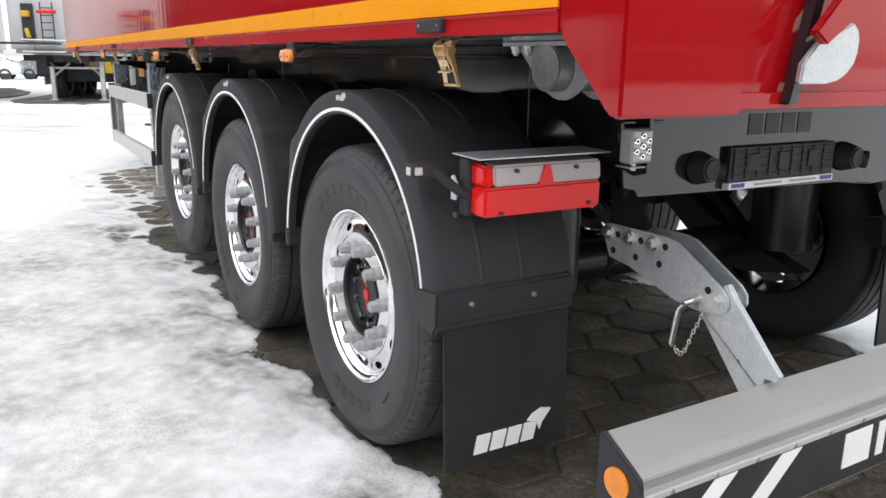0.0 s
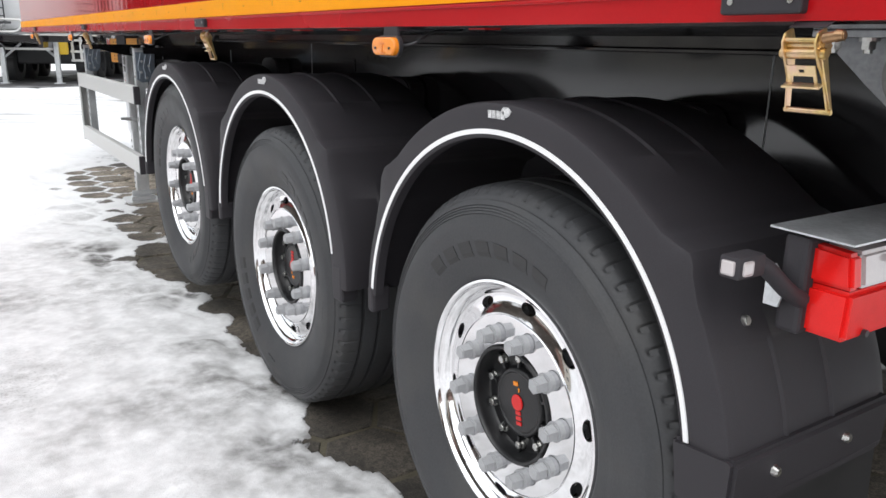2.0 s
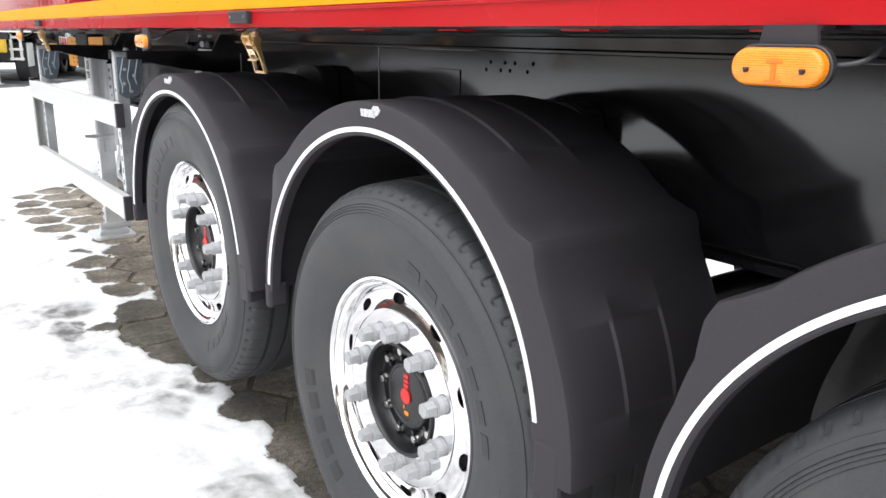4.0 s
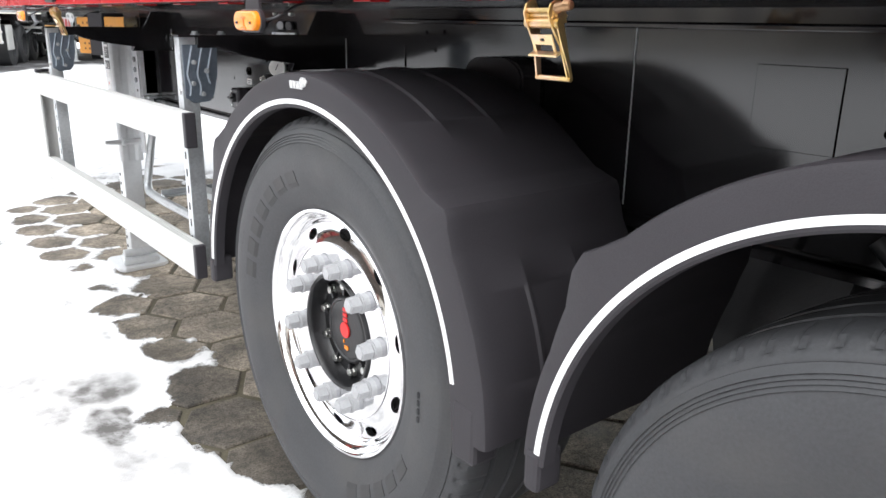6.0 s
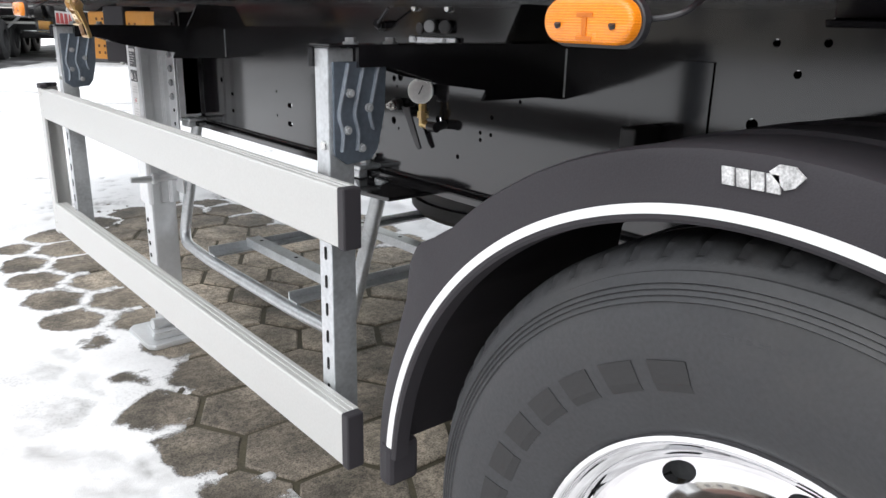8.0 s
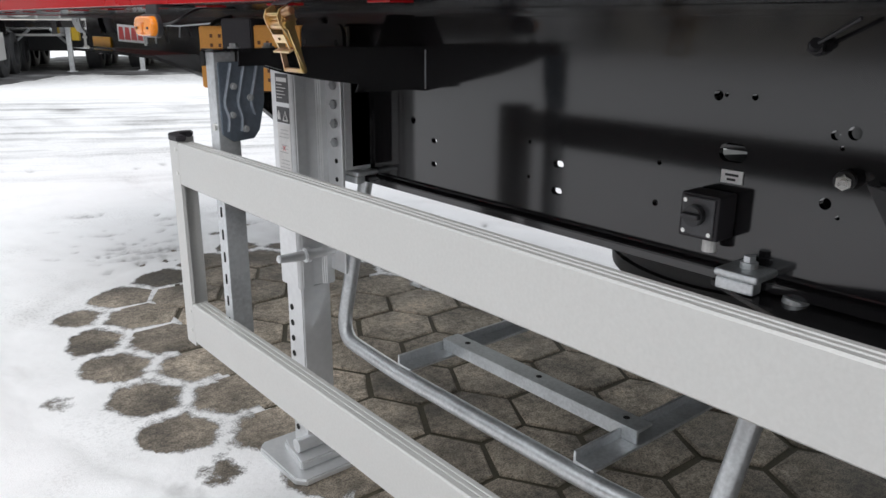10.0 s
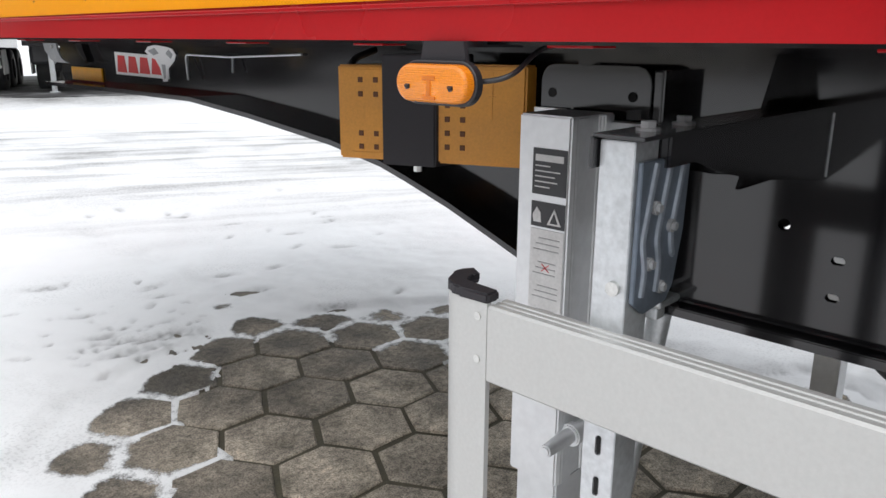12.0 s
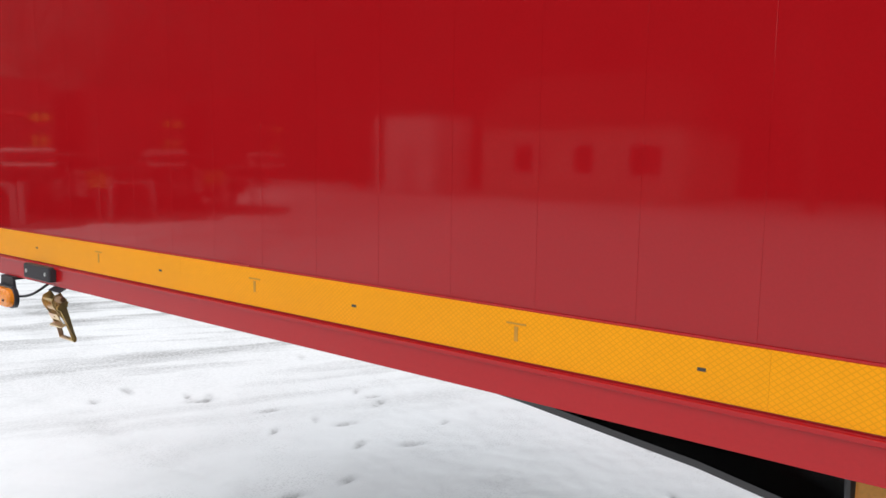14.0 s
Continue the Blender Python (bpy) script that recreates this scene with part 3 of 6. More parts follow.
box(bm, 2.51, 2.55, -1.05, 8.8, 1.345, 2.75)
part("side_wall", bm, RED, trailer)
bm = B()
box(bm, 0.04, 2.51, 8.75, 8.8, 1.345, 2.75)
part("front_wall", bm, RED, trailer)
bm = B()
box(bm, 0.024, 2.51, -1.1, 8.75, 1.348, 1.376)
part("floor_plate", bm, BLACK, trailer)
# lugs under the sill
bm = B()
box(bm, 0.045, 0.09, -0.03, 0.03, 1.345, 1.352, 0.001)
lug = part("sill_lug", bm, RED, trailer)
lug.location = (0, 0.18, 0)
for k in range(1, 27):
    again(lug, pose(0, 0.18 + 0.33 * k, 0))

# rear corner post and tailgate
bm = B()
prism(bm, [(-1.05, 1.36), (-1.068, 1.338), (-1.196, 1.205), (-1.212, 1.196), (-1.236, 1.195), (-1.236, 2.75), (-1.05, 2.75)], "x", -0.004, 0.324, 0.006)
part("corner_post", bm, RED, trailer, "glossy red welded rear corner post")
bm = B()
prism(bm, [(-1.05, 1.36), (-1.068, 1.338), (-1.196, 1.205), (-1.212, 1.196), (-1.236, 1.195), (-1.236, 2.75), (-1.05, 2.75)], "x", 2.18, 2.554, 0.004)
part("corner_post", bm, RED, trailer)
bm = B()
box(bm, 0.326, 2.178, -1.21, -1.16, 1.205, 2.75, 0.004)
box(bm, 0.326, 2.178, -1.225, -1.21, 1.205, 1.24, 0.003)
gate = part("tailgate", bm, RED, trailer, "red tailgate")
bm = B()
prism(bm, [(0.450, 1.215), (0.482, 1.215), (0.526, 1.42), (0.55, 1.62), (0.525, 1.62), (0.500, 1.42)], "y", -1.25, -1.226, 0.003)
part("latch_bar", bm, BLACK, gate)
bm = B()
prism(bm, [(0.615, 1.385), (0.634, 1.37), (0.641, 1.351), (0.640, 1.32), (0.632, 1.298), (0.612, 1.278), (0.585, 1.265), (0.54, 1.258), (0.455, 1.258), (0.460, 1.30), (0.50, 1.34)], "y", -1.268, -1.252, 0.004)
part("latch_plate", bm, GALV, gate, "bare grey latch plate")
bm = B()
prism(bm, [(0.455, 1.36), (0.496, 1.335), (0.57, 1.385), (0.626, 1.43), (0.66, 1.60), (0.60, 1.60), (0.532, 1.426)], "y", -1.292, -1.27, 0.004)
part("latch_hook", bm, RED, gate)

# main beams with flanges, holes and weld seams: (y, z, radius, half length of a slot)
HOLES = [(4.98, 1.028, 0.0065, 0.004), (4.981, 0.968, 0.0065, 0.004), (4.559, 1.027, 0.008, 0.007), (4.561, 0.968, 0.008, 0.007), (4.645, 1.065, 0.0045, 0), (4.645, 0.987, 0.0045, 0), (5.066, 1.072, 0.010, 0),
         (4.2, 1.198, 0.009, 0), (4.185, 1.2, 0.004, 0), (4.133, 1.2, 0.006, 0), (4.308, 1.066, 0.0055, 0), (4.31, 0.988, 0.0065, 0), (4.162, 1.103, 0.017, 0.010), (3.617, 1.091, 0.006, 0), (3.655, 1.052, 0.005, 0), (3.654, 1.035, 0.005, 0),
         (3.619, 1.051, 0.005, 0), (3.733, 0.984, 0.006, 0), (3.53, 1.134, 0.0045, 0), (3.995, 1.043, 0.010, 0), (3.973, 1.024, 0.004, 0), (3.809, 1.065, 0.009, 0.002), (3.966, 1.158, 0.011, 0), (3.994, 1.152, 0.008, 0), (3.981, 1.133, 0.004, 0), (2.992, 1.146, 0.011, 0), (2.969, 1.278, 0.007, 0), (2.888, 1.281, 0.007, 0), (2.928, 1.232, 0.007, 0)]
HOLES += [(1.67 - a, 1.249 + 0.021 * (k % 2), 0.006, 0) for k, a in enumerate((0, 0.018, 0.062, 0.079, 0.1, 0.119, 0.169, 0.19))] + [(1.704, 1.14, 0.008, 0)]


def drilled_plate(bm, outline, holes, x0, x1):
    """A flat plate in the y-z plane with round and slotted holes right through it."""
    loops = [[bm.verts.new((x0, y, z)) for y, z in outline]]
    for y, z, r, half in holes:
        ring = []
        for k in range(12):
            a = math.tau * (k + 0.5) / 12
            ring.append(bm.verts.new((x0, y + r * math.cos(a) + math.copysign(half, math.cos(a)), z + r * math.sin(a))))
        loops.append(ring)
    edges = [bm.edges.new((p, q)) for ring in loops for p, q in zip(ring, ring[1:] + ring[:1])]
    faces = [g for g in bmesh.ops.triangle_fill(bm, use_beauty=True, edges=edges)["geom"] if isinstance(g, bmesh.types.BMFace)]
    moved = [g for g in bmesh.ops.extrude_face_region(bm, geom=faces, use_keep_orig=True)["geom"] if isinstance(g, bmesh.types.BMVert)]
    bmesh.ops.translate(bm, vec=(x1 - x0, 0, 0), verts=moved)


def beam(name, web, flange_out, side):
    s = (lambda x: x) if side == 0 else (lambda x: 2.55 - x)
    top = 1.335
    bm = B()
    drilled_plate(bm, [(-0.75, 1.0), (-0.4, 0.9), (5.47, 0.9), (5.47, top), (-0.75, top)], HOLES, s(web), s(web + 0.014))
    part(name, bm, BLACK, trailer, "glossy black welded chassis beam")
    bm = B()
    prism(bm, [(-0.4, 0.885), (5.50, 0.885), (5.50, 0.902), (-0.4, 0.902)], "x", s(web - 0.035), s(web + 0.10), 0.002)
    part("lower_flange", bm, BLACK, trailer)
    curve = [(5.40, 0.885), (5.549, 0.888), (5.66, 0.932), (5.80, 0.984), (5.941, 1.028), (6.03, 1.053), (6.221, 1.087), (6.6, 1.129), (6.935, 1.158), (7.5, 1.16), (8.155, 1.158)]
    bm = B()
    prism(bm, [(a, b + 0.008) for a, b in curve] + [(8.155, top), (5.40, top)], "x", s(flange_out + 0.10), s(flange_out + 0.114))
    part("neck_beam", bm, BLACK, trailer, "glossy black gooseneck beam")
    bm = B()
    prism(bm, curve + [(a, b + 0.014) for a, b in curve[::-1]], "x", s(flange_out), s(flange_out + 0.23), 0.0015)
    part("neck_flange", bm, BLACK, trailer)
    bm = B()
    prism(bm, [(-0.75, 1.33), (8.2, 1.33), (8.2, 1.347), (-0.75, 1.347)], "x", s(web - 0.03), s(web + 0.12))
    part("upper_flange", bm, BLACK, trailer)
    bm = B()
    box(bm, min(s(0.30), s(0.33)), max(s(0.30), s(0.33)), -0.43, 2.765, 1.312, 1.34, 0.003)
    box(bm, min(s(0.28), s(0.335)), max(s(0.28), s(0.335)), -0.43, 2.765, 1.304, 1.313, 0.002)
    part("floor_stringer", bm, BLACK, trailer)


beam("main_beam", 0.57, 0.57, 0)
beam("main_beam", 0.57, 0.57, 1)
bm = B()
prism(bm, [(8.15, 1.172), (8.20, 1.172), (8.22, 1.2), (8.21, 1.33), (8.15, 1.33)], "x", 0.672, 0.70)
part("neck_end", bm, BLACK, trailer)
for yy in (0.66, 1.97, 3.44, 5.17):
    bm = B()
    prism(bm, [(0.585, 1.0), (0.585, 1.33), (1.965, 1.33), (1.965, 1.0)], "y", yy - 0.006, yy + 0.006)
    part("cross_plate", bm, BLACK, trailer)
for yy in (-0.3, 0.3, 0.9, 1.5, 2.2, 2.8, 3.9, 4.5, 5.6, 6.3, 7.0, 7.7):
    bm = B()
    x0 = 0.585 if yy < 5.4 else 0.686
    box(bm, x0, 2.55 - x0, yy - 0.03, yy + 0.03, 1.25, 1.347)
    part("cross_member", bm, BLACK, trailer)
# weld seams and small reinforcing plates
# pale grey puts the highlights on the two upright black seams into colour
for yy in (2.234, -0.2):
    bm = B()
    pipe(bm, [(0.5693, yy + 0.0008 * math.sin(z * 400), z) for z in np.arange(0.92, 1.31, 0.008)], 0.0018, 6)
    part("weld_seam", bm, GREYCAST, trailer)
bm = B()
pipe(bm, [(0.5685, yy, 0.905) for yy in np.arange(-0.3, 5.4, 0.1)], 0.004, 6)
part("weld_seam", bm, BLACK, trailer)
for ya, yb in ((1.787, 1.95), (3.072, 3.235)):
    bm = B()
    box(bm, 0.566, 0.57, ya, yb, 1.09, 1.243, 0.001)
    part("doubler_plate", bm, BLACK, trailer)
# near-black plates: the shade inside small holes and slots put into colour
HOLE = material("open_hole", (0.004, 0.004, 0.004), 0.9)


# ---- wheels ----
def wheel(m, turn=0.0, full=True):
    """A 22.5 inch wheel: outer face towards local -x, axle on the x axis."""
    w = empty("wheel", m, trailer, label="wide black tyre on a polished aluminium rim")
    bm = B()
    prof = [(0.047, 0.292), (0.036, 0.298), (0.030, 0.307), (0.022, 0.325), (0.014, 0.345), (0.013, 0.349), (0.008, 0.36), (0.003, 0.385), (0.000, 0.41), (0.0, 0.425), (0.002, 0.440), (0.0046, 0.4475), (0.0026, 0.449),
            (0.0056, 0.454), (0.0036, 0.4555), (0.0072, 0.460), (0.0052, 0.4615), (0.0088, 0.466), (0.0068, 0.4675), (0.0115, 0.473), (0.0145, 0.478), (0.0175, 0.4785), (0.0195, 0.484), (0.025, 0.490)]
    edge = [(0.029, 0.4945), (0.034, 0.4995), (0.040, 0.5035), (0.047, 0.506), (0.056, 0.5085)]
    half = [(0.092, 0.5115), (0.094, 0.498), (0.104, 0.498), (0.106, 0.512), (0.150, 0.514), (0.152, 0.500), (0.162, 0.500), (0.164, 0.5145), (0.1925, 0.515)]
    back = [(0.385 - x, r) for x, r in edge[::-1] + [(0.02, 0.482), (0.0, 0.42), (0.02, 0.33), (0.047, 0.292)]]
    rings = revolve(bm, prof + edge + half + [(0.385 - x, r) for x, r in half[-2::-1]] + back, 648)
    # short slits along the tread's edge
    first = len(prof)
    for k in range(0, 648, 9):
        for i, ring in enumerate(rings[first:first + 5]):
            for j in (k,) if i > 1 else (k, k + 1, k + 2):
                v = ring[j]
                sc = 1 - 0.0036 / math.hypot(v.co.y, v.co.z)
                v.co = (v.co.x + 0.0025, v.co.y * sc, v.co.z * sc)
    part("tyre", bm, RUBBER, w, smooth=True)
    # moulded lettering as plain raised bars
    width, side = 0.124, [(0.0115, 0.351), (0.0068, 0.361), (0.0036, 0.376), (0.0014, 0.387)]
    bm = B()
    for lo, hi in zip(side, side[1:]):
        for u in range(3):
            a1, a2 = width * (u / 3 - 0.5), width * ((u + 1) / 3 - 0.5)
            front = [bm.verts.new((x, r * math.cos(a), r * math.sin(a))) for (x, r), a in ((lo, a1), (lo, a2), (hi, a2), (hi, a1))]
            rear = [bm.verts.new(v.co + Vector((0.006, 0, 0))) for v in front]
            bm.faces.new(front)
            for k in range(4):
                bm.faces.new((front[k], rear[k], rear[(k + 1) % 4], front[(k + 1) % 4]))
    bmesh.ops.remove_doubles(bm, verts=bm.verts, dist=1e-5)
    bar = part("letter_bar", bm, LETTER, w, "raised dark bar of tyre lettering")
    spots = [math.pi / 2 + turn + (k - 3) * 0.178 for k in range(7)] + [-math.pi / 2 + turn + 0.15 + (k - 2) * 0.178 for k in range(5)]
    bar.matrix_local = Matrix.Rotation(spots[0], 4, "X")
    for a in spots[1:]:
        again(bar, Matrix.Rotation(a, 4, "X"))
    # small print round the sidewall, as thin raised bars
    first = None
    for a, r in ((0.78, 0.418), (2.45, 0.382), (3.6, 0.418), (5.9, 0.412)):
        if first is None:
            bm = B()
            for u in range(4):
                for v in (0.0, 0.0035):
                    box(bm, -0.0003, 0.004, -0.034 + 0.018 * u, -0.022 + 0.018 * u, 0.395 + v, 0.3965 + v)
            first = part("moulded_print", bm, RUBBER, w, "fine raised print bars on the sidewall")
            first.matrix_local = Matrix.Rotation(math.pi / 2 + turn + a, 4, "X") @ Matrix.Rotation(-math.pi / 2, 4, "X") @ pose(0, 0, r - 0.395)
        else:
            again(first, Matrix.Rotation(turn + a, 4, "X") @ pose(0, 0, r - 0.395))
    # rim with hand holes
    bm = B()
    revolve(bm, [(0.050, 0.290), (0.036, 0.298), (0.030, 0.2955), (0.029, 0.290), (0.033, 0.2845), (0.040, 0.282), (0.043, 0.277), (0.048, 0.270), (0.058, 0.2655), (0.063, 0.2625), (0.065, 0.260)], 96)
    rings = []
    seg, rows = 160, 9
    for j in range(rows + 1):
        f = j / rows
        x, r = 0.065 - 0.013 * f ** 1.8, 0.260 - 0.044 * f
        rings.append([bm.verts.new((x, r * math.cos(math.tau * k / seg), r * math.sin(math.tau * k / seg))) for k in range(seg)])
    holes = [math.tau * (i + 0.5) / 10 + 0.32 + turn for i in range(10)]

    def inside(a, f):
        best = min((abs((a - h + math.pi) % math.tau - math.pi), h) for h in holes)
        return (best[0] * 0.225 / 0.0225) ** 2 + ((f - 0.37) * 0.055 / 0.0165) ** 2, best[1]
    gone = set()
    for j in range(rows):
        for k in range(seg):
            if inside(math.tau * (k + 0.5) / seg, (j + 0.5) / rows)[0] < 1:
                gone.add((j, k))
                continue
            bm.faces.new((rings[j][k], rings[j][(k + 1) % seg], rings[j + 1][(k + 1) % seg], rings[j + 1][k]))
    for j, k in gone:
        for jj, kk in ((j, k), (j + 1, k), (j, (k + 1) % seg), (j + 1, (k + 1) % seg)):
            v = rings[jj][kk]
            if not v.link_faces:
                continue
            a, f = math.tau * kk / seg, jj / rows
            q, hc = inside(a, f)
            s = 1 / math.sqrt(max(q, 0.05))
            a2, f2 = hc + ((a - hc + math.pi) % math.tau - math.pi) * s, 0.37 + (f - 0.37) * s
            x, r = 0.065 - 0.013 * f2 ** 1.8, 0.260 - 0.044 * f2
            v.co = (x, r * math.cos(a2), r * math.sin(a2))
    for v in [v for v in bm.verts if not v.link_faces]:
        bm.verts.remove(v)
    # the holes' walls
    ends = {v for ring in (rings[0], rings[-1]) for v in ring}
    lips = [e for j in range(1, rows) for v in rings[j] if v.is_valid for e in v.link_edges if e.is_boundary and not (set(e.verts) & ends)]
    walls = bmesh.ops.extrude_edge_only(bm, edges=list(set(lips)))["geom"]
    bmesh.ops.translate(bm, vec=(0.016, 0, 0), verts=[g for g in walls if isinstance(g, bmesh.types.BMVert)])
    revolve(bm, [(0.052, 0.2160), (0.0525, 0.2148), (0.0565, 0.2142), (0.0565, 0.2122), (0.0525, 0.2116), (0.0515, 0.2105)], 96)
    revolve(bm, [(0.0515, 0.2105), (0.0515, 0.1425)], 96)
    revolve(bm, [(0.0515, 0.1425), (0.053, 0.1412), (0.10, 0.1412)], 96)
    revolve(bm, [(0.085, 0.2575), (0.30, 0.246), (0.36, 0.285)], 64)
    part("rim", bm, CHROME, w, "polished aluminium rim with hand holes", smooth=True)
    bm = B()
    revolve(bm, [(0.11, 0.248), (0.115, 0.20), (0.115, 0.12)], 48)
    part("brake_drum", bm, GREYCAST, w)
    # nut covers
    nut0 = None
    for i in range(10):
        a = math.tau * i / 10 + 0.1 + turn
        if nut0 is None:
            bm = B()
            cyl(bm, (0.052, 0, 0), (0.040, 0, 0), 0.0215, 18)
            cyl(bm, (0.043, 0, 0), (0.033, 0, 0), 0.0232, 18, bevel=0.003)
            cyl(bm, (0.035, 0, 0), (0.005, 0, 0), 0.0200, 6, 0.0184, bevel=0.003)
            nut0 = part("wheel_nut", bm, NUT, w, "grey plastic nut cover")
            nut0.location = (0, 0.1675 * math.cos(a), 0.1675 * math.sin(a))
        else:
            again(nut0, pose(0, 0.1675 * math.cos(a), 0.1675 * math.sin(a)))
    bm = B()
    revolve(bm, [(0.13, 0.1405), (0.053, 0.1405), (0.0475, 0.1395), (0.0455, 0.137), (0.0455, 0.132), (0.049, 0.1295), (0.059, 0.128), (0.082, 0.1255), (0.088, 0.121), (0.088, 0.091), (0.086, 0.0865), (0.078, 0.083), (0.0745, 0.0805), (0.0725, 0.077), (0.0725, 0.073), (0.075, 0.070), (0.0745, 0.066), (0.0735, 0.0)], 64)
    part("hub", bm, HUB, w, "black ribbed hub with bolted cap", smooth=True)
    bm = B()
    box(bm, 0.074, 0.089, -0.004, 0.004, 0.084, 0.124, 0.002)
    rib = part("hub_rib", bm, HUB, w)
    rib.matrix_local = Matrix.Rotation(math.tau * 0.05 + 0.25, 4, "X")
    for k in range(1, 10):
        again(rib, Matrix.Rotation(math.tau * (k + 0.5) / 10 + 0.25, 4, "X"))
    bolt0 = None
    for i in range(10):
        a = math.tau * i / 10 + 0.25
        if bolt0 is None:
            bm = B()
            cyl(bm, (0.089, 0, 0), (0.083, 0, 0), 0.0125, 14)
            cyl(bm, (0.084, 0, 0), (0.072, 0, 0), 0.0095, 6, bevel=0.0015)
            bolt0 = part("hub_bolt", bm, STEEL, w)
            bolt0.location = (0, 0.107 * math.cos(a), 0.107 * math.sin(a))
        else:
            again(bolt0, pose(0, 0.107 * math.cos(a), 0.107 * math.sin(a)))
    bm = B()
    cyl(bm, (0.074, 0, 0), (0.070, 0, 0), 0.0195, 24, bevel=0.001)
    for k in range(3):
        c = Matrix.Rotation(turn, 4, "X")
        box(bm, 0.0715, 0.075, -0.009, 0.009, -0.055 + k * 0.0125, -0.046 + k * 0.0125, 0.001, c)
    part("cap_mark", bm, REDFILM, w, "red cap badge")
    bm = B()
    c = Matrix.Rotation(turn, 4, "X")
    for k in (0, 1):
        box(bm, 0.0715, 0.075, -0.010 + k * 0.004, -0.006 + k * 0.016, 0.026 + k * 0.014, 0.036 + k * 0.014, 0.001, c)
    part("cap_logo", bm, AMBER, w)
    return w


AXLES = [(0.016, 0.514), (1.343, 0.509), (2.628, 0.605)]
# cylinder added to keep the bright gap between the mudguards dark
bm = B()
cyl(bm, (0.86, 1.62, 0.72), (0.86, 2.32, 0.72), 0.15, 32, bevel=0.02)
part("air_tank", bm, BLACK, trailer, "black cylinder added to darken the gap under the chassis", smooth=True)
TURNS = [-0.175, 0.873, -0.84]
master = wheel(pose(0.0, AXLES[0][0], AXLES[0][1]), TURNS[0])
for (ya, za), tn in list(zip(AXLES, TURNS))[1:]:
    other = copy_thing(master, pose(0, ya, za, math.degrees(tn - TURNS[0])))
    for ob in other.children:
        if ob.name.startswith("cap_"):
            ob.matrix_local = Matrix.Rotation(math.pi - tn, 4, "X")
for ya, za in AXLES:
    copy_thing(master, pose(2.55, ya, za, 40, 0, 180))
bm = B()
for ya, za in AXLES:
    cyl(bm, (0.22, ya, za), (2.33, ya, za), 0.075, 24)
    for s in (0.62, 1.93):
        cyl(bm, (s, ya - 0.25, za + 0.02), (s, ya - 0.25, za + 0.34), 0.13, 20)
        prism(bm, [(ya - 0.38, za - 0.07), (ya + 0.1, za + 0.1), (ya + 0.5, za + 0.32), (ya + 0.55, za + 0.25), (ya + 0.1, za - 0.08), (ya - 0.1, za - 0.12)], "x", s - 0.05, s + 0.05)
        prism(bm, [(ya + 0.42, za + 0.1), (ya + 0.60, za + 0.1), (ya + 0.66, 0.9), (ya + 0.36, 0.9)], "x", s - 0.075, s + 0.075)
        cyl(bm, (s - 0.02, ya - 0.08, za + 0.05), (s - 0.02, ya + 0.35, za + 0.45), 0.035, 14)
part("suspension", bm, HUB, trailer, "black axles, trailing arms and air bellows", smooth=True)


# ---- mudguards ----
OUT = [(-86, 0.583), (-66, 0.588), (-58, 0.603), (-53, 0.630), (-50, 0.635), (-47, 0.622), (-43, 0.611), (-30, 0.609), (30, 0.609), (41, 0.613), (46, 0.622), (49, 0.640), (51, 0.654), (52.5, 0.652), (54, 0.642), (58, 0.629), (66, 0.627), (78, 0.632), (90, 0.634)]


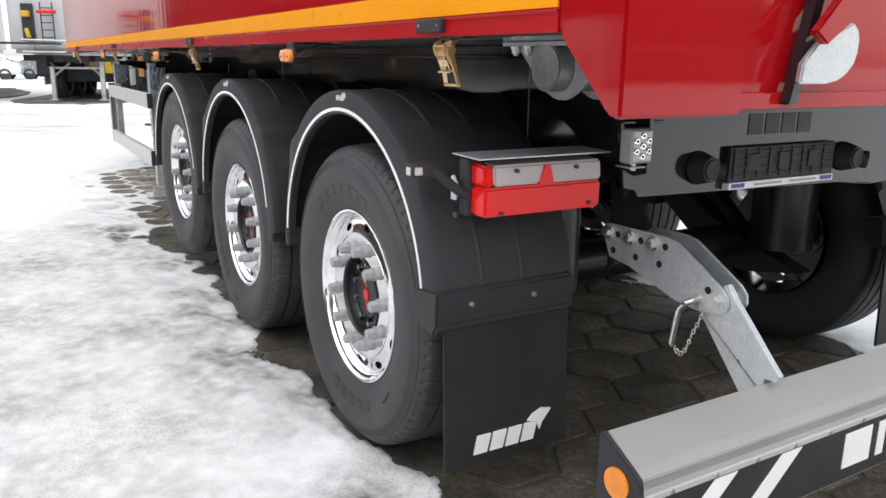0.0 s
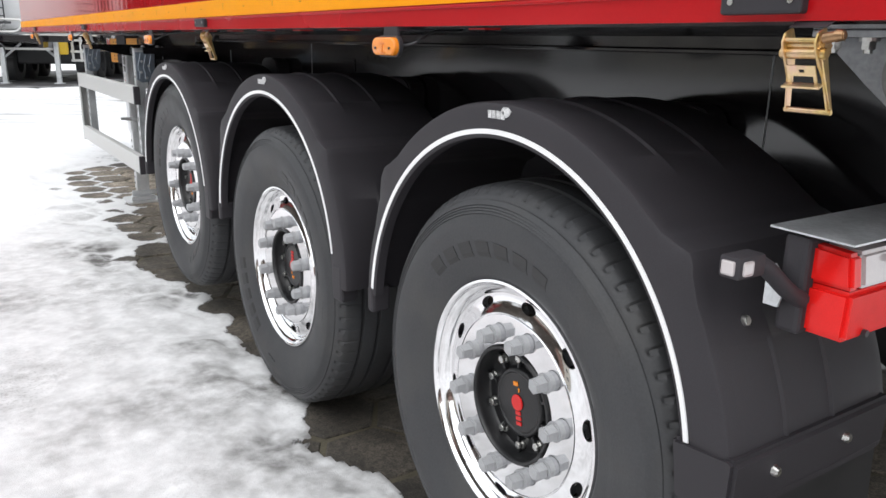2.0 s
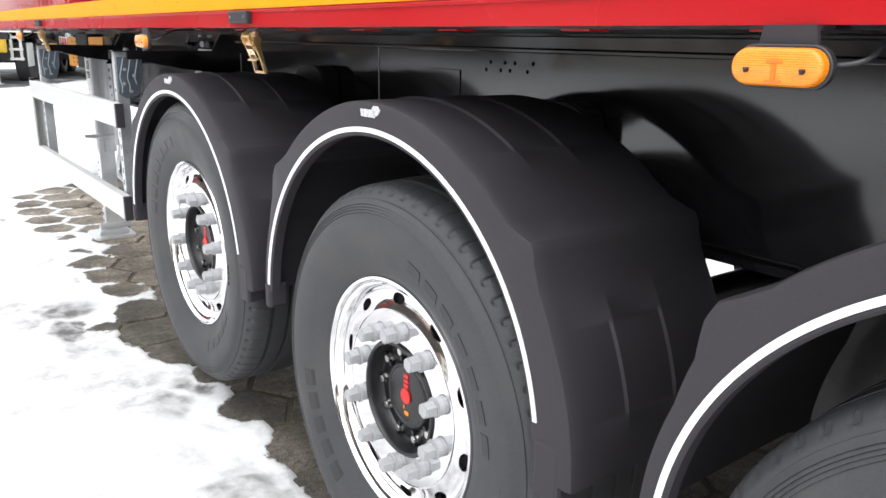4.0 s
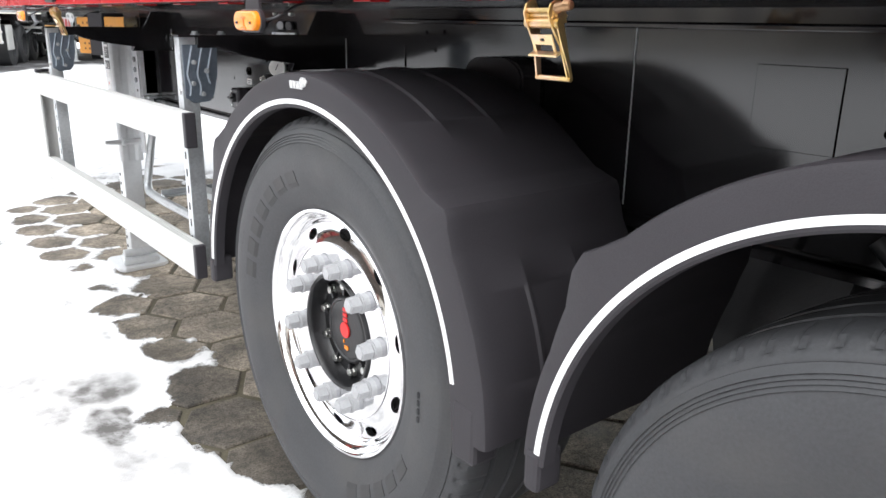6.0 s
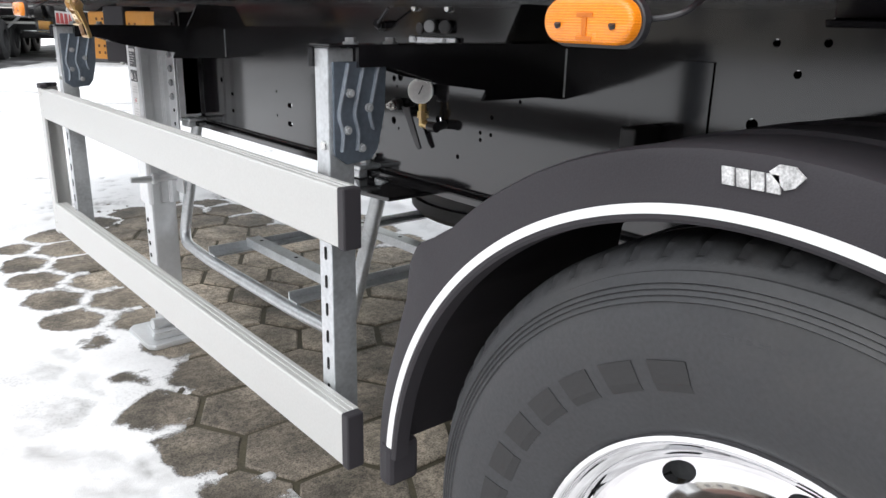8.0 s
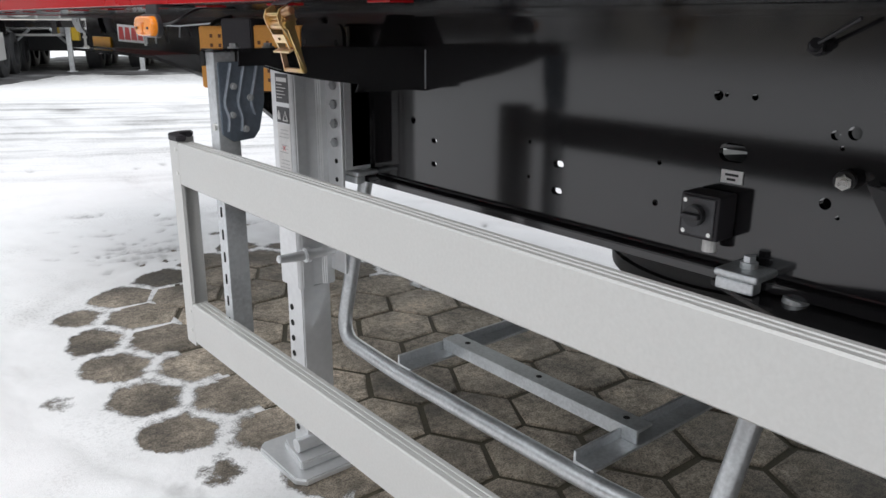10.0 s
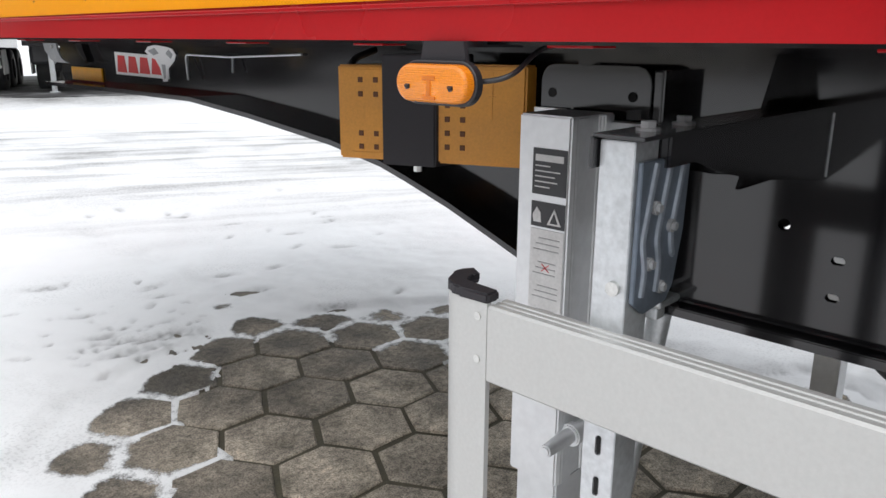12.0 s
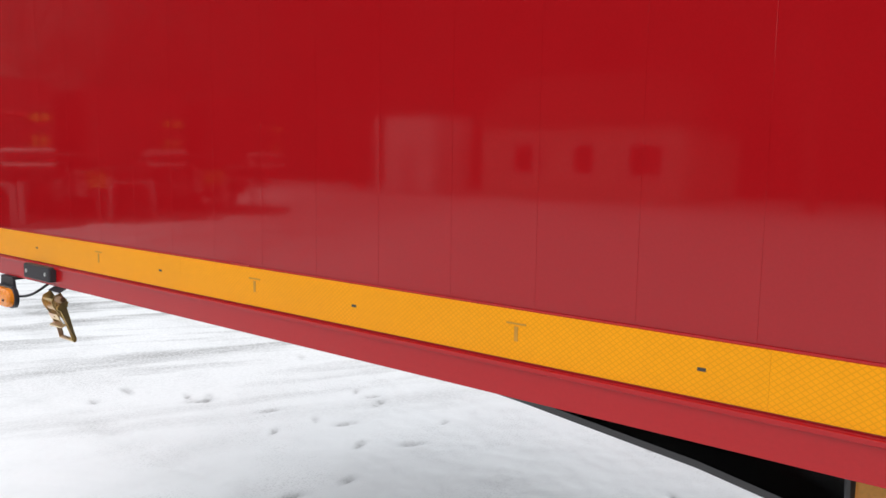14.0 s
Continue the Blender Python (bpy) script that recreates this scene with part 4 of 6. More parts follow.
def mudguard(ya, side=0, last=False):
    sx = (lambda x: x) if side == 0 else (lambda x: 2.55 - x)
    cy, cz, rs = ya + 0.014, 0.592, 0.5455
    g = empty("mudguard", None, trailer, label="matt black plastic quarter mudguard with white edge strip")
    angles = [a for a in range(-86, 91, 2 if side else 1)]
    bm = B()
    rings = []
    for a in angles:
        ro = step_curve(a, OUT)
        c, s = math.cos(radians(a)), math.sin(radians(a))
        bulge = 0.012 * max(0.0, min(1.0, (a - 40) / 14))
        rib = 0.0045 * max(0.0, min(1.0, (a + 26) / 20, (36 - a) / 8), min(1.0, (a - 60) / 6, (84 - a) / 4))
        prof = [(0.022, rs - 0.012), (-0.003, rs - 0.012), (-0.006, rs - 0.008), (-0.006, rs + 0.010), (-0.0045 - bulge * 0.4, ro - 0.012), (-0.001 - bulge * 0.3, ro - 0.003), (0.006, ro), (0.03, ro + 0.0005), (0.133, ro), (0.138, ro + rib),
                (0.143, ro + rib), (0.148, ro), (0.268, ro), (0.273, ro + rib), (0.278, ro + rib), (0.283, ro), (0.425, ro), (0.457, ro - 0.006), (0.465, ro - 0.025),
                (0.459, ro - 0.025), (0.425, ro - 0.008), (0.04, ro - 0.008), (0.022, ro - 0.016)]
        rings.append([bm.verts.new((sx(x), cy - r * s, cz + r * c)) for x, r in prof])
    n = len(rings[0])
    for p, q in zip(rings, rings[1:]):
        for k in range(n):
            bm.faces.new((p[k], p[(k + 1) % n], q[(k + 1) % n], q[k]))
    bm.faces.new(rings[0])
    bm.faces.new(rings[-1][::-1])
    part("guard_shell", bm, PLASTIC, g, smooth=True)
    bm = B()
    rings = []
    for a in [x for x in angles if -84 <= x <= 80]:
        c, s = math.cos(radians(a)), math.sin(radians(a))
        rings.append([bm.verts.new((sx(x), cy - r * s, cz + r * c)) for x, r in ((-0.0075, rs - 0.003), (-0.0085, rs + 0.0075), (-0.005, rs + 0.0075), (-0.005, rs - 0.003))])
    for p, q in zip(rings, rings[1:]):
        for k in range(4):
            bm.faces.new((p[k], p[(k + 1) % 4], q[(k + 1) % 4], q[k]))
    part("edge_strip", bm, WHITE, g, "white reflective edge strip")
    # end clips
    for a in (-87, 86):
        bm = B()
        c, s = math.cos(radians(a)), math.sin(radians(a))
        yy, zz = cy - (rs + 0.012) * s, cz + (rs + 0.012) * c
        lo = 0.085 if a > 0 and not last else 0.045
        box(bm, min(sx(-0.010), sx(0.05)), max(sx(-0.010), sx(0.05)), yy - (0.05 if a > 0 and not last else 0.018), yy + 0.015, zz - lo, zz + 0.03, 0.009)
        part("end_clip", bm, PLASTIC, g)
    if side == 0:
        bm = B()
        for k in range(4):
            y0 = cy + 0.030 - k * 0.0142
            prism(bm, [(y0, cz + rs + 0.030), (y0 - 0.0118, cz + rs + 0.030), (y0 - 0.0092, cz + rs + 0.046), (y0 + 0.0026, cz + rs + 0.046)], "x", -0.0075, -0.0045)
        prism(bm, [(cy - 0.012, cz + rs + 0.048), (cy - 0.020, cz + rs + 0.055), (cy - 0.034, cz + rs + 0.055), (cy - 0.044, cz + rs + 0.047), (cy - 0.036, cz + rs + 0.037), (cy - 0.028, cz + rs + 0.034)], "x", -0.0075, -0.0045)
        part("sticker", bm, material("worn_silver_film", (0.5, 0.5, 0.5), 0.45, vary=0.5, scale=90, fine=400), g, "small worn white logo bars")
    if last:
        bm = B()
        prism(bm, [(-0.485, 0.69), (-0.50, 0.585), (-0.585, 0.565), (-0.609, 0.60), (-0.612, 0.695), (-0.598, 0.702)], "x", min(sx(-0.014), sx(0.45)), max(sx(-0.014), sx(0.45)), 0.008)
        part("flap_holder", bm, PLASTIC, g)
        bm = B()
        prism(bm, [(-0.588, 0.60), (-0.598, 0.60), (-0.614, 0.165), (-0.604, 0.165)], "x", min(sx(0.018), sx(0.448)), max(sx(0.018), sx(0.448)), 0.002)
        flap = part("mud_flap", bm, FLAP, g, "black rubber mud flap")
        if side == 0:
            bm = B()
            for k in range(4):
                x0 = 0.112 + k * 0.055
                prism(bm, [(x0, 0.20), (x0 + 0.045, 0.20), (x0 + 0.058, 0.255), (x0 + 0.013, 0.255)], "y", -0.6165, -0.609)
            prism(bm, [(0.30, 0.262), (0.33, 0.255), (0.345, 0.225), (0.355, 0.25), (0.385, 0.285), (0.35, 0.292), (0.32, 0.28)], "y", -0.6165, -0.609)
            part("flap_logo", bm, WHITE, flap, "white slanted logo bars")
            for xx in (0.095, 0.304):
                bm = B()
                cyl(bm, (xx, -0.609, 0.654), (xx, -0.621, 0.654), 0.011, 14, 0.008, bevel=0.002)
                part("flap_bolt", bm, STEEL, flap)
            bm = B()
            cyl(bm, (0.090, -0.515, 0.882), (0.090, -0.535, 0.890), 0.011, 14, 0.008, bevel=0.002)
            part("guard_bolt", bm, STEEL, g)
    return g


GUARDS = [0.013, 1.357, 2.657]
for i, ya in enumerate(GUARDS):
    mudguard(ya, 0, i == 0)
    mudguard(ya, 1, i == 0)


# ---- fittings along the trailer's side ----
def oval(y, grow, r=0.0215, half=0.0345, z=1.3055, n=14):
    return [(y + s * half + (r + grow) * math.cos(a), z + (r + grow) * math.sin(a)) for s, lo in ((1, -90), (-1, 90)) for a in (radians(lo + k * 180 / n) for k in range(n + 1))]


def stacked(bm, rings):
    """Skin over rings of (x, outline) with both ends closed."""
    loops = [[bm.verts.new((x, a, b)) for a, b in pts] for x, pts in rings]
    for p, q in zip(loops, loops[1:]):
        for k in range(len(p)):
            bm.faces.new((p[k], p[k - 1], q[k - 1], q[k]))
    bm.faces.new(loops[0])
    bm.faces.new(loops[-1][::-1])
    bmesh.ops.recalc_face_normals(bm, faces=bm.faces[:])


def side_marker(y):
    bm = B()
    stacked(bm, [(-0.022, oval(y, 0)), (-0.0330, oval(y, 0)), (-0.0362, oval(y, -0.0010)), (-0.0382, oval(y, -0.0030)), (-0.039, oval(y, -0.0052))])
    lens = part("side_marker", bm, AMBER, trailer, "amber oval side marker lamp", smooth=True)
    bm = B()
    stacked(bm, [(-0.014, oval(y, 0.0035)), (-0.0232, oval(y, 0.0035)), (-0.0245, oval(y, 0.0020))])
    part("lamp_base", bm, LABEL, lens)
    for dy in (-0.034, 0.034):
        bm = B()
        cyl(bm, (-0.038, y + dy, 1.300), (-0.0402, y + dy, 1.3035), 0.0036, 12)
        part("lamp_screw", bm, HUB, lens)
    bm = B()
    for dz in (-0.011, 0.011):
        box(bm, -0.0402, -0.038, y - 0.010, y + 0.010, 1.3005 + dz - 0.002, 1.3005 + dz + 0.002, 0.0005)
    box(bm, -0.0402, -0.038, y - 0.003, y + 0.003, 1.292, 1.309, 0.0005)
    part("lens_mark", bm, material("dull_amber", (0.62, 0.165, 0.011), 0.4), lens)
    bm = B()
    prism(bm, [(y - 0.038, 1.322), (y + 0.038, 1.322), (y + 0.032, 1.352), (y - 0.032, 1.352)], "x", -0.016, -0.010, 0.001)
    prism(bm, [(y - 0.032, 1.345), (y + 0.032, 1.345), (y + 0.032, 1.352), (y - 0.032, 1.352)], "x", -0.012, 0.09)
    part("lamp_bracket", bm, PLASTIC, lens, "dark steel lamp bracket")
    bm = B()
    pipe(bm, bend([(-0.012, y - 0.045, 1.308), (0.0, y - 0.085, 1.312), (0.06, y - 0.08, 1.345), (0.16, y - 0.05, 1.346)], 0.025), 0.003, 8)
    part("lamp_cable", bm, LABEL, lens)


for yy in (0.452, 2.848, 5.26, 7.66):
    side_marker(yy)


def ratchet(m):
    r = empty("strap_ratchet", m, trailer, label="yellow-chromated tarpaulin strap ratchet")
    for s in (-1, 1):
        bm = B()
        prism(bm, [(-0.006, 0.008), (-0.026, 0.008), (-0.036, -0.002), (-0.038, -0.016), (-0.035, -0.040), (-0.032, -0.060), (-0.037, -0.088), (-0.042, -0.114), (-0.036, -0.119), (-0.030, -0.113), (-0.025, -0.088), (-0.018, -0.062), (-0.012, -0.036), (-0.004, -0.014)], "y", -0.0017, 0.0017, 0.0006)
        for v in bm.verts:
            v.co.y += s * (0.026 + 0.11 * max(0.0, -v.co.z - 0.04))
        part("side_plate", bm, BRASS, r)
        bm = B()
        teeth = [((0.017 if k % 2 else 0.0135) * math.cos(math.tau * k / 20) - 0.018, (0.017 if k % 2 else 0.0135) * math.sin(math.tau * k / 20) - 0.018) for k in range(20)]
        prism(bm, teeth, "y", s * 0.029 - 0.0015, s * 0.029 + 0.0015)
        part("ratchet_wheel", bm, BRASS, r)
    for name, x, z, rad, half in (("spool", -0.026, -0.024, 0.0085, 0.036), ("guard_rod", -0.028, -0.002, 0.0035, 0.027), ("axle_pin", -0.022, -0.012, 0.005, 0.034), ("handle_bar", -0.037, -0.114, 0.0046, 0.038)):
        bm = B()
        cyl(bm, (x, -half, z), (x, half, z), rad, 14, bevel=0.001)
        part(name, bm, BRASS, r)
    # slotted pawl plate with its finger bar
    bm = B()
    for y0, y1, z0, z1 in ((-0.023, 0.023, -0.044, -0.038), (-0.023, -0.005, -0.0495, -0.044), (0.004, 0.023, -0.0495, -0.044), (-0.023, 0.023, -0.055, -0.0495), (-0.023, -0.018, -0.068, -0.055), (0.018, 0.023, -0.068, -0.055)):
        box(bm, -0.0385, -0.0365, y0, y1, z0, z1)
    part("pawl_plate", bm, PAWL, r, "pinkish chromated slotted plate")
    bm = B()
    box(bm, -0.048, -0.033, -0.030, 0.031, -0.0715, -0.068, 0.001)
    part("finger_bar", bm, PAWL, r)
    bm = B()
    cyl(bm, (-0.022, -0.032, -0.002), (-0.022, -0.052, 0.002), 0.0085, 14, 0.0075, bevel=0.0015)
    cyl(bm, (-0.022, -0.050, 0.002), (-0.022, -0.064, 0.003), 0.0095, 14, 0.0065, bevel=0.0015)
    part("spool_end", bm, BRASSDARK, r, "brownish chromated spool end")
    bm = B()
    box(bm, -0.010, 0.03, -0.030, 0.030, 0.008, 0.0105, 0.001)
    part("mount_plate", bm, PLASTIC, r)


for yy in (-0.635, 1.937, 4.667, 7.42):
    ratchet(pose(-0.006, yy, 1.340, 0, -26, 0) @ Matrix.Diagonal((0.88, 0.88, 0.87, 1.0)))
    bm = B()
    box(bm, -0.022, -0.0025, yy + 0.010, yy + 0.135, 1.361, 1.394, 0.004)
    clip = part("strap_clip", bm, PLASTIC, trailer, "black plastic strap guide")
    for dy in (0.026, 0.118):
        bm = B()
        cyl(bm, (-0.021, yy + dy, 1.378), (-0.0235, yy + dy, 1.378), 0.0045, 12)
        part("screw", bm, STEEL, clip)

# ---- side guard ----
def toed(bm):
    """The rails lie a little closer to the chassis towards the front."""
    for v in bm.verts:
        v.co.x += 0.005 * (v.co.y - 3.33)
    return bm


guard = empty("side_guard", None, trailer, label="aluminium two-rail side guard on galvanised posts")
for z0, z1 in ((0.953, 1.051), (0.560, 0.661)):
    bm = B()
    prism(bm, [(x + 0.016, z) for x, z in ((-0.036, z0 + 0.003), (-0.036, z1 - 0.003), (-0.033, z1), (-0.026, z1), (-0.025, z1 - 0.0015), (-0.021, z1 - 0.0015), (-0.020, z1), (-0.015, z1), (-0.014, z1 - 0.0015), (-0.010, z1 - 0.0015), (-0.009, z1), (-0.001, z1), (-0.001, z0), (-0.033, z0))], "y", 3.335, 5.190)
    rail = part("guard_rail", toed(bm), ALU, guard, "satin aluminium rail with ribbed top")
    bm = B()
    box(bm, -0.0205, 0.013, 3.316, 3.336, z0 - 0.001, z1 + 0.001, 0.003)
    part("end_cap", bm, PLASTIC, rail, "black plastic end cap")
# front end: an upright that carries the rails' face forward and curls inwards
outer = [(-0.020, 5.191), (-0.020, 5.232)] + [(0.028 - 0.048 * math.cos(a), 5.232 + 0.048 * math.sin(a)) for a in (radians(k * 10) for k in range(1, 13))]
inner = [(0.028 - 0.040 * math.cos(a), 5.232 + 0.040 * math.sin(a)) for a in (radians(k * 10) for k in range(12, 0, -1))] + [(-0.012, 5.232), (-0.012, 5.191)]
bm = B()
prism(bm, outer + inner, "z", 0.552, 1.053)
up = part("end_upright", toed(bm), ALU, guard, "rounded aluminium end upright", smooth=True)
bm = B()
prism(bm, [(-0.0215, 5.189), (-0.0215, 5.232)] + [(0.028 - 0.0495 * math.cos(a), 5.232 + 0.0495 * math.sin(a)) for a in (radians(k * 10) for k in range(1, 13))] + [(0.028 - 0.026 * math.cos(a), 5.232 + 0.026 * math.sin(a)) for a in (radians(k * 10) for k in range(12, 0, -1))] + [(0.002, 5.232), (0.002, 5.189)], "z", 1.053, 1.066, 0.003)
part("end_cap", toed(bm), PLASTIC, up, "black plastic corner cap")
for zz in (0.59, 0.64, 0.98, 1.035):
    bm = B()
    cyl(bm, (-0.014, 5.205, zz), (-0.0215, 5.205, zz), 0.005, 10)
    part("rivet", toed(bm), STEEL, up)
RIBZINC = material("worn_zinc_rib", (0.24, 0.27, 0.31), 0.38, metal=0.6, vary=0.15, scale=20, fine=120)
for yp in (3.437, 5.046):
    bm = B()
    prism(bm, [(0.020, yp - 0.018), (0.068, yp - 0.018), (0.068, yp - 0.013), (0.025, yp - 0.013), (0.025, yp + 0.018), (0.068, yp + 0.018), (0.068, yp + 0.023), (0.020, yp + 0.023)], "z", 0.562, 1.2555, 0.001)
    post = part("guard_post", bm, GALV, guard, "galvanised channel post with slots")
    slot = None
    for k in range(9):
        zz = 0.60 + k * 0.052
        if slot is None:
            bm = B()
            box(bm, 0.0188, 0.022, yp - 0.001, yp + 0.006, -0.012, 0.012, 0.003)
            slot = part("slot", bm, HOLE, post)
            slot.location = (0, 0, zz)
        else:
            again(slot, pose(0, 0, zz), post)
    bm = B()
    prism(bm, [(0.026, 1.235), (0.130, 1.235), (0.126, 1.15), (0.112, 1.09), (0.098, 1.072), (0.05, 1.068), (0.026, 1.085)], "y", yp - 0.0245, yp - 0.0185, 0.001)
    plate = part("bracket_plate", bm, GALVBLUE, guard, "blue-grey zinc bracket plate with pressed ribs")
    for x0 in (0.040, 0.070, 0.100):
        lo = 1.09 if x0 < 0.10 else 1.13
        bm = B()
        pipe(bm, bend([(x0 + 0.014, yp - 0.0245, 1.232), (x0 + 0.004, yp - 0.0245, 1.19), (x0 - 0.006, yp - 0.0245, 1.15), (x0 + 0.004, yp - 0.0245, 1.12), (x0, yp - 0.0245, lo)], 0.012, 4), 0.0042, 8)
        part("pressed_rib", bm, RIBZINC, plate, smooth=True)
    for xx, zz in ((0.056, 1.185), (0.093, 1.160), (0.078, 1.094), (0.050, 1.125)):
        bm = B()
        cyl(bm, (xx, yp - 0.024, zz), (xx, yp - 0.029, zz), 0.0075, 12)
        cyl(bm, (xx, yp - 0.028, zz), (xx, yp - 0.033, zz), 0.0048, 6)
        part("bolt", bm, GREYCAST, plate)
    bm = B()
    cyl(bm, (0.020, yp - 0.004, 1.10), (0.015, yp - 0.004, 1.10), 0.008, 12)
    part("post_bolt", bm, STEEL, post)
    bm = B()
    for ya, yb, x0 in ((yp - 0.031, yp - 0.027, 0.070), (yp + 0.025, yp + 0.029, 0.010)):
        prism(bm, [(x0, 1.226), (x0, 1.258), (0.572, 1.258), (0.572, 1.150), (0.50, 1.158), (0.30, 1.185), (0.20, 1.205), (0.13, 1.226)], "y", ya, yb)
    box(bm, 0.014, 0.572, yp - 0.031, yp + 0.029, 1.2575, 1.262, 0.001)
    box(bm, 0.070, 0.074, yp - 0.028, yp + 0.026, 1.2255, 1.2585)
    part("arm", bm, BLACK, guard, "black folded-steel support arm")
    bm = B()
    pipe(bm, [(0.572 - 0.002, yp - 0.031, z) for z in np.arange(1.155, 1.256, 0.012)], 0.0028, 6)
    part("weld_bead", bm, GREYCAST, guard)
    bm = B()
    prism(bm, [(0.40, 1.15), (0.572, 1.15), (0.572, 1.335), (0.50, 1.335)], "y", yp + 0.028, yp + 0.035)
    part("gusset", bm, BLACK, guard)
    for xx in (0.075, 0.155):
        bm = B()
        cyl(bm, (xx, yp, 1.262), (xx, yp, 1.265), 0.013, 16)
        cyl(bm, (xx, yp, 1.264), (xx, yp, 1.272), 0.009, 6)
        cyl(bm, (xx, yp, 1.258), (xx, yp, 1.236), 0.006, 10)
        part("arm_bolt", bm, GREYCAST, guard)

# ---- landing legs ----
INK = material("grey_ink", (0.36, 0.36, 0.36), 0.5)

def landing_leg(x, out):
    """out: -1 for the leg whose outer face looks to -x."""
    leg = empty("landing_leg", pose(x, 5.385, 0, 0, 0, 0 if out < 0 else 180), trailer, label="galvanised landing leg with printed labels and crank")
    bm = B()
    prism(bm, [(0.0, 0.052), (0.0, -0.050), (0.012, -0.056), (0.045, -0.056), (0.050, -0.048), (0.084, -0.048), (0.09, -0.056), (0.12, -0.056), (0.12, 0.056), (0.012, 0.056)], "z", 0.575, 1.236, 0.003)
    part("outer_tube", bm, LEGZINC, leg)
    bm = B()
    prism(bm, [(0.012, -0.045), (0.108, -0.045), (0.108, 0.045), (0.012, 0.045)], "z", 0.03, 0.70, 0.004)
    low = part("inner_tube", bm, LEGZINC, leg)
    for k in range(9):
        bm = B()
        cyl(bm, (0.0105, 0.02, 0.10 + k * 0.05), (0.014, 0.02, 0.10 + k * 0.05), 0.0095, 12)
        part("locking_hole", bm, HOLE, low)
    bm = B()
    prism(bm, [(-0.06, -0.15), (0.15, -0.15), (0.18, -0.12), (0.18, 0.10), (0.15, 0.13), (-0.06, 0.13), (-0.085, 0.10), (-0.085, -0.12)], "z", 0.0, 0.022, 0.005)
    prism(bm, [(-0.05, -0.10), (0.14, -0.10), (0.12, 0.0), (0.12, 0.06), (-0.02, 0.06), (-0.03, 0.0)], "z", 0.02, 0.05, 0.006)
    cyl(bm, (-0.03, -0.04, 0.075), (0.17, -0.04, 0.075), 0.022, 14)
    part("foot", bm, LEGZINC, leg)
    bm = B()
    box(bm, 0.110, 0.118, -0.130, -0.04, 0.62, 1.222, 0.002)
    box(bm, 0.12, 0.205, -0.13, 0.05, 0.92, 1.222, 0.002)
    mount = part("mounting_plate", bm, LEGZINC, leg, "perforated galvanised mounting plate")
    for k in range(8):
        zz = 1.205 - k * 0.052
        bm = B()
        if k < 5:
            cyl(bm, (0.109, -0.10, zz), (0.101, -0.10, zz), 0.013, 14, bevel=0.001)
            box(bm, 0.099, 0.102, -0.112, -0.088, zz - 0.002, zz + 0.002)
            part("bolt", bm, GREYCAST, mount)
        else:
            cyl(bm, (0.1085, -0.10, zz), (0.112, -0.10, zz), 0.007, 12)
            part("bolt_hole", bm, HOLE, mount)
    bm = B()
    box(bm, 0.126, 0.132, 0.05, 0.120, 0.62, 1.236, 0.002)
    flange = part("mounting_plate", bm, LEGZINC, leg, "perforated galvanised mounting plate")
    for k in range(9):
        zz = 1.212 - k * 0.052
        bm = B()
        if k < 5:
            cyl(bm, (0.127, 0.090, zz), (0.120, 0.090, zz), 0.0145, 14, bevel=0.001)
            part("bolt", bm, GREYCAST, flange)
            bm = B()
            box(bm, -0.0005, 0.002, -0.011, 0.011, -0.0018, 0.0018)
            part("bolt_slot", bm, HOLE, flange).matrix_local = pose(0.120, 0.090, zz, 35)
        else:
            cyl(bm, (0.1255, 0.090, zz), (0.129, 0.090, zz), 0.0095, 14)
            part("bolt_hole", bm, HOLE, flange)
    if out < 0:
        bm = B()
        box(bm, -0.0015, 0.002, -0.046, 0.022, 1.105, 1.182, 0.0005)
        lab = part("rating_label", bm, LABEL, leg, "black rating label with grey print")
        for k, w in enumerate((0.056, 0.0, 0.03, 0.05, 0.04, 0.045, 0.03)):
            if w:
                h = 0.011 if k == 0 else 0.002
                z0 = 1.172 - k * 0.0088
                bm = B()
                box(bm, -0.0025, -0.001, 0.016 - w, 0.016, z0 - h, z0)
                part("print_bar", bm, PAPER, lab)
        bm = B()
        box(bm, -0.0015, 0.002, -0.046, 0.022, 1.050, 1.093, 0.0005)
        lab = part("warning_label", bm, LABEL, leg, "black warning label with white triangle")
        bm = B()
        prism(bm, [(-0.040, 1.056), (-0.012, 1.056), (-0.026, 1.084)], "x", -0.0025, -0.001)
        prism(bm, [(0.0, 1.058), (0.016, 1.058), (0.018, 1.07), (0.010, 1.084), (0.002, 1.075)], "x", -0.0025, -0.001)
        part("pictogram", bm, PAPER, lab)
        bm = B()
        prism(bm, [(-0.034, 1.059), (-0.018, 1.059), (-0.026, 1.077)], "x", -0.0032, -0.002)
        part("triangle_inset", bm, LABEL, lab)
        bm = B()
        box(bm, -0.0012, 0.002, -0.046, 0.022, 0.86, 1.046, 0.0005)
        lab = part("instruction_label", bm, PAPER, leg, "pale instruction label with grey print and red crosses")
        for k in range(4):
            zz = 1.022 - k * 0.042
            for j in range(3):
                bm = B()
                box(bm, -0.0022, -0.001, -0.038 + 0.006 * (k % 2), 0.014 - 0.005 * j, zz - 0.012 + j * 0.010, zz - 0.0105 + j * 0.010)
                part("print_bar", bm, INK, lab)
            if k in (1, 3):
                bm = B()
                for s in (-1, 1):
                    box(bm, -0.0026, -0.002, -0.010, 0.010, -0.0007, 0.0007, 0, pose(0, -0.012, zz, s * 40))
                part("red_cross", bm, REDFILM, lab)
    bm = B()
    cyl(bm, (0.13, -0.068, 0.682), (-0.012, -0.070, 0.682), 0.014, 16)
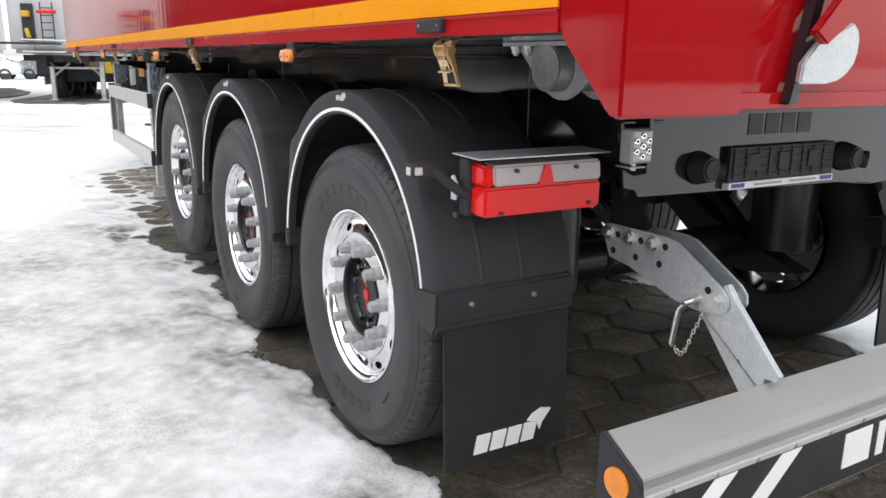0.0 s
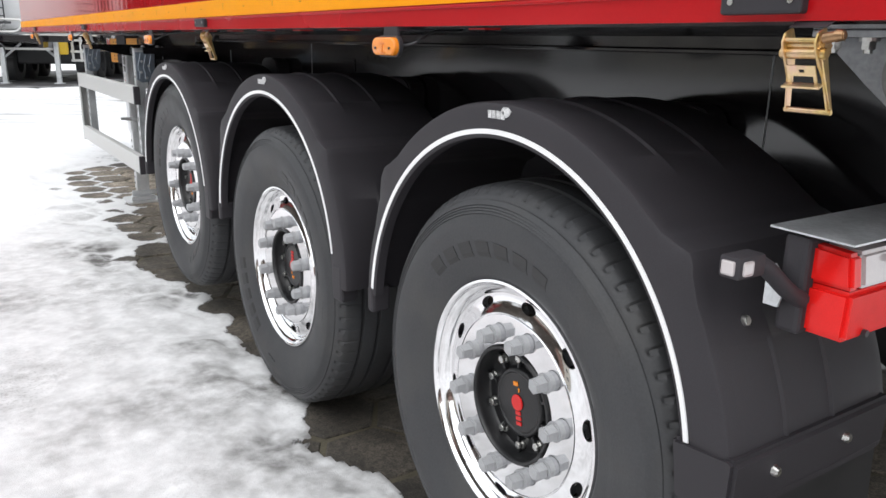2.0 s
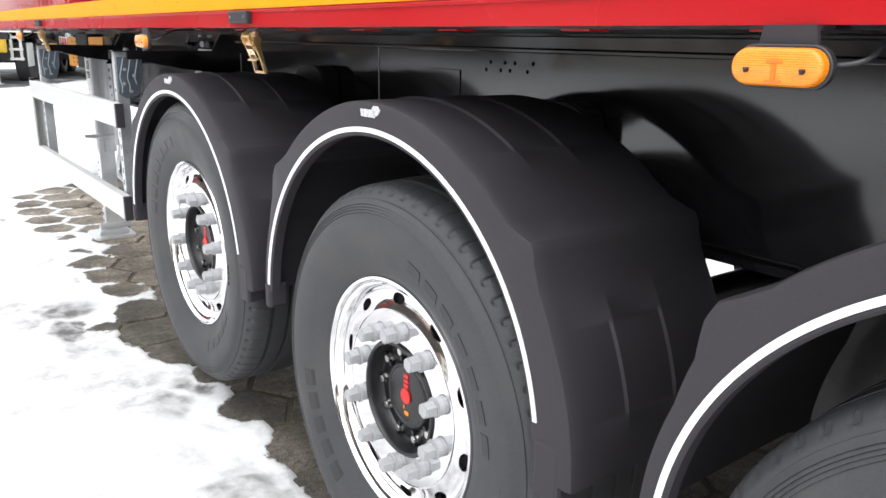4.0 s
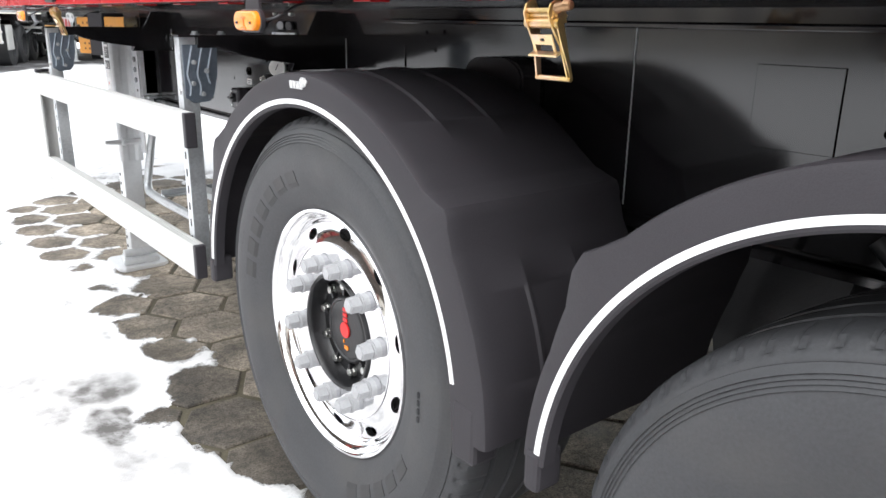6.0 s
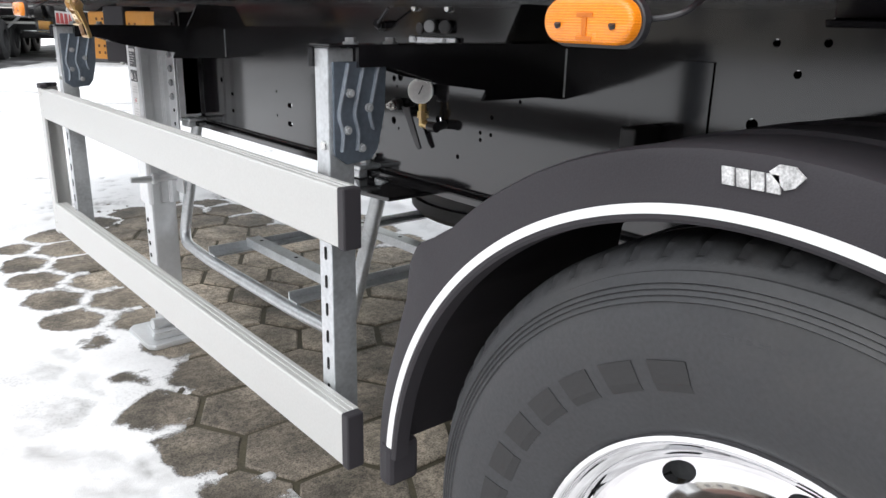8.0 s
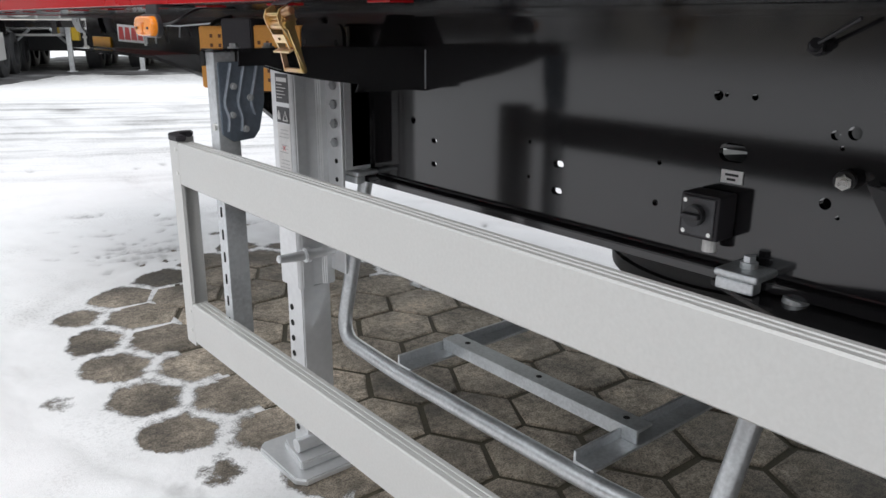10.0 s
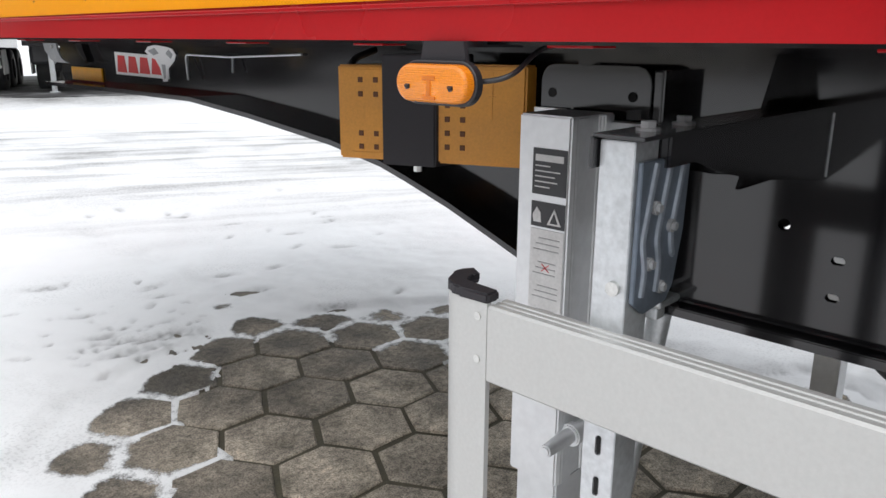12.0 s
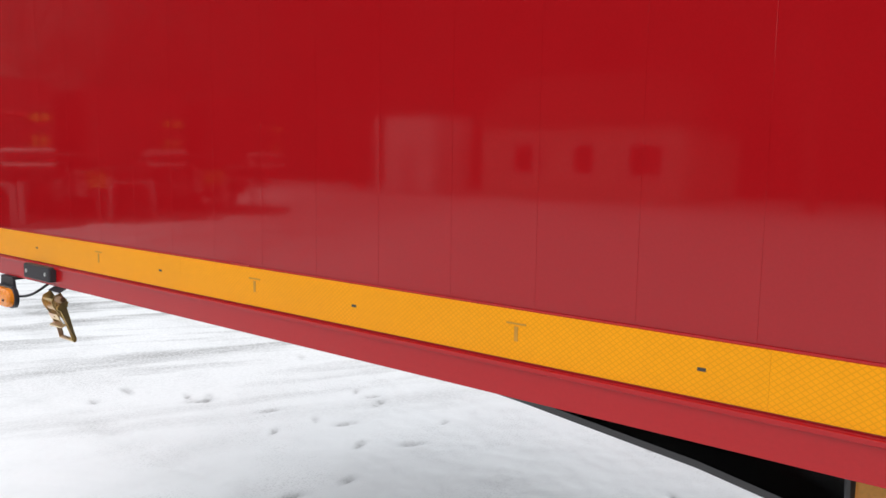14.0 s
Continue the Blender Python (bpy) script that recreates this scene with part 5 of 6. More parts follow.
    cyl(bm, (0.030, -0.070, 0.682), (0.010, -0.070, 0.682), 0.021, 18, bevel=0.003)
    cyl(bm, (-0.010, -0.070, 0.682), (-0.075, -0.078, 0.688), 0.014, 16, 0.011, bevel=0.003)
    part("crank", bm, LEGZINC, leg, smooth=True)
    return leg


landing_leg(0.358, -1)
landing_leg(2.192, 1)
bm = B()
cyl(bm, (0.5, 5.385, 1.05), (2.05, 5.385, 1.05), 0.02, 12)
part("leg_shaft", bm, GALV, trailer)

# ---- spare wheel carrier ----
carrier = empty("spare_wheel_carrier", None, trailer, label="galvanised tube and flat-bar spare wheel carrier")
for tx, bx, in ((0.43, 0.54), (2.12, 2.01)):
    bm = B()
    pipe(bm, bend([(bx, 5.25, 0.885), (tx + (0.03 if tx < 1 else -0.03), 5.275, 0.425), (tx, 4.95, 0.432), (tx, 4.30, 0.432), (tx + (0.02 if tx < 1 else -0.02), 4.06, 0.432), (bx, 4.005, 0.885)], 0.085, 8), 0.021, 16)
    part("carrier_tube", bm, GALV, carrier, "bent galvanised tube", smooth=True)
    for yb in (5.25, 4.005):
        bm = B()
        s = 1 if tx < 1 else -1
        dy = 0.09 if yb < 5 else 0.02
        x0, x1 = sorted((bx - s * 0.04, bx + s * 0.045))
        box(bm, x0, x1, yb + dy - 0.04, yb + dy + 0.04, 0.903, 0.917, 0.005)
        box(bm, x0 if s > 0 else x1 - 0.03, x0 + 0.03 if s > 0 else x1, yb + dy - 0.035, yb + dy + 0.035, 0.882, 0.9035, 0.004)
        cyl(bm, (bx + s * 0.005, yb + dy, 0.915), (bx + s * 0.005, yb + dy, 0.927), 0.015, 14)
        cyl(bm, (bx + s * 0.005, yb + dy, 0.926), (bx + s * 0.005, yb + dy, 0.938), 0.011, 6)
        part("clamp", bm, GALV, carrier)
        if yb < 5:
            bm = B()
            prism(bm, [(bx, yb + 0.155), (bx - s * 0.12, yb - 0.075), (bx - s * 0.105, yb - 0.175), (bx + s * 0.06, yb - 0.175), (bx + s * 0.06, yb + 0.155)], "z", 0.871, 0.8805, 0.001)
            part("tube_plate", bm, BLACK, carrier, "black plate under the beam holding the tube")
for yb in (4.93, 4.33):
    bm = B()
    prism(bm, [(yb - 0.027, 0.455), (yb + 0.027, 0.455), (yb + 0.027, 0.484), (yb + 0.020, 0.484), (yb + 0.020, 0.462), (yb - 0.027, 0.462)], "x", 0.43, 2.12, 0.0008)
    part("cross_bar", bm, GALV, carrier)
for xb in (0.60, 1.05, 1.95):
    bm = B()
    prism(bm, [(xb - 0.024, 0.4625), (xb - 0.017, 0.4625), (xb - 0.017, 0.488), (xb + 0.03, 0.488), (xb + 0.03, 0.495), (xb - 0.024, 0.495)], "y", 4.31, 4.947, 0.0008)
    bar = part("long_bar", bm, GALV, carrier)
    bm = B()
    for yb in (4.36, 4.88, 4.62):
        cyl(bm, (xb + 0.006, yb, 0.4945), (xb + 0.006, yb, 0.4958), 0.0075, 12)
    part("bar_hole", bm, HOLE, bar)
# spare wheel lying flat
bm = B()
half = [(0.0, 0.30), (0.0, 0.42), (0.02, 0.505), (0.045, 0.529), (0.092, 0.5335), (0.094, 0.515), (0.106, 0.515), (0.108, 0.534), (0.150, 0.5355), (0.152, 0.518), (0.164, 0.518), (0.166, 0.536), (0.1925, 0.536)]
revolve(bm, half + [(0.385 - x, r) for x, r in half[-2::-1]] + [(0.30, 0.27), (0.08, 0.27)], 72, True)
spare = part("spare_tyre", bm, RUBBER, trailer, "black spare tyre lying flat in the carrier", smooth=True)
spare.matrix_local = pose(1.84, 4.70, 0.465, 0, -90, 0)

# ---- controls on the beam ----
bm = B()
box(bm, 0.512, 0.568, 4.142, 4.218, 0.955, 1.035, 0.004)
sw = part("switch_box", bm, PLASTIC, trailer, "grey-black rotary switch box")
bm = B()
box(bm, 0.508, 0.514, 4.148, 4.212, 0.960, 1.030, 0.003)
part("switch_face", bm, material("dark_grey_face", (0.05, 0.05, 0.055), 0.4), sw)
bm = B()
cyl(bm, (0.51, 4.183, 0.998), (0.494, 4.183, 0.998), 0.019, 18, bevel=0.002)
box(bm, 0.485, 0.496, 4.166, 4.200, 0.994, 1.003, 0.002, None)
part("knob", bm, LABEL, sw)
for yy, zz in ((4.205, 1.022), (4.155, 0.967), (4.205, 0.967)):
    bm = B()
    cyl(bm, (0.509, yy, zz), (0.506, yy, zz), 0.004, 10)
    part("screw", bm, STEEL, sw)
bm = B()
cyl(bm, (0.54, 4.17, 0.957), (0.54, 4.17, 0.93), 0.013, 14)
part("cable_gland", bm, PAPER, sw)
bm = B()
box(bm, 0.567, 0.5695, 4.137, 4.178, 1.05, 1.073, 0.0006)
lab = part("switch_label", bm, WHITE, trailer, "white label with two dark print bars")
for y0, y1, z0 in ((4.145, 4.170, 1.063), (4.150, 4.166, 1.055)):
    bm = B()
    box(bm, 0.566, 0.5675, y0, y1, z0, z0 + 0.004)
    part("print_bar", bm, LABEL, lab)
# gauge and fittings
bm = B()
cyl(bm, (0.545, 3.846, 1.134), (0.527, 3.828, 1.134), 0.031, 24, bevel=0.002)
gauge = part("pressure_gauge", bm, STEEL, trailer, "small steel pressure gauge", smooth=True)
bm = B()
cyl(bm, (0.528, 3.829, 1.134), (0.5258, 3.8268, 1.134), 0.026, 24)
part("dial", bm, PAPER, gauge, "pale dial")
bm = B()
box(bm, -0.001, 0.001, -0.0012, 0.0012, -0.008, 0.016, 0, pose(0.525, 3.826, 1.134, 25, 0, 45))
part("needle", bm, LABEL, gauge)
bm = B()
cyl(bm, (0.535, 3.828, 1.104), (0.535, 3.826, 1.05), 0.010, 6)
cyl(bm, (0.535, 3.826, 1.086), (0.535, 3.826, 1.070), 0.014, 6)
cyl(bm, (0.535, 3.826, 1.055), (0.535, 3.79, 1.052), 0.010, 10)
part("brass_fitting", bm, BRASS, gauge)
# elbow, test coupling and shut-off lever beside the gauge
bm = B()
cyl(bm, (0.535, 3.80, 1.052), (0.535, 3.772, 1.052), 0.0125, 12)
cyl(bm, (0.535, 3.782, 1.052), (0.569, 3.782, 1.056), 0.011, 12)
part("air_elbow", bm, LABEL, gauge, "black air hose elbow")
bm = B()
cyl(bm, (0.545, 3.846, 1.134), (0.5695, 3.87, 1.134), 0.014, 12)
part("gauge_stem", bm, LABEL, gauge)
bm = B()
cyl(bm, (0.5695, 3.968, 1.087), (0.545, 3.962, 1.087), 0.016, 14, bevel=0.002)
coupling = part("test_coupling", bm, LABEL, trailer, "black air test coupling with a bright nut")
bm = B()
cyl(bm, (0.546, 3.962, 1.087), (0.534, 3.958, 1.087), 0.012, 6)
cyl(bm, (0.535, 3.958, 1.087), (0.520, 3.953, 1.087), 0.007, 12)
part("nut", bm, STEEL, coupling)
bm = B()
cyl(bm, (0.5695, 3.905, 1.075), (0.548, 3.905, 1.075), 0.013, 12)
prism(bm, [(3.930, 1.088), (3.896, 1.082), (3.848, 0.990), (3.860, 0.985), (3.872, 0.996)], "x", 0.546, 0.551, 0.001)
part("shut_off_lever", bm, LABEL, trailer, "black shut-off lever")
bm = B()
cyl(bm, (0.5695, 4.041, 1.282), (0.550, 4.036, 1.284), 0.013, 6)
cyl(bm, (0.551, 4.036, 1.284), (0.540, 4.030, 1.290), 0.009, 12)
cyl(bm, (0.543, 4.028, 1.290), (0.531, 3.966, 1.326), 0.0035, 8)
part("drain_valve", bm, LABEL, trailer, "small black drain valve with a rod")
bm = B()
box(bm, 0.556, 0.568, 3.736, 3.915, 1.246, 1.262, 0.003)
valve_plate = part("valve_plate", bm, GALV, trailer, "galvanised strip carrying push knobs")
for yy in (3.775, 3.886):
    bm = B()
    cyl(bm, (0.557, yy, 1.254), (0.5535, yy, 1.254), 0.0055, 10)
    part("bolt", bm, GREYCAST, valve_plate)
for yy, zz, out, skin, rad in ((3.886, 1.280, 0.566, LABEL, 0.014), (3.831, 1.286, 0.545, LABEL, 0.0165), (3.780, 1.285, 0.552, LABEL, 0.0155)):
    bm = B()
    cyl(bm, (0.5695, yy, zz), (out, yy - (0.566 - out) * 0.6, zz), rad, 16, bevel=0.002)
    knob = part("push_knob", bm, skin, trailer, "black push knob")
    if out < 0.55:
        bm = B()
        cyl(bm, (out + 0.001, yy - (0.566 - out) * 0.6, zz), (out - 0.003, yy - (0.566 - out) * 0.6 - 0.002, zz), rad * 0.85, 16, bevel=0.001)
        part("cap", bm, NUT, knob, "pale grey cap")
for yy in (3.902, 3.775):
    bm = B()
    cyl(bm, (0.57, yy, 1.327), (0.560, yy, 1.327), 0.0085, 6)
    part("beam_bolt", bm, STEEL, trailer)
bm = B()
box(bm, 0.49, 0.569, 3.163, 3.198, 1.07, 1.125, 0.004)
part("rubber_stop", bm, FLAP, trailer, "small black rubber stop")
# air bellows heads above the mudguards
for ya, za in AXLES:
    bm = B()
    cyl(bm, (0.56, ya + 0.14, 1.02), (0.45, ya + 0.14, 1.02), 0.005, 8)
    top = 1.226 if za > 0.55 else 1.188
    prism(bm, [(ya - 0.125, 1.06), (ya + 0.095, 1.06), (ya + 0.094, top - 0.041), (ya + 0.084, top - 0.019), (ya + 0.064, top - 0.005), (ya + 0.04, top), (ya - 0.06, top), (ya - 0.09, top - 0.005), (ya - 0.112, top - 0.019), (ya - 0.124, top - 0.041)], "x", 0.50, 0.569, 0.006)
    part("bellows_bracket", bm, PLASTIC, trailer)

# ---- wheel chocks in their holder ----
# dark orange squares carry the shade of the chock's holes in their colour
CHOCKHOLE = material("chock_recess", (0.12, 0.04, 0.01), 0.6)


def slant(y):
    """Outer face of the two nested wedges."""
    return 0.376 + (5.92 - y) * 0.43


def chock(y0, y1, z0, z1, holes, lines):
    c = empty("wheel_chock", None, trailer, label="orange plastic wheel chock in a black strap")
    bm = B()
    prism(bm, [(slant(y1), y1), (slant(y0), y0), (0.566, y0), (0.566, y1)], "z", z0, z1, 0.004)
    part("wedge", bm, CHOCK, c)
    first = None
    turn = math.degrees(math.atan(0.43))
    for yy, zz in holes:
        m = pose(slant(yy), yy, zz, 0, 0, turn)
        if first is None:
            bm = B()
            box(bm, -0.0012, 0.003, -0.0055, 0.0055, -0.0055, 0.0055, 0.001)
            first = part("square_hole", bm, CHOCKHOLE, c)
            first.matrix_local = m
        else:
            again(first, m)
    for yy, zz, w, h in lines:
        bm = B()
        box(bm, -0.0012, 0.002, -w / 2, w / 2, -h / 2, h / 2, 0.0004)
        part("moulded_rib", bm, CHOCK, c).matrix_local = pose(slant(yy), yy, zz, 0, 0, turn)


chock(5.828, 5.934, 1.108, 1.302, [(yy, z) for yy in (5.853, 5.885) for z in (1.134, 1.162, 1.243, 1.272)], [(5.87, 1.292, 0.08, 0.002), (5.87, 1.122, 0.08, 0.002)])
chock(5.560, 5.735, 1.108, 1.306, [(5.708 - i * 0.03, 1.142 + k * 0.028) for i in range(2) for k in range(5)], [(5.622, 1.245, 0.002, 0.09), (5.622, 1.245, 0.014, 0.002), (5.64, 1.295, 0.14, 0.002)])
bm = B()
prism(bm, [(slant(5.834) - 0.010, 5.834), (slant(5.725) - 0.010, 5.725), (0.567, 5.725), (0.567, 5.834)], "z", 1.10, 1.325, 0.003)
holder = part("chock_holder", bm, PLASTIC, trailer, "black strap holder round the chocks")
bm = B()
pipe(bm, bend([(0.50, 5.96, 1.33), (0.42, 5.95, 1.31), (0.40, 5.945, 1.20), (0.42, 5.945, 1.13), (0.52, 5.935, 1.12)], 0.03), 0.008, 8)
pipe(bm, [(0.45, 5.955, 1.22), (0.395, 5.925, 1.215)], 0.004, 6)
part("retainer_bow", bm, LABEL, holder)
for yy in (5.77,):
    bm = B()
    cyl(bm, (0.445, yy, 1.102), (0.445, yy, 1.088), 0.009, 6)
    part("holder_bolt", bm, STEEL, holder)
bm = B()
prism(bm, [(5.275, 0.93), (5.275, 1.285), (5.279, 1.298), (5.288, 1.308), (5.302, 1.312), (5.470, 1.312), (5.484, 1.308), (5.493, 1.298), (5.497, 1.285), (5.497, 0.93)], "x", 0.494, 0.502, 0.001)
prism(bm, [(0.502, 0.93), (0.502, 1.306), (0.568, 1.306), (0.568, 0.93)], "y", 5.255, 5.263)
box(bm, 0.500, 0.568, 5.258, 5.276, 0.93, 1.306, 0.003)
plate = part("leg_bracket", bm, BLACK, trailer, "black pressed-steel landing leg bracket")
for yy, zz in ((5.472, 1.262), (5.308, 1.262)):
    bm = B()
    cyl(bm, (0.4925, yy, zz), (0.496, yy, zz), 0.0085, 14)
    part("bolt_hole", bm, HOLE, plate)

# ---- neck details ----
bm = B()
prism(bm, [(7.245, 1.212), (7.665, 1.216), (7.665, 1.300), (7.245, 1.290)], "x", 0.6665, 0.6695)
st = part("decal", bm, WHITE, trailer, "white and red logo decal")
for k in range(4):
    y0 = 7.648 - k * 0.093
    bm = B()
    prism(bm, [(y0, 1.226), (y0 - 0.080, 1.224), (y0 - 0.066, 1.286 - k * 0.002), (y0 - 0.012, 1.288 - k * 0.002)], "x", 0.665, 0.668)
    part("decal_bar", bm, REDFILM, st)
bm = B()
prism(bm, [(7.285, 1.202), (7.255, 1.204), (7.24, 1.25), (7.195, 1.275), (7.18, 1.297), (7.20, 1.316), (7.24, 1.322), (7.29, 1.326), (7.33, 1.328), (7.38, 1.322), (7.405, 1.305), (7.37, 1.288), (7.33, 1.278), (7.30, 1.25)], "x", 0.6645, 0.6675)
emblem = part("decal_emblem", bm, WHITE, st)
for loop in ([(7.38, 1.308), (7.33, 1.318), (7.30, 1.300), (7.34, 1.292)], [(7.275, 1.212), (7.262, 1.215), (7.258, 1.262), (7.285, 1.262)], [(7.215, 1.283), (7.2, 1.297), (7.225, 1.314), (7.25, 1.30)]):
    bm = B()
    prism(bm, loop, "x", 0.6635, 0.666)
    part("emblem_patch", bm, GREYCAST, emblem)
bm = B()
box(bm, 0.662, 0.669, 7.79, 8.09, 1.180, 1.234, 0.002)
part("front_reflector", bm, material("orange_reflector", (0.9, 0.42, 0.012), 0.35, vary=0.08, scale=30, fine=300), trailer, "amber front reflector")
bm = B()
pipe(bm, bend([(0.66, 7.09, 1.30), (0.64, 7.06, 1.21), (0.645, 7.075, 1.30), (0.655, 6.82, 1.296), (0.66, 6.45, 1.31)], 0.02), 0.0035, 8)
pipe(bm, [(0.655, 6.80, 1.296), (0.645, 6.79, 1.25)], 0.004, 8)
part("wire_hook", bm, GALV, trailer, "thin galvanised wire hook")
bm = B()
prism(bm, [(8.17, 1.352), (8.03, 1.352), (8.01, 1.30), (7.98, 1.27), (7.91, 1.252), (8.02, 1.254), (8.09, 1.262), (8.15, 1.30)], "x", 0.585, 0.592, 0.001)
tab = part("neck_tab", bm, GREYCAST, trailer, "grey curved bracket plate on the neck")
bm = B()
prism(bm, [(8.03, 1.352), (7.95, 1.352), (7.93, 1.30), (7.90, 1.268), (7.91, 1.252), (7.98, 1.27), (8.01, 1.30)], "x", 0.655, 0.664, 0.001)
part("tab_web", bm, BLACK, tab)
bm = B()
cyl(bm, (0.586, 8.06, 1.315), (0.580, 8.06, 1.315), 0.007, 12)
part("tab_bolt", bm, STEEL, tab)

# ---- rear end: lamps, hinge, cross member, underrun bumper ----
lamp = empty("tail_lamp", None, trailer, label="red and clear rear lamp cluster under a steel cover")
bm = B()
prism(bm, [(-0.70, 0.909), (-0.702, 0.985), (-0.625, 0.985), (-0.625, 0.909)], "x", 0.069, 0.452, 0.007)
part("red_lens", bm, REDLENS, lamp)
bm = B()
prism(bm, [(-0.702, 0.987), (-0.695, 1.04), (-0.63, 1.045), (-0.63, 0.987)], "x", 0.098, 0.452, 0.006)
part("clear_lens", bm, CLEARLENS, lamp, "greyish clear reversing lens")
bm = B()
prism(bm, [(-0.702, 0.987), (-0.695, 1.04), (-0.63, 1.045), (-0.63, 0.987)], "x", 0.069, 0.0975, 0.006)
part("side_lens", bm, REDLENS, lamp)
bm = B()
prism(bm, [(0.235, 0.986), (0.285, 0.986), (0.270, 1.035), (0.255, 1.035)], "y", -0.7045, -0.69)
part("triangle_reflector", bm, REDLENS, lamp, "red triangle reflector")
bm = B()
box(bm, 0.052, 0.456, -0.640, -0.60, 0.905, 1.056, 0.008)
part("lamp_housing", bm, PLASTIC, lamp)
for xx, zz in ((0.165, 1.025), (0.36, 1.025), (0.12, 0.918), (0.41, 0.925)):
    bm = B()
    cyl(bm, (xx, -0.695, zz), (xx, -0.707, zz), 0.0055, 12)
    part("lens_screw", bm, LABEL, lamp)
bm = B()
prism(bm, [(-0.708, 1.058), (-0.708, 1.061), (-0.58, 1.064), (-0.58, 1.061)], "x", 0.045, 0.475)
prism(bm, [(-0.612, 0.945), (-0.588, 0.945), (-0.588, 1.005), (-0.60, 1.01), (-0.622, 0.985)], "x", 0.038, 0.042)
part("lamp_cover", bm, GALV, lamp, "bent sheet-steel cover")
bm = B()
pipe(bm, bend([(0.06, -0.635, 0.96), (0.03, -0.632, 0.975), (-0.03, -0.625, 1.025), (-0.05, -0.621, 1.03)], 0.02), 0.013, 12)
box(bm, -0.105, -0.045, -0.64, -0.605, 1.014, 1.047, 0.006)
side_lamp = part("outline_lamp", bm, PLASTIC, lamp, "rubber-armed outline marker lamp", smooth=True)
bm = B()
box(bm, -0.098, -0.076, -0.643, -0.638, 1.020, 1.041, 0.004)
box(bm, -0.108, -0.104, -0.633, -0.612, 1.020, 1.041, 0.003)
part("lamp_window", bm, CLEARLENS, side_lamp, "clear lamp window")

bm = B()
box(bm, 0.275, 0.56, -0.845, -0.462, 1.336, 1.3475, 0.002)
hinge = part("hinge_bracket", bm, GREYCAST, trailer, "bare grey tipping hinge bracket")
for xx in (0.340, 0.466):
    bm = B()
    prism(bm, [(-0.448, 1.338), (-0.452, 1.326), (-0.527, 1.262), (-0.586, 1.214), (-0.605, 1.203), (-0.628, 1.197), (-0.658, 1.197), (-0.682, 1.204), (-0.702, 1.217), (-0.756, 1.264), (-0.832, 1.326), (-0.838, 1.338)], "x", xx, xx + 0.014, 0.003)
    part("hinge_cheek", bm, GREYCAST, hinge)
bm = B()
cyl(bm, (0.285, -0.642, 1.281), (0.60, -0.642, 1.281), 0.0615, 48, bevel=0.004)
part("hinge_tube", bm, HINGETUBE, hinge, "dull bare steel hinge tube", smooth=True)
bm = B()
pipe(bm, [(0.3385, -0.642 + 0.0635 * math.cos(math.tau * k / 44), 1.281 + 0.0635 * math.sin(math.tau * k / 44)) for k in range(45)], 0.0035, 6)
part("hinge_weld", bm, GREYCAST, hinge)
for yy in (-0.486, -0.544, -0.752, -0.815):
    bm = B()
    cyl(bm, (0.305, yy, 1.337), (0.305, yy, 1.330), 0.016, 14)
    cyl(bm, (0.305, yy, 1.331), (0.305, yy, 1.317), 0.012, 6, bevel=0.001)
    cyl(bm, (0.305, yy, 1.318), (0.305, yy, 1.311), 0.007, 10)
    part("hinge_bolt", bm, STEEL, hinge)

bm = B()
prism(bm, [(0.50, 1.19), (2.05, 1.19), (2.05, 0.90), (1.72, 0.885), (1.55, 0.905), (0.54, 0.925)], "y", -0.70, -0.685, 0.002)
cross = part("rear_cross_member", bm, BLACK, trailer, "black rear cross member plate")
for k in range(4):
    x0 = 1.04 + k * 0.08
    bm = B()
    prism(bm, [(x0, 1.085), (x0 + 0.066, 1.085), (x0 + 0.066, 1.15), (x0, 1.15)], "y", -0.7025, -0.699)
    part("stencil_bar", bm, LETTER, cross)
bm = B()
box(bm, 0.945, 1.465, -0.722, -0.70, 0.945, 1.052, 0.004)
holder = part("plate_holder", bm, PLASTIC, cross, "empty black number plate holder")
bm = B()
for k in range(9):
    x0 = 0.96 + k * 0.055
    box(bm, x0, x0 + 0.008, -0.727, -0.721, 0.955, 1.045, 0.001)
for k in range(4):
    box(bm, 0.955, 1.455, -0.726, -0.721, 0.962 + k * 0.024, 0.967 + k * 0.024, 0.001)
for k in range(3):
    box(bm, 1.02 + k * 0.15, 1.07 + k * 0.15, -0.729, -0.721, 0.975, 1.03, 0.003)
part("holder_ribs", bm, PLASTIC, holder)
bm = B()
box(bm, 0.945, 1.465, -0.727, -0.70, 0.922, 0.944, 0.002)
strip = part("holder_strip", bm, WHITE, holder, "white strip with blue and grey print bars")
for x0 in (0.955, 1.395):
    bm = B()
    box(bm, x0, x0 + 0.06, -0.7285, -0.726, 0.927, 0.940)
    part("print_block", bm, BLUEFILM, strip)
for x0 in (1.06, 1.235):
    bm = B()
    box(bm, x0, x0 + 0.135, -0.7285, -0.726, 0.930, 0.936)
    part("print_bar", bm, NUT, strip)
for x0 in (0.83, 1.545):
    bm = B()
    cyl(bm, (x0, -0.70, 0.995), (x0, -0.76, 0.995), 0.052, 24, 0.035, bevel=0.006)
    cyl(bm, (x0 + 0.03, -0.72, 0.99), (x0 + 0.06, -0.755, 0.985), 0.03, 16)
    part("plate_lamp", bm, PLASTIC, cross, "round black plate lamp", smooth=True)
bm = B()
box(bm, 0.468, 0.545, -0.79, -0.745, 1.035, 1.128, 0.006)
led = part("work_lamp", bm, GREYCAST, trailer, "square LED work lamp")
bm = B()
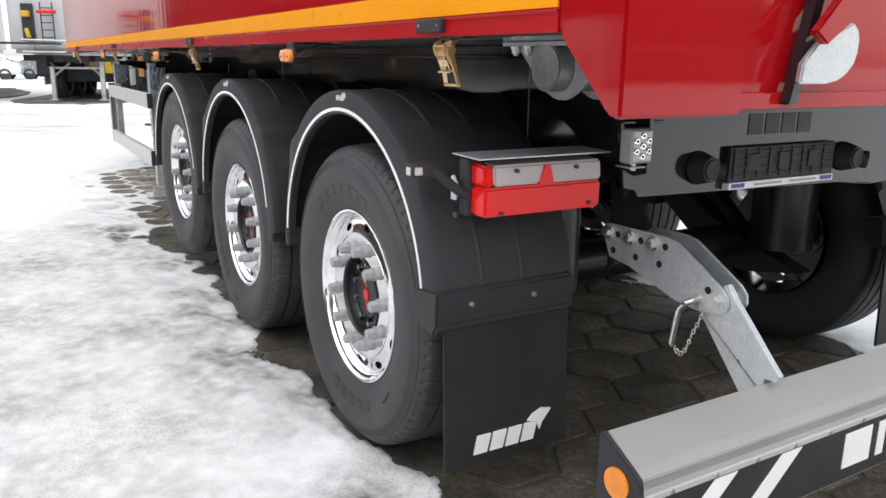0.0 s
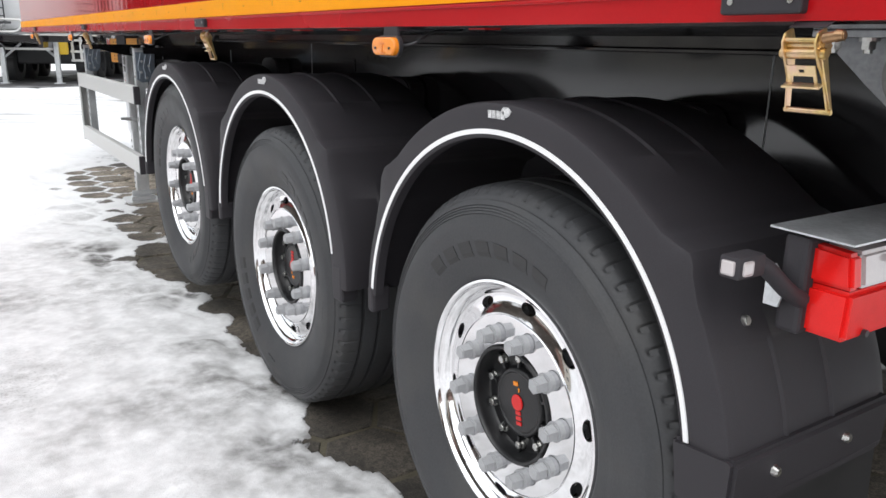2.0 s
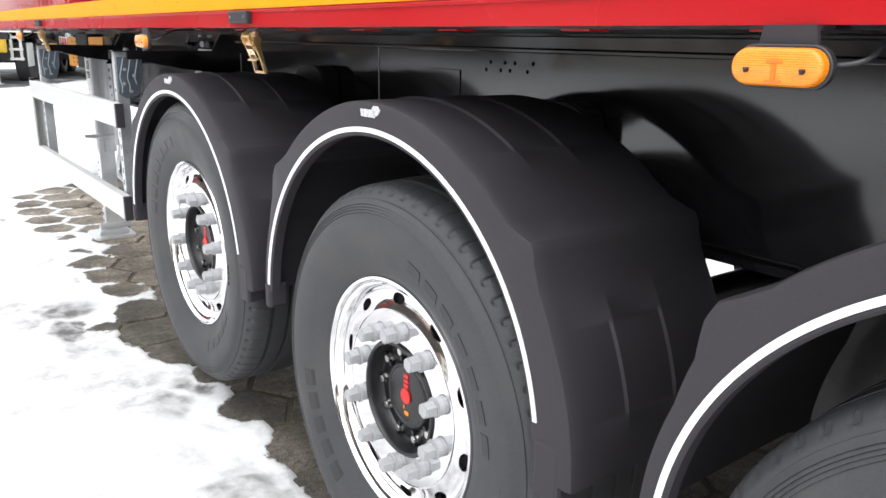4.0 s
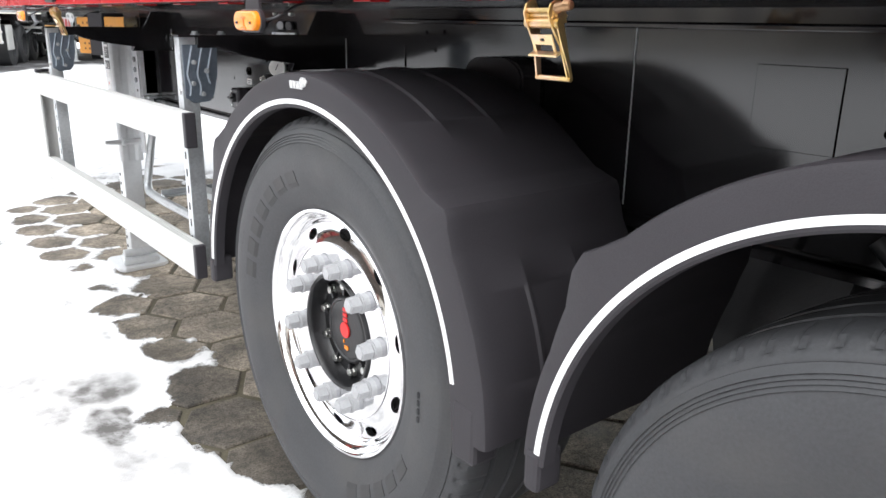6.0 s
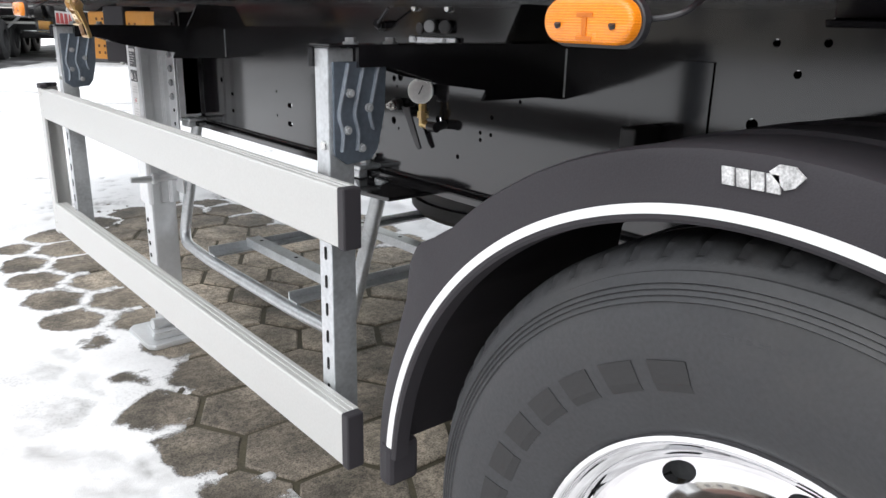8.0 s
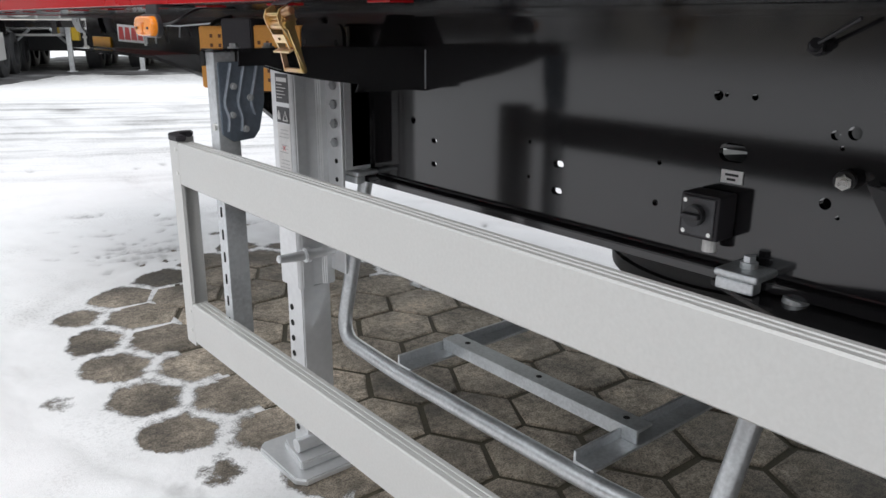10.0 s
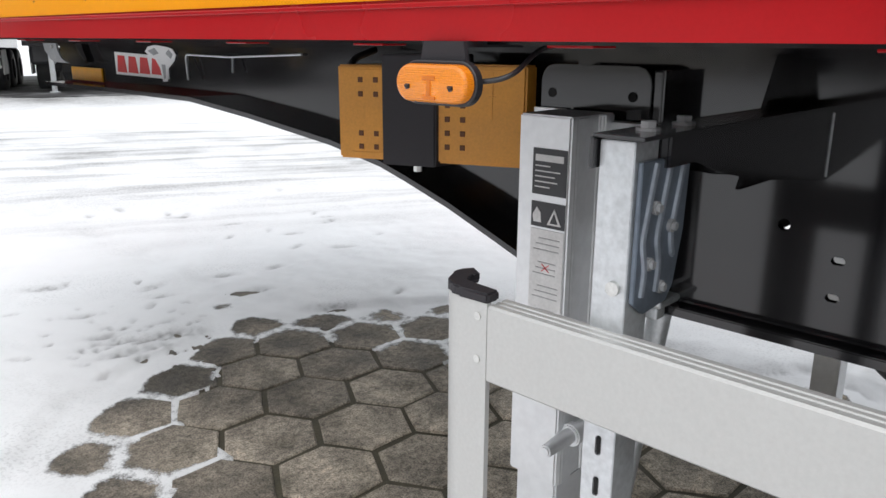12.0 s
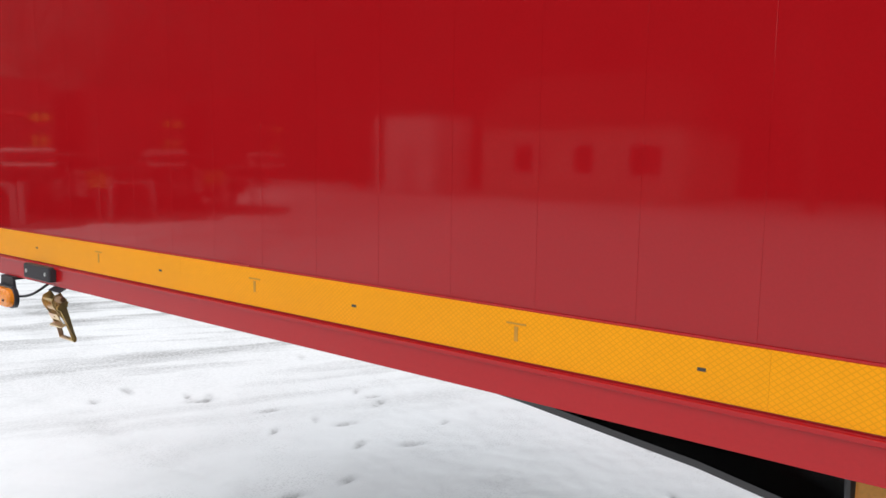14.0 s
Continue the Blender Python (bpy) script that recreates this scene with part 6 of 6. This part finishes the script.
box(bm, 0.474, 0.539, -0.7925, -0.789, 1.041, 1.122, 0.002)
part("lamp_glass", bm, CLEARLENS, led)
for xx, zz in [(0.5065, 1.0815)] + [(0.5065 + 0.0255 * math.cos(radians(30 + 60 * k)), 1.0815 + 0.0275 * math.sin(radians(30 + 60 * k))) for k in range(6)]:
    bm = B()
    cyl(bm, (xx, -0.792, zz), (xx, -0.7955, zz), 0.0105, 16, 0.0075)
    cup = part("led_cup", bm, CHROME, led)
    bm = B()
    cyl(bm, (xx, -0.795, zz), (xx, -0.7962, zz), 0.0042, 12)
    part("led_chip", bm, LABEL, cup)
bm = B()
box(bm, 0.485, 0.540, -0.775, -0.715, 1.020, 1.025, 0.002)
cyl(bm, (0.505, -0.762, 1.014), (0.505, -0.762, 1.036), 0.008, 8)
part("lamp_foot", bm, GALV, led)
bm = B()
box(bm, 0.500, 0.650, -0.722, -0.703, 1.134, 1.142, 0.002)
part("lamp_bracket", bm, BLACK, led, "black bracket bar behind the lamp")
bm = B()
prism(bm, [(-0.64, 0.70), (-0.64, 0.95), (-0.72, 0.95), (-0.80, 0.86), (-0.72, 0.80)], "x", 0.55, 0.56)
part("bumper_gusset", bm, BLACK, trailer)

bumper = empty("underrun_bumper", None, trailer, label="aluminium rear underrun bumper on galvanised folding arms")
prof = [(-1.205, 0.552), (-1.213, 0.562), (-1.298, 0.514), (-1.317, 0.499), (-1.317, 0.474), (-1.322, 0.470), (-1.322, 0.305), (-1.205, 0.305)]
bm = B()
prism(bm, prof, "x", 0.045, 2.505, 0.002)
bar = part("bumper_profile", bm, ALUDARK, bumper, "brownish-grey aluminium profile")
bm = B()
prism(bm, [(y - (0.003 if y < -1.25 else -0.003), z) for y, z in prof], "x", 0.032, 0.046, 0.002)
part("end_cap", bm, PLASTIC, bar, "black end cap")
bm = B()
cyl(bm, (0.033, -1.262, 0.470), (0.028, -1.262, 0.470), 0.034, 24)
part("round_reflector", bm, AMBER, bar, "round amber reflector")
bm = B()
box(bm, 0.048, 2.502, -1.3255, -1.3215, 0.312, 0.452, 0.001)
black = part("bumper_film", bm, LABEL, bar, "black film with white slanted bars")
bm = B()
box(bm, 0.048, 2.502, -1.328, -1.3215, 0.453, 0.468, 0.002)
part("edge_moulding", bm, ALU, bar)
for k in range(8):
    bm = B()
    cyl(bm, (0.12 + k * 0.13, -1.327, 0.461), (0.12 + k * 0.13, -1.331, 0.461), 0.005, 10)
    part("rivet", bm, STEEL, bar)
for k in range(3):
    x0 = 0.03 + k * 0.22
    bm = B()
    prism(bm, [(max(0.05, x0 - 0.15), 0.312), (max(0.06, x0 - 0.08), 0.312), (x0 + 0.07, 0.450), (max(0.05, x0), 0.450)], "y", -1.3275, -1.325)
    part("white_stripe", bm, WHITE, black)
for k in range(5):
    x0 = 0.71 + k * 0.14
    bm = B()
    prism(bm, [(x0, 0.345), (x0 + 0.03, 0.345), (x0 + 0.03, 0.437), (x0, 0.437)] if k % 2 else [(x0, 0.345), (x0 + 0.11, 0.345), (x0 + 0.11, 0.437), (x0, 0.437)], "y", -1.3275, -1.325)
    part("white_bar", bm, WHITE, black)
for x0, s in ((0.535, 1), (2.005, -1)):
    a, b = (x0, x0 + s * 0.008)
    for off in (0.0, 0.07):
        bm = B()
        prism(bm, [(-0.628, 0.822), (-0.634, 0.839), (-0.651, 0.846), (-0.875, 0.849), (-0.917, 0.842), (-1.066, 0.757), (-1.086, 0.736), (-1.090, 0.712), (-1.080, 0.695), (-1.063, 0.687), (-0.991, 0.679), (-0.91, 0.687), (-0.742, 0.741), (-0.688, 0.745), (-0.662, 0.748)], "x", min(a, b) + s * off, max(a, b) + s * off, 0.002)
        part("hinge_plate", bm, GALV, bumper, "drilled galvanised hinge plate")
    for yy, zz in ((-0.654, 0.821), (-0.740, 0.820), (-0.829, 0.821)):
        bm = B()
        cyl(bm, (a, yy, zz), (a - s * 0.006, yy, zz), 0.020, 16)
        cyl(bm, (a - s * 0.005, yy, zz), (a - s * 0.018, yy, zz), 0.014, 6, bevel=0.001)
        part("hinge_bolt", bm, STEEL, bumper)
    for yy, zz in ((-0.693, 0.820), (-0.783, 0.820), (-0.873, 0.821), (-0.678, 0.771), (-0.768, 0.770), (-0.856, 0.770), (-1.025, 0.742)):
        bm = B()
        cyl(bm, (a - s * 0.0008, yy, zz), (a + s * 0.003, yy, zz), 0.010, 12)
        part("drilled_hole", bm, HOLE, bumper)
    bm = B()
    prism(bm, [(-0.965, 0.700), (-1.02, 0.74), (-1.075, 0.768), (-1.097, 0.737), (-1.244, 0.586), (-1.236, 0.568), (-1.2042, 0.570), (-1.2042, 0.430), (-1.14, 0.44), (-1.14, 0.500)], "x", min(a + s * 0.018, a + s * 0.028), max(a + s * 0.018, a + s * 0.028), 0.002)
    arm = part("bumper_arm", bm, GALV, bumper, "galvanised bumper arm")
    bm = B()
    prism(bm, [(-1.022, 0.668), (-1.02, 0.735), (-1.0755, 0.7685), (-1.0975, 0.737), (-1.2445, 0.587), (-1.237, 0.570), (-1.2042, 0.572), (-1.2042, 0.533)], "x", min(a + s * 0.0085, a + s * 0.0185), max(a + s * 0.0085, a + s * 0.0185), 0.0015)
    part("arm_plate", bm, GALV, arm, "welded galvanised side plate")
    bm = B()
    pipe(bm, [(a + s * 0.0125, -1.019 - 0.184 * k / 24, 0.667 - 0.135 * k / 24 + 0.0012 * math.sin(k * 2.3)) for k in range(24)], 0.0046, 8)
    part("weld_bead", bm, STEEL, arm)
    bm = B()
    cyl(bm, (a - s * 0.018, -1.055, 0.716), (a + s * 0.09, -1.055, 0.716), 0.019, 6, bevel=0.001)
    cyl(bm, (a, -1.055, 0.716), (a - s * 0.004, -1.055, 0.716), 0.026, 18)
    part("pivot_bolt", bm, STEEL, bumper)
    bm = B()
    pipe(bm, bend([(a + s * 0.02, -0.996, 0.711), (a - s * 0.030, -0.996, 0.711), (a - s * 0.040, -0.972, 0.690), (a - s * 0.040, -0.957, 0.586)], 0.02), 0.0085, 12)
    cyl(bm, (a, -0.996, 0.711), (a - s * 0.006, -0.996, 0.711), 0.0125, 14)
    pin = part("locking_pin", bm, STEEL, bumper, "bright locking pin", smooth=True)
    bm = B()
    n = 16
    for k in range(n):
        u = k / (n - 1)
        p = Vector((a - s * (0.038 - 0.035 * u), -0.957 - 0.062 * u ** 0.7, 0.583 + 0.10 * u ** 2 - 0.028 * math.sin(min(1.0, u * 1.6) * math.pi)))
        ring = [p + 0.0062 * Vector((0.6 * math.cos(t) if k % 2 else 0.0, math.cos(t) * (0.3 if k % 2 else 0.8), math.sin(t))) for t in (math.tau * j / 8 for j in range(9))]
        pipe(bm, ring, 0.0018, 5)
    part("chain", bm, STEEL, pin)


# ---- parked trailers and car far off ----
def far_trailer(x, y, yaw, lift, body):
    t = empty("parked_trailer", pose(x, y, 0, 0, 0, yaw), label="dark red tipper trailer on cleared asphalt, unseen, added to darken reflections" if body.name.startswith("dark") else "pale grey tipper trailer parked on cleared asphalt", category="trailer", group="parked trailers")
    bm = B()
    prism(bm, [(-1.75, 1.35), (1.25, 1.35), (1.25, 3.3), (-1.75, 3.3)], "y", 0.9, 10.0, 0.12)
    part("tipper_body", bm, body, t)
    bm = B()
    for xx in (-1.1, -0.55, 0.0, 0.55, 1.1):
        box(bm, xx - 0.03, xx + 0.03, 0.86, 0.92, 1.35, 3.3, 0.01)
    part("body_rib", bm, body, t)
    bm = B()
    box(bm, -0.62, -0.5, 0.0, 10, 1.0, 1.32, 0.01)
    box(bm, 0.5, 0.62, 0.0, 10, 1.0, 1.32, 0.01)
    box(bm, -1.2, 1.2, 0.3, 0.5, 1.15, 1.32, 0.01)
    part("chassis", bm, BLACK, t)
    bm = B()
    box(bm, -1.9, -0.3, 0.2, 0.75, 1.60, 1.66, 0.01)
    part("walkway", bm, LABEL, t, "black front walkway")
    bm = B()
    for s in (-1, 1):
        cyl(bm, (-0.6 + s * 0.16, 0.7, 1.66), (-0.6 + s * 0.16, 0.7, 2.75), 0.018, 8)
    for k in range(5):
        cyl(bm, (-0.76, 0.7, 1.8 + k * 0.2), (-0.44, 0.7, 1.8 + k * 0.2), 0.014, 8)
    part("ladder", bm, LABEL, t, "black access ladder")
    bm = B()
    cyl(bm, (-0.85, 0.68, 2.5), (-0.35, 0.68, 2.5), 0.05, 10)
    part("ladder_step", bm, REDFILM, t)
    bm = B()
    box(bm, -1.32, -1.00, 0.80, 0.88, 1.7, 2.72, 0.02)
    part("valve_panel", bm, LABEL, t, "black valve panel")
    bm = B()
    box(bm, -1.28, -1.06, 0.6, 0.82, 2.35, 2.52, 0.03)
    part("hydraulic_valve", bm, YELLOW, t, "yellow hydraulic valve")
    bm = B()
    pipe(bm, bend([(-1.20, 0.78, 2.02), (-1.16, 0.72, 1.92), (-1.12, 0.70, 1.78)], 0.05), 0.065, 8)
    part("hydraulic_hose", bm, YELLOW, t, "yellow hydraulic fittings")
    for s in (-0.68, 0.68):
        bm = B()
        box(bm, s - 0.06, s + 0.06, 0.9, 1.02, 0.06, 1.2, 0.01)
        box(bm, s - 0.12, s + 0.12, 0.85, 1.07, 0.0, 0.07, 0.01)
        pipe(bm, [(s * 0.93, 1.0, 0.75), (s * 0.35, 1.1, 1.1)], 0.035, 8)
        part("landing_leg", bm, GALV, t)
    for k in range(3):
        for s in (-1, 1):
            bm = B()
            half = [(0.0, 0.28), (0.0, 0.45), (0.04, 0.52), (0.19, 0.525), (0.34, 0.52), (0.38, 0.45), (0.38, 0.28)]
            revolve(bm, half, 28, True)
            revolve(bm, [(0.05, 0.28), (0.12, 0.2), (0.12, 0.02)], 20)
            w = part("wheel", bm, RUBBER, t, smooth=True)
            w.matrix_local = pose(s * 0.99 - 0.19, 2.75 + k * 1.31, 0.53)
    bm = B()
    box(bm, 0.74, 0.92, 1.0, 1.25, 0.82, 1.24, 0.02)
    part("tool_box", bm, YELLOW, t, "yellow box under the frame")
    bm = B()
    box(bm, -1.25, -1.21, 1.9, 2.5, 0.45, 1.05, 0.01)
    part("side_guard", bm, ALU, t)
    bm = B()
    box(bm, 1.21, 1.25, 1.9, 2.5, 0.45, 1.05, 0.01)
    part("side_guard", bm, ALU, t)
    bm = B()
    box(bm, -0.78, 0.78, 2.4, 6.4, 0.52, 1.05, 0.05)
    part("axle_unit", bm, RUBBER, t, "black axles and air tanks under the frame")
    bm = B()
    box(bm, -1.15, -0.66, 1.0, 1.9, 0.7, 1.25, 0.08)
    part("tank", bm, LABEL, t)
    bm = B()
    box(bm, -0.6, 0.6, 0.93, 0.97, 0.93, 0.99, 0.005)
    box(bm, -1.15, -0.2, 0.72, 0.78, 1.2, 1.27, 0.005)
    box(bm, 0.1, 1.2, 0.40, 0.46, 1.27, 1.33, 0.005)
    part("cross_bar", bm, ALU, t, "pale perforated cross bars")
    bm = B()
    pipe(bm, bend([(-1.2, 0.3, 1.40), (-0.05, 0.3, 1.40), (0.05, 0.3, 1.52), (0.08, 0.3, 1.70), (-1.2, 0.3, 1.72)], 0.09, 6), 0.032, 10)
    part("tube_frame", bm, ALU, t, "bright rounded tube frame")
    for x0 in (1.0, 1.22):
        bm = B()
        box(bm, x0 - 0.03, x0 + 0.03, 1.3, 1.36, 0.62, 1.28, 0.005)
        part("guard_post", bm, ALU, t)
    for zz in (0.66, 0.9, 1.2):
        bm = B()
        box(bm, 0.95, 1.28, 1.27, 1.3, zz - 0.03, zz + 0.03, 0.005)
        part("guard_step", bm, ALU, t)
    # bare asphalt where the snow did not reach
    bm = B()
    ring = []
    for k in range(60):
        a = math.tau * k / 60
        rr = 1 + 0.16 * noise.noise(Vector((math.cos(a) * 2.2 + x, math.sin(a) * 2.2, y))) + 0.06 * noise.noise(Vector((math.cos(a) * 9, math.sin(a) * 9, y)))
        c, s = math.cos(a), math.sin(a)
        ring.append((2.0 * rr * math.copysign(abs(c) ** 0.6, c), 5.0 + 5.6 * rr * math.copysign(abs(s) ** 0.6, s)))
    prism(bm, ring, "z", 0.0, 0.042 + lift)
    patch = part("cleared_asphalt", bm, ASPHALT)
    patch.matrix_local = pose(x, y, 0, 0, 0, yaw)
    tagged(patch, "dark wet asphalt clear of snow", "asphalt", kind="structure")


ASPHALT = material("wet_asphalt", (0.055, 0.054, 0.055), 0.7, vary=0.3, scale=1.5, fine=25, bump=0.3, dirt=(0.45, 0.45, 0.46), dirt_amount=0.6)
PALE = material("pale_tarpaulin", (0.62, 0.64, 0.63), 0.5, vary=0.08, scale=1.2, fine=20)
far_trailer(1.12, 21.9, -22, 0.0, TARP)
far_trailer(3.95, 24.6, -25, 0.005, PALE)
far_trailer(6.8, 23.5, -25, 0.010, PALE)
far_trailer(9.8, 22.6, -25, 0.015, TARP)
far_trailer(-2.6, 22.6, -8, 0.020, PALE)
# row carried on out of view with dark bodies, to darken mirrored brightness
DUSK = material("dark_red_tipper_paint", (0.16, 0.02, 0.02), 0.35, vary=0.1, scale=1.2, fine=20)
far_trailer(-6.1, 22.9, -8, 0.025, DUSK)
far_trailer(-9.6, 23.2, -8, 0.030, DUSK)
far_trailer(-13.2, 23.6, -6, 0.035, DUSK)


def car(x, y, yaw, paint, label):
    c = empty("parked_car", pose(x, y, 0, 0, 0, yaw), label=label, category="car")
    bm = B()
    prism(bm, [(-2.0, 0.3), (-2.05, 0.7), (-1.95, 0.95), (-1.3, 1.0), (-0.9, 1.42), (0.9, 1.46), (1.55, 1.0), (2.0, 0.85), (2.05, 0.4), (1.9, 0.28)], "x", -0.83, 0.83, 0.06)
    part("body", bm, paint, c, smooth=True)
    bm = B()
    prism(bm, [(-1.15, 1.02), (-0.82, 1.36), (0.82, 1.4), (1.35, 1.02)], "x", -0.835, 0.835, 0.01)
    part("side_glass", bm, GLASS, c)
    for yy in (-1.25, 1.3):
        for s in (-0.84, 0.64):
            bm = B()
            revolve(bm, [(0.0, 0.2), (0.0, 0.3), (0.2, 0.3), (0.2, 0.2)], 20, True)
            revolve(bm, [(0.02, 0.2), (0.03, 0.02)], 20)
            w = part("wheel", bm, RUBBER, c)
            w.matrix_local = pose(s, yy, 0.3)


car(-0.9, 46.5, 80, CARWHITE, "small white car parked in the snow")
car(2.8, 47.0, 80, material("silver_car_paint", (0.35, 0.36, 0.37), 0.25, metal=0.5), "silver car parked in the snow")


# ---- houses and bare trees across the yard, mirrored in the paint ----
def house(x, y, w, d, h, yaw, skin=None, words="rendered yard building with a pitched roof"):
    o = empty("house", pose(x, y, 0, 0, 0, yaw), label=words, category="building")
    bm = B()
    box(bm, -d / 2, d / 2, -w / 2, w / 2, 0, h)
    part("wall", bm, skin or HOUSE, o)
    bm = B()
    prism(bm, [(-d / 2 - 0.4, h), (d / 2 + 0.4, h), (0, h + d * 0.35)], "y", -w / 2 - 0.4, w / 2 + 0.4)
    part("roof", bm, ROOF, o)
    k = 0
    yy = -w / 2 + 1.4
    while yy < w / 2 - 1:
        for zz in (1.0, 3.8):
            if zz + 1.5 < h:
                bm = B()
                box(bm, d / 2 - 0.05, d / 2 + 0.04, yy - 0.6, yy + 0.6, zz, zz + 1.4, 0.02)
                win = part("window", bm, CARWHITE, o)
                bm = B()
                box(bm, d / 2 + 0.03, d / 2 + 0.05, yy - 0.5, yy + 0.5, zz + 0.1, zz + 1.3)
                part("pane", bm, GLASS, win)
        yy += 2.6


house(-30, 21, 9, 7, 3.0, 0)
house(-31, 3, 12, 8, 3.4, 4)
house(-31, -16, 16, 9, 4.6, 6)
house(-30, 54, 10, 7, 3.3, 0)
# unseen dark hall added behind, so the red rear face mirrors less brightness
house(6, -46, 90, 14, 5.0, 90, material("dark_brick", (0.17, 0.11, 0.09), 0.85, vary=0.25, scale=1, fine=20), "long dark brick hall, unseen, added to darken the rear's reflections")


def container(x, y, w, h):
    """A white steel site container with a corrugated side and a door."""
    o = empty("site_container", pose(x, y, 0), label="white corrugated steel site container in the yard", category="container")
    bm = B()
    n = int(w / 0.14)
    side = [(1.2 + (0.0 if k % 4 in (0, 1) else 0.035), -w / 2 + w * k / n) for k in range(n + 1)]
    prism(bm, [(-1.2, -w / 2)] + side + [(-1.2, w / 2)], "z", 0.15, h)
    part("body", bm, CARWHITE, o)
    bm = B()
    box(bm, -1.22, 1.26, -w / 2 - 0.03, w / 2 + 0.03, h, h + 0.12, 0.02)
    part("roof_frame", bm, TARP, o)
    bm = B()
    box(bm, -1.22, 1.26, -w / 2 - 0.03, w / 2 + 0.03, 0.0, 0.16, 0.02)
    part("base_frame", bm, TARP, o)
    bm = B()
    box(bm, 1.23, 1.28, -0.45, 0.45, 0.2, 2.15, 0.01)
    part("door", bm, TARP, o)


container(-27.5, 29.6, 3.4, 3.5)
container(-27.0, 47.5, 6.0, 2.9)


def bare_tree(x, y, h, seed):
    rng = random.Random(seed)
    t = empty("bare_tree", pose(x, y, 0), label="tall leafless winter tree", category="tree", group="trees across the yard")
    bm = B()
    limbs = []

    def limb(p, d, length, r, depth):
        pts = [p]
        for k in range(4):
            d = (d + Vector((rng.uniform(-0.2, 0.2), rng.uniform(-0.2, 0.2), rng.uniform(-0.02, 0.15)))).normalized()
            pts.append(pts[-1] + d * length / 4)
        (limbs if depth else trunks).append((pts, r))
        if depth < 3:
            for k in range(4 if depth else 7):
                q = pts[rng.randint(1 if depth else 2, 4)]
                a = rng.uniform(0, math.tau)
                limb(q, Vector((math.cos(a), math.sin(a), rng.uniform(0.3, 1.1))).normalized(), length * 0.55, r * 0.55, depth + 1)
    trunks = []
    limb(Vector((0, 0, -0.1)), Vector((0, 0, 1)), h * 0.62, h * 0.018, 0)
    for pts, r in trunks:
        pipe(bm, pts, r, 8)
    part("trunk", bm, BARK, t)
    bm = B()
    for pts, r in limbs:
        pipe(bm, pts, max(0.02, r), 4)
    part("crown", bm, TWIG, t)


rows_of_trees = [(-27, -8), (-26, 12), (-28, 34), (-26, 41), (-29, -26)] + [(-32.5 + 1.5 * (k % 3), -30 + 6.0 * k) for k in range(18)]
for k, (x, y) in enumerate(rows_of_trees):
    bare_tree(x, y, 13 + (k * 37 % 6), k)

# ---- wooded rise far across the yard ----
# solid belt added out of view to darken the sky mirrored in the red wall
bm = B()
top, foot, base = [], [], []
for k in range(221):
    y = -45 + 1.0 * k
    x = -35 + 0.04 * max(0.0, y - 48) + 1.6 * noise.noise(Vector((y * 0.15, 3.0, 0.0)))
    h = (17 + 6 * max(0.0, min(1.0, (y - 30) / 30))) + 3.2 * noise.noise(Vector((y * 0.09, 0.0, 5.0))) + 2.2 * noise.noise(Vector((y * 0.5, 0.0, 1.0))) + 1.3 * noise.noise(Vector((y * 1.9, 0.0, 2.0)))
    h *= min(1.0, (k + 3) / 20)
    base.append(bm.verts.new((x, y, -0.2)))
    foot.append(bm.verts.new((x - 1.0, y, h * 0.55)))
    top.append(bm.verts.new((x - 4.0, y, h)))
for a, b in ((base, foot), (foot, top)):
    for k in range(220):
        bm.faces.new((a[k], a[k + 1], b[k + 1], b[k]))
wood = part("distant_woodland", bm, material("winter_wood", (0.085, 0.072, 0.062), 0.95, vary=0.6, scale=0.35, fine=2.2, bump=0.6), smooth=True)
tagged(wood, "brown leafless woodland far across the yard", "woodland", kind="structure")

# ---- hexagonal slabs ----
paving = empty("slab_paving", label="worn hexagonal concrete paving slabs with snow in the joints", category="paving", kind="structure")
spots = []
for i in range(-30, 31):
    for j in range(-40, 41):
        x, y = HEX0[0] + PITCH * math.cos(radians(30)) * i, HEX0[1] + PITCH * (0.5 * i + j)
        if -0.85 < x < 3.2 and -2.7 < y < 8.3 and bareness(x, y) > -0.35:
            spots.append((x, y))
spots.sort(key=lambda p: p[0] + 0.15 * abs(p[1] - 3))
rng = random.Random(11)
kinds = []
for k, (x, y) in enumerate(spots[:300]):
    if k < 8:
        bm = B()
        hex_slab(bm, rng)
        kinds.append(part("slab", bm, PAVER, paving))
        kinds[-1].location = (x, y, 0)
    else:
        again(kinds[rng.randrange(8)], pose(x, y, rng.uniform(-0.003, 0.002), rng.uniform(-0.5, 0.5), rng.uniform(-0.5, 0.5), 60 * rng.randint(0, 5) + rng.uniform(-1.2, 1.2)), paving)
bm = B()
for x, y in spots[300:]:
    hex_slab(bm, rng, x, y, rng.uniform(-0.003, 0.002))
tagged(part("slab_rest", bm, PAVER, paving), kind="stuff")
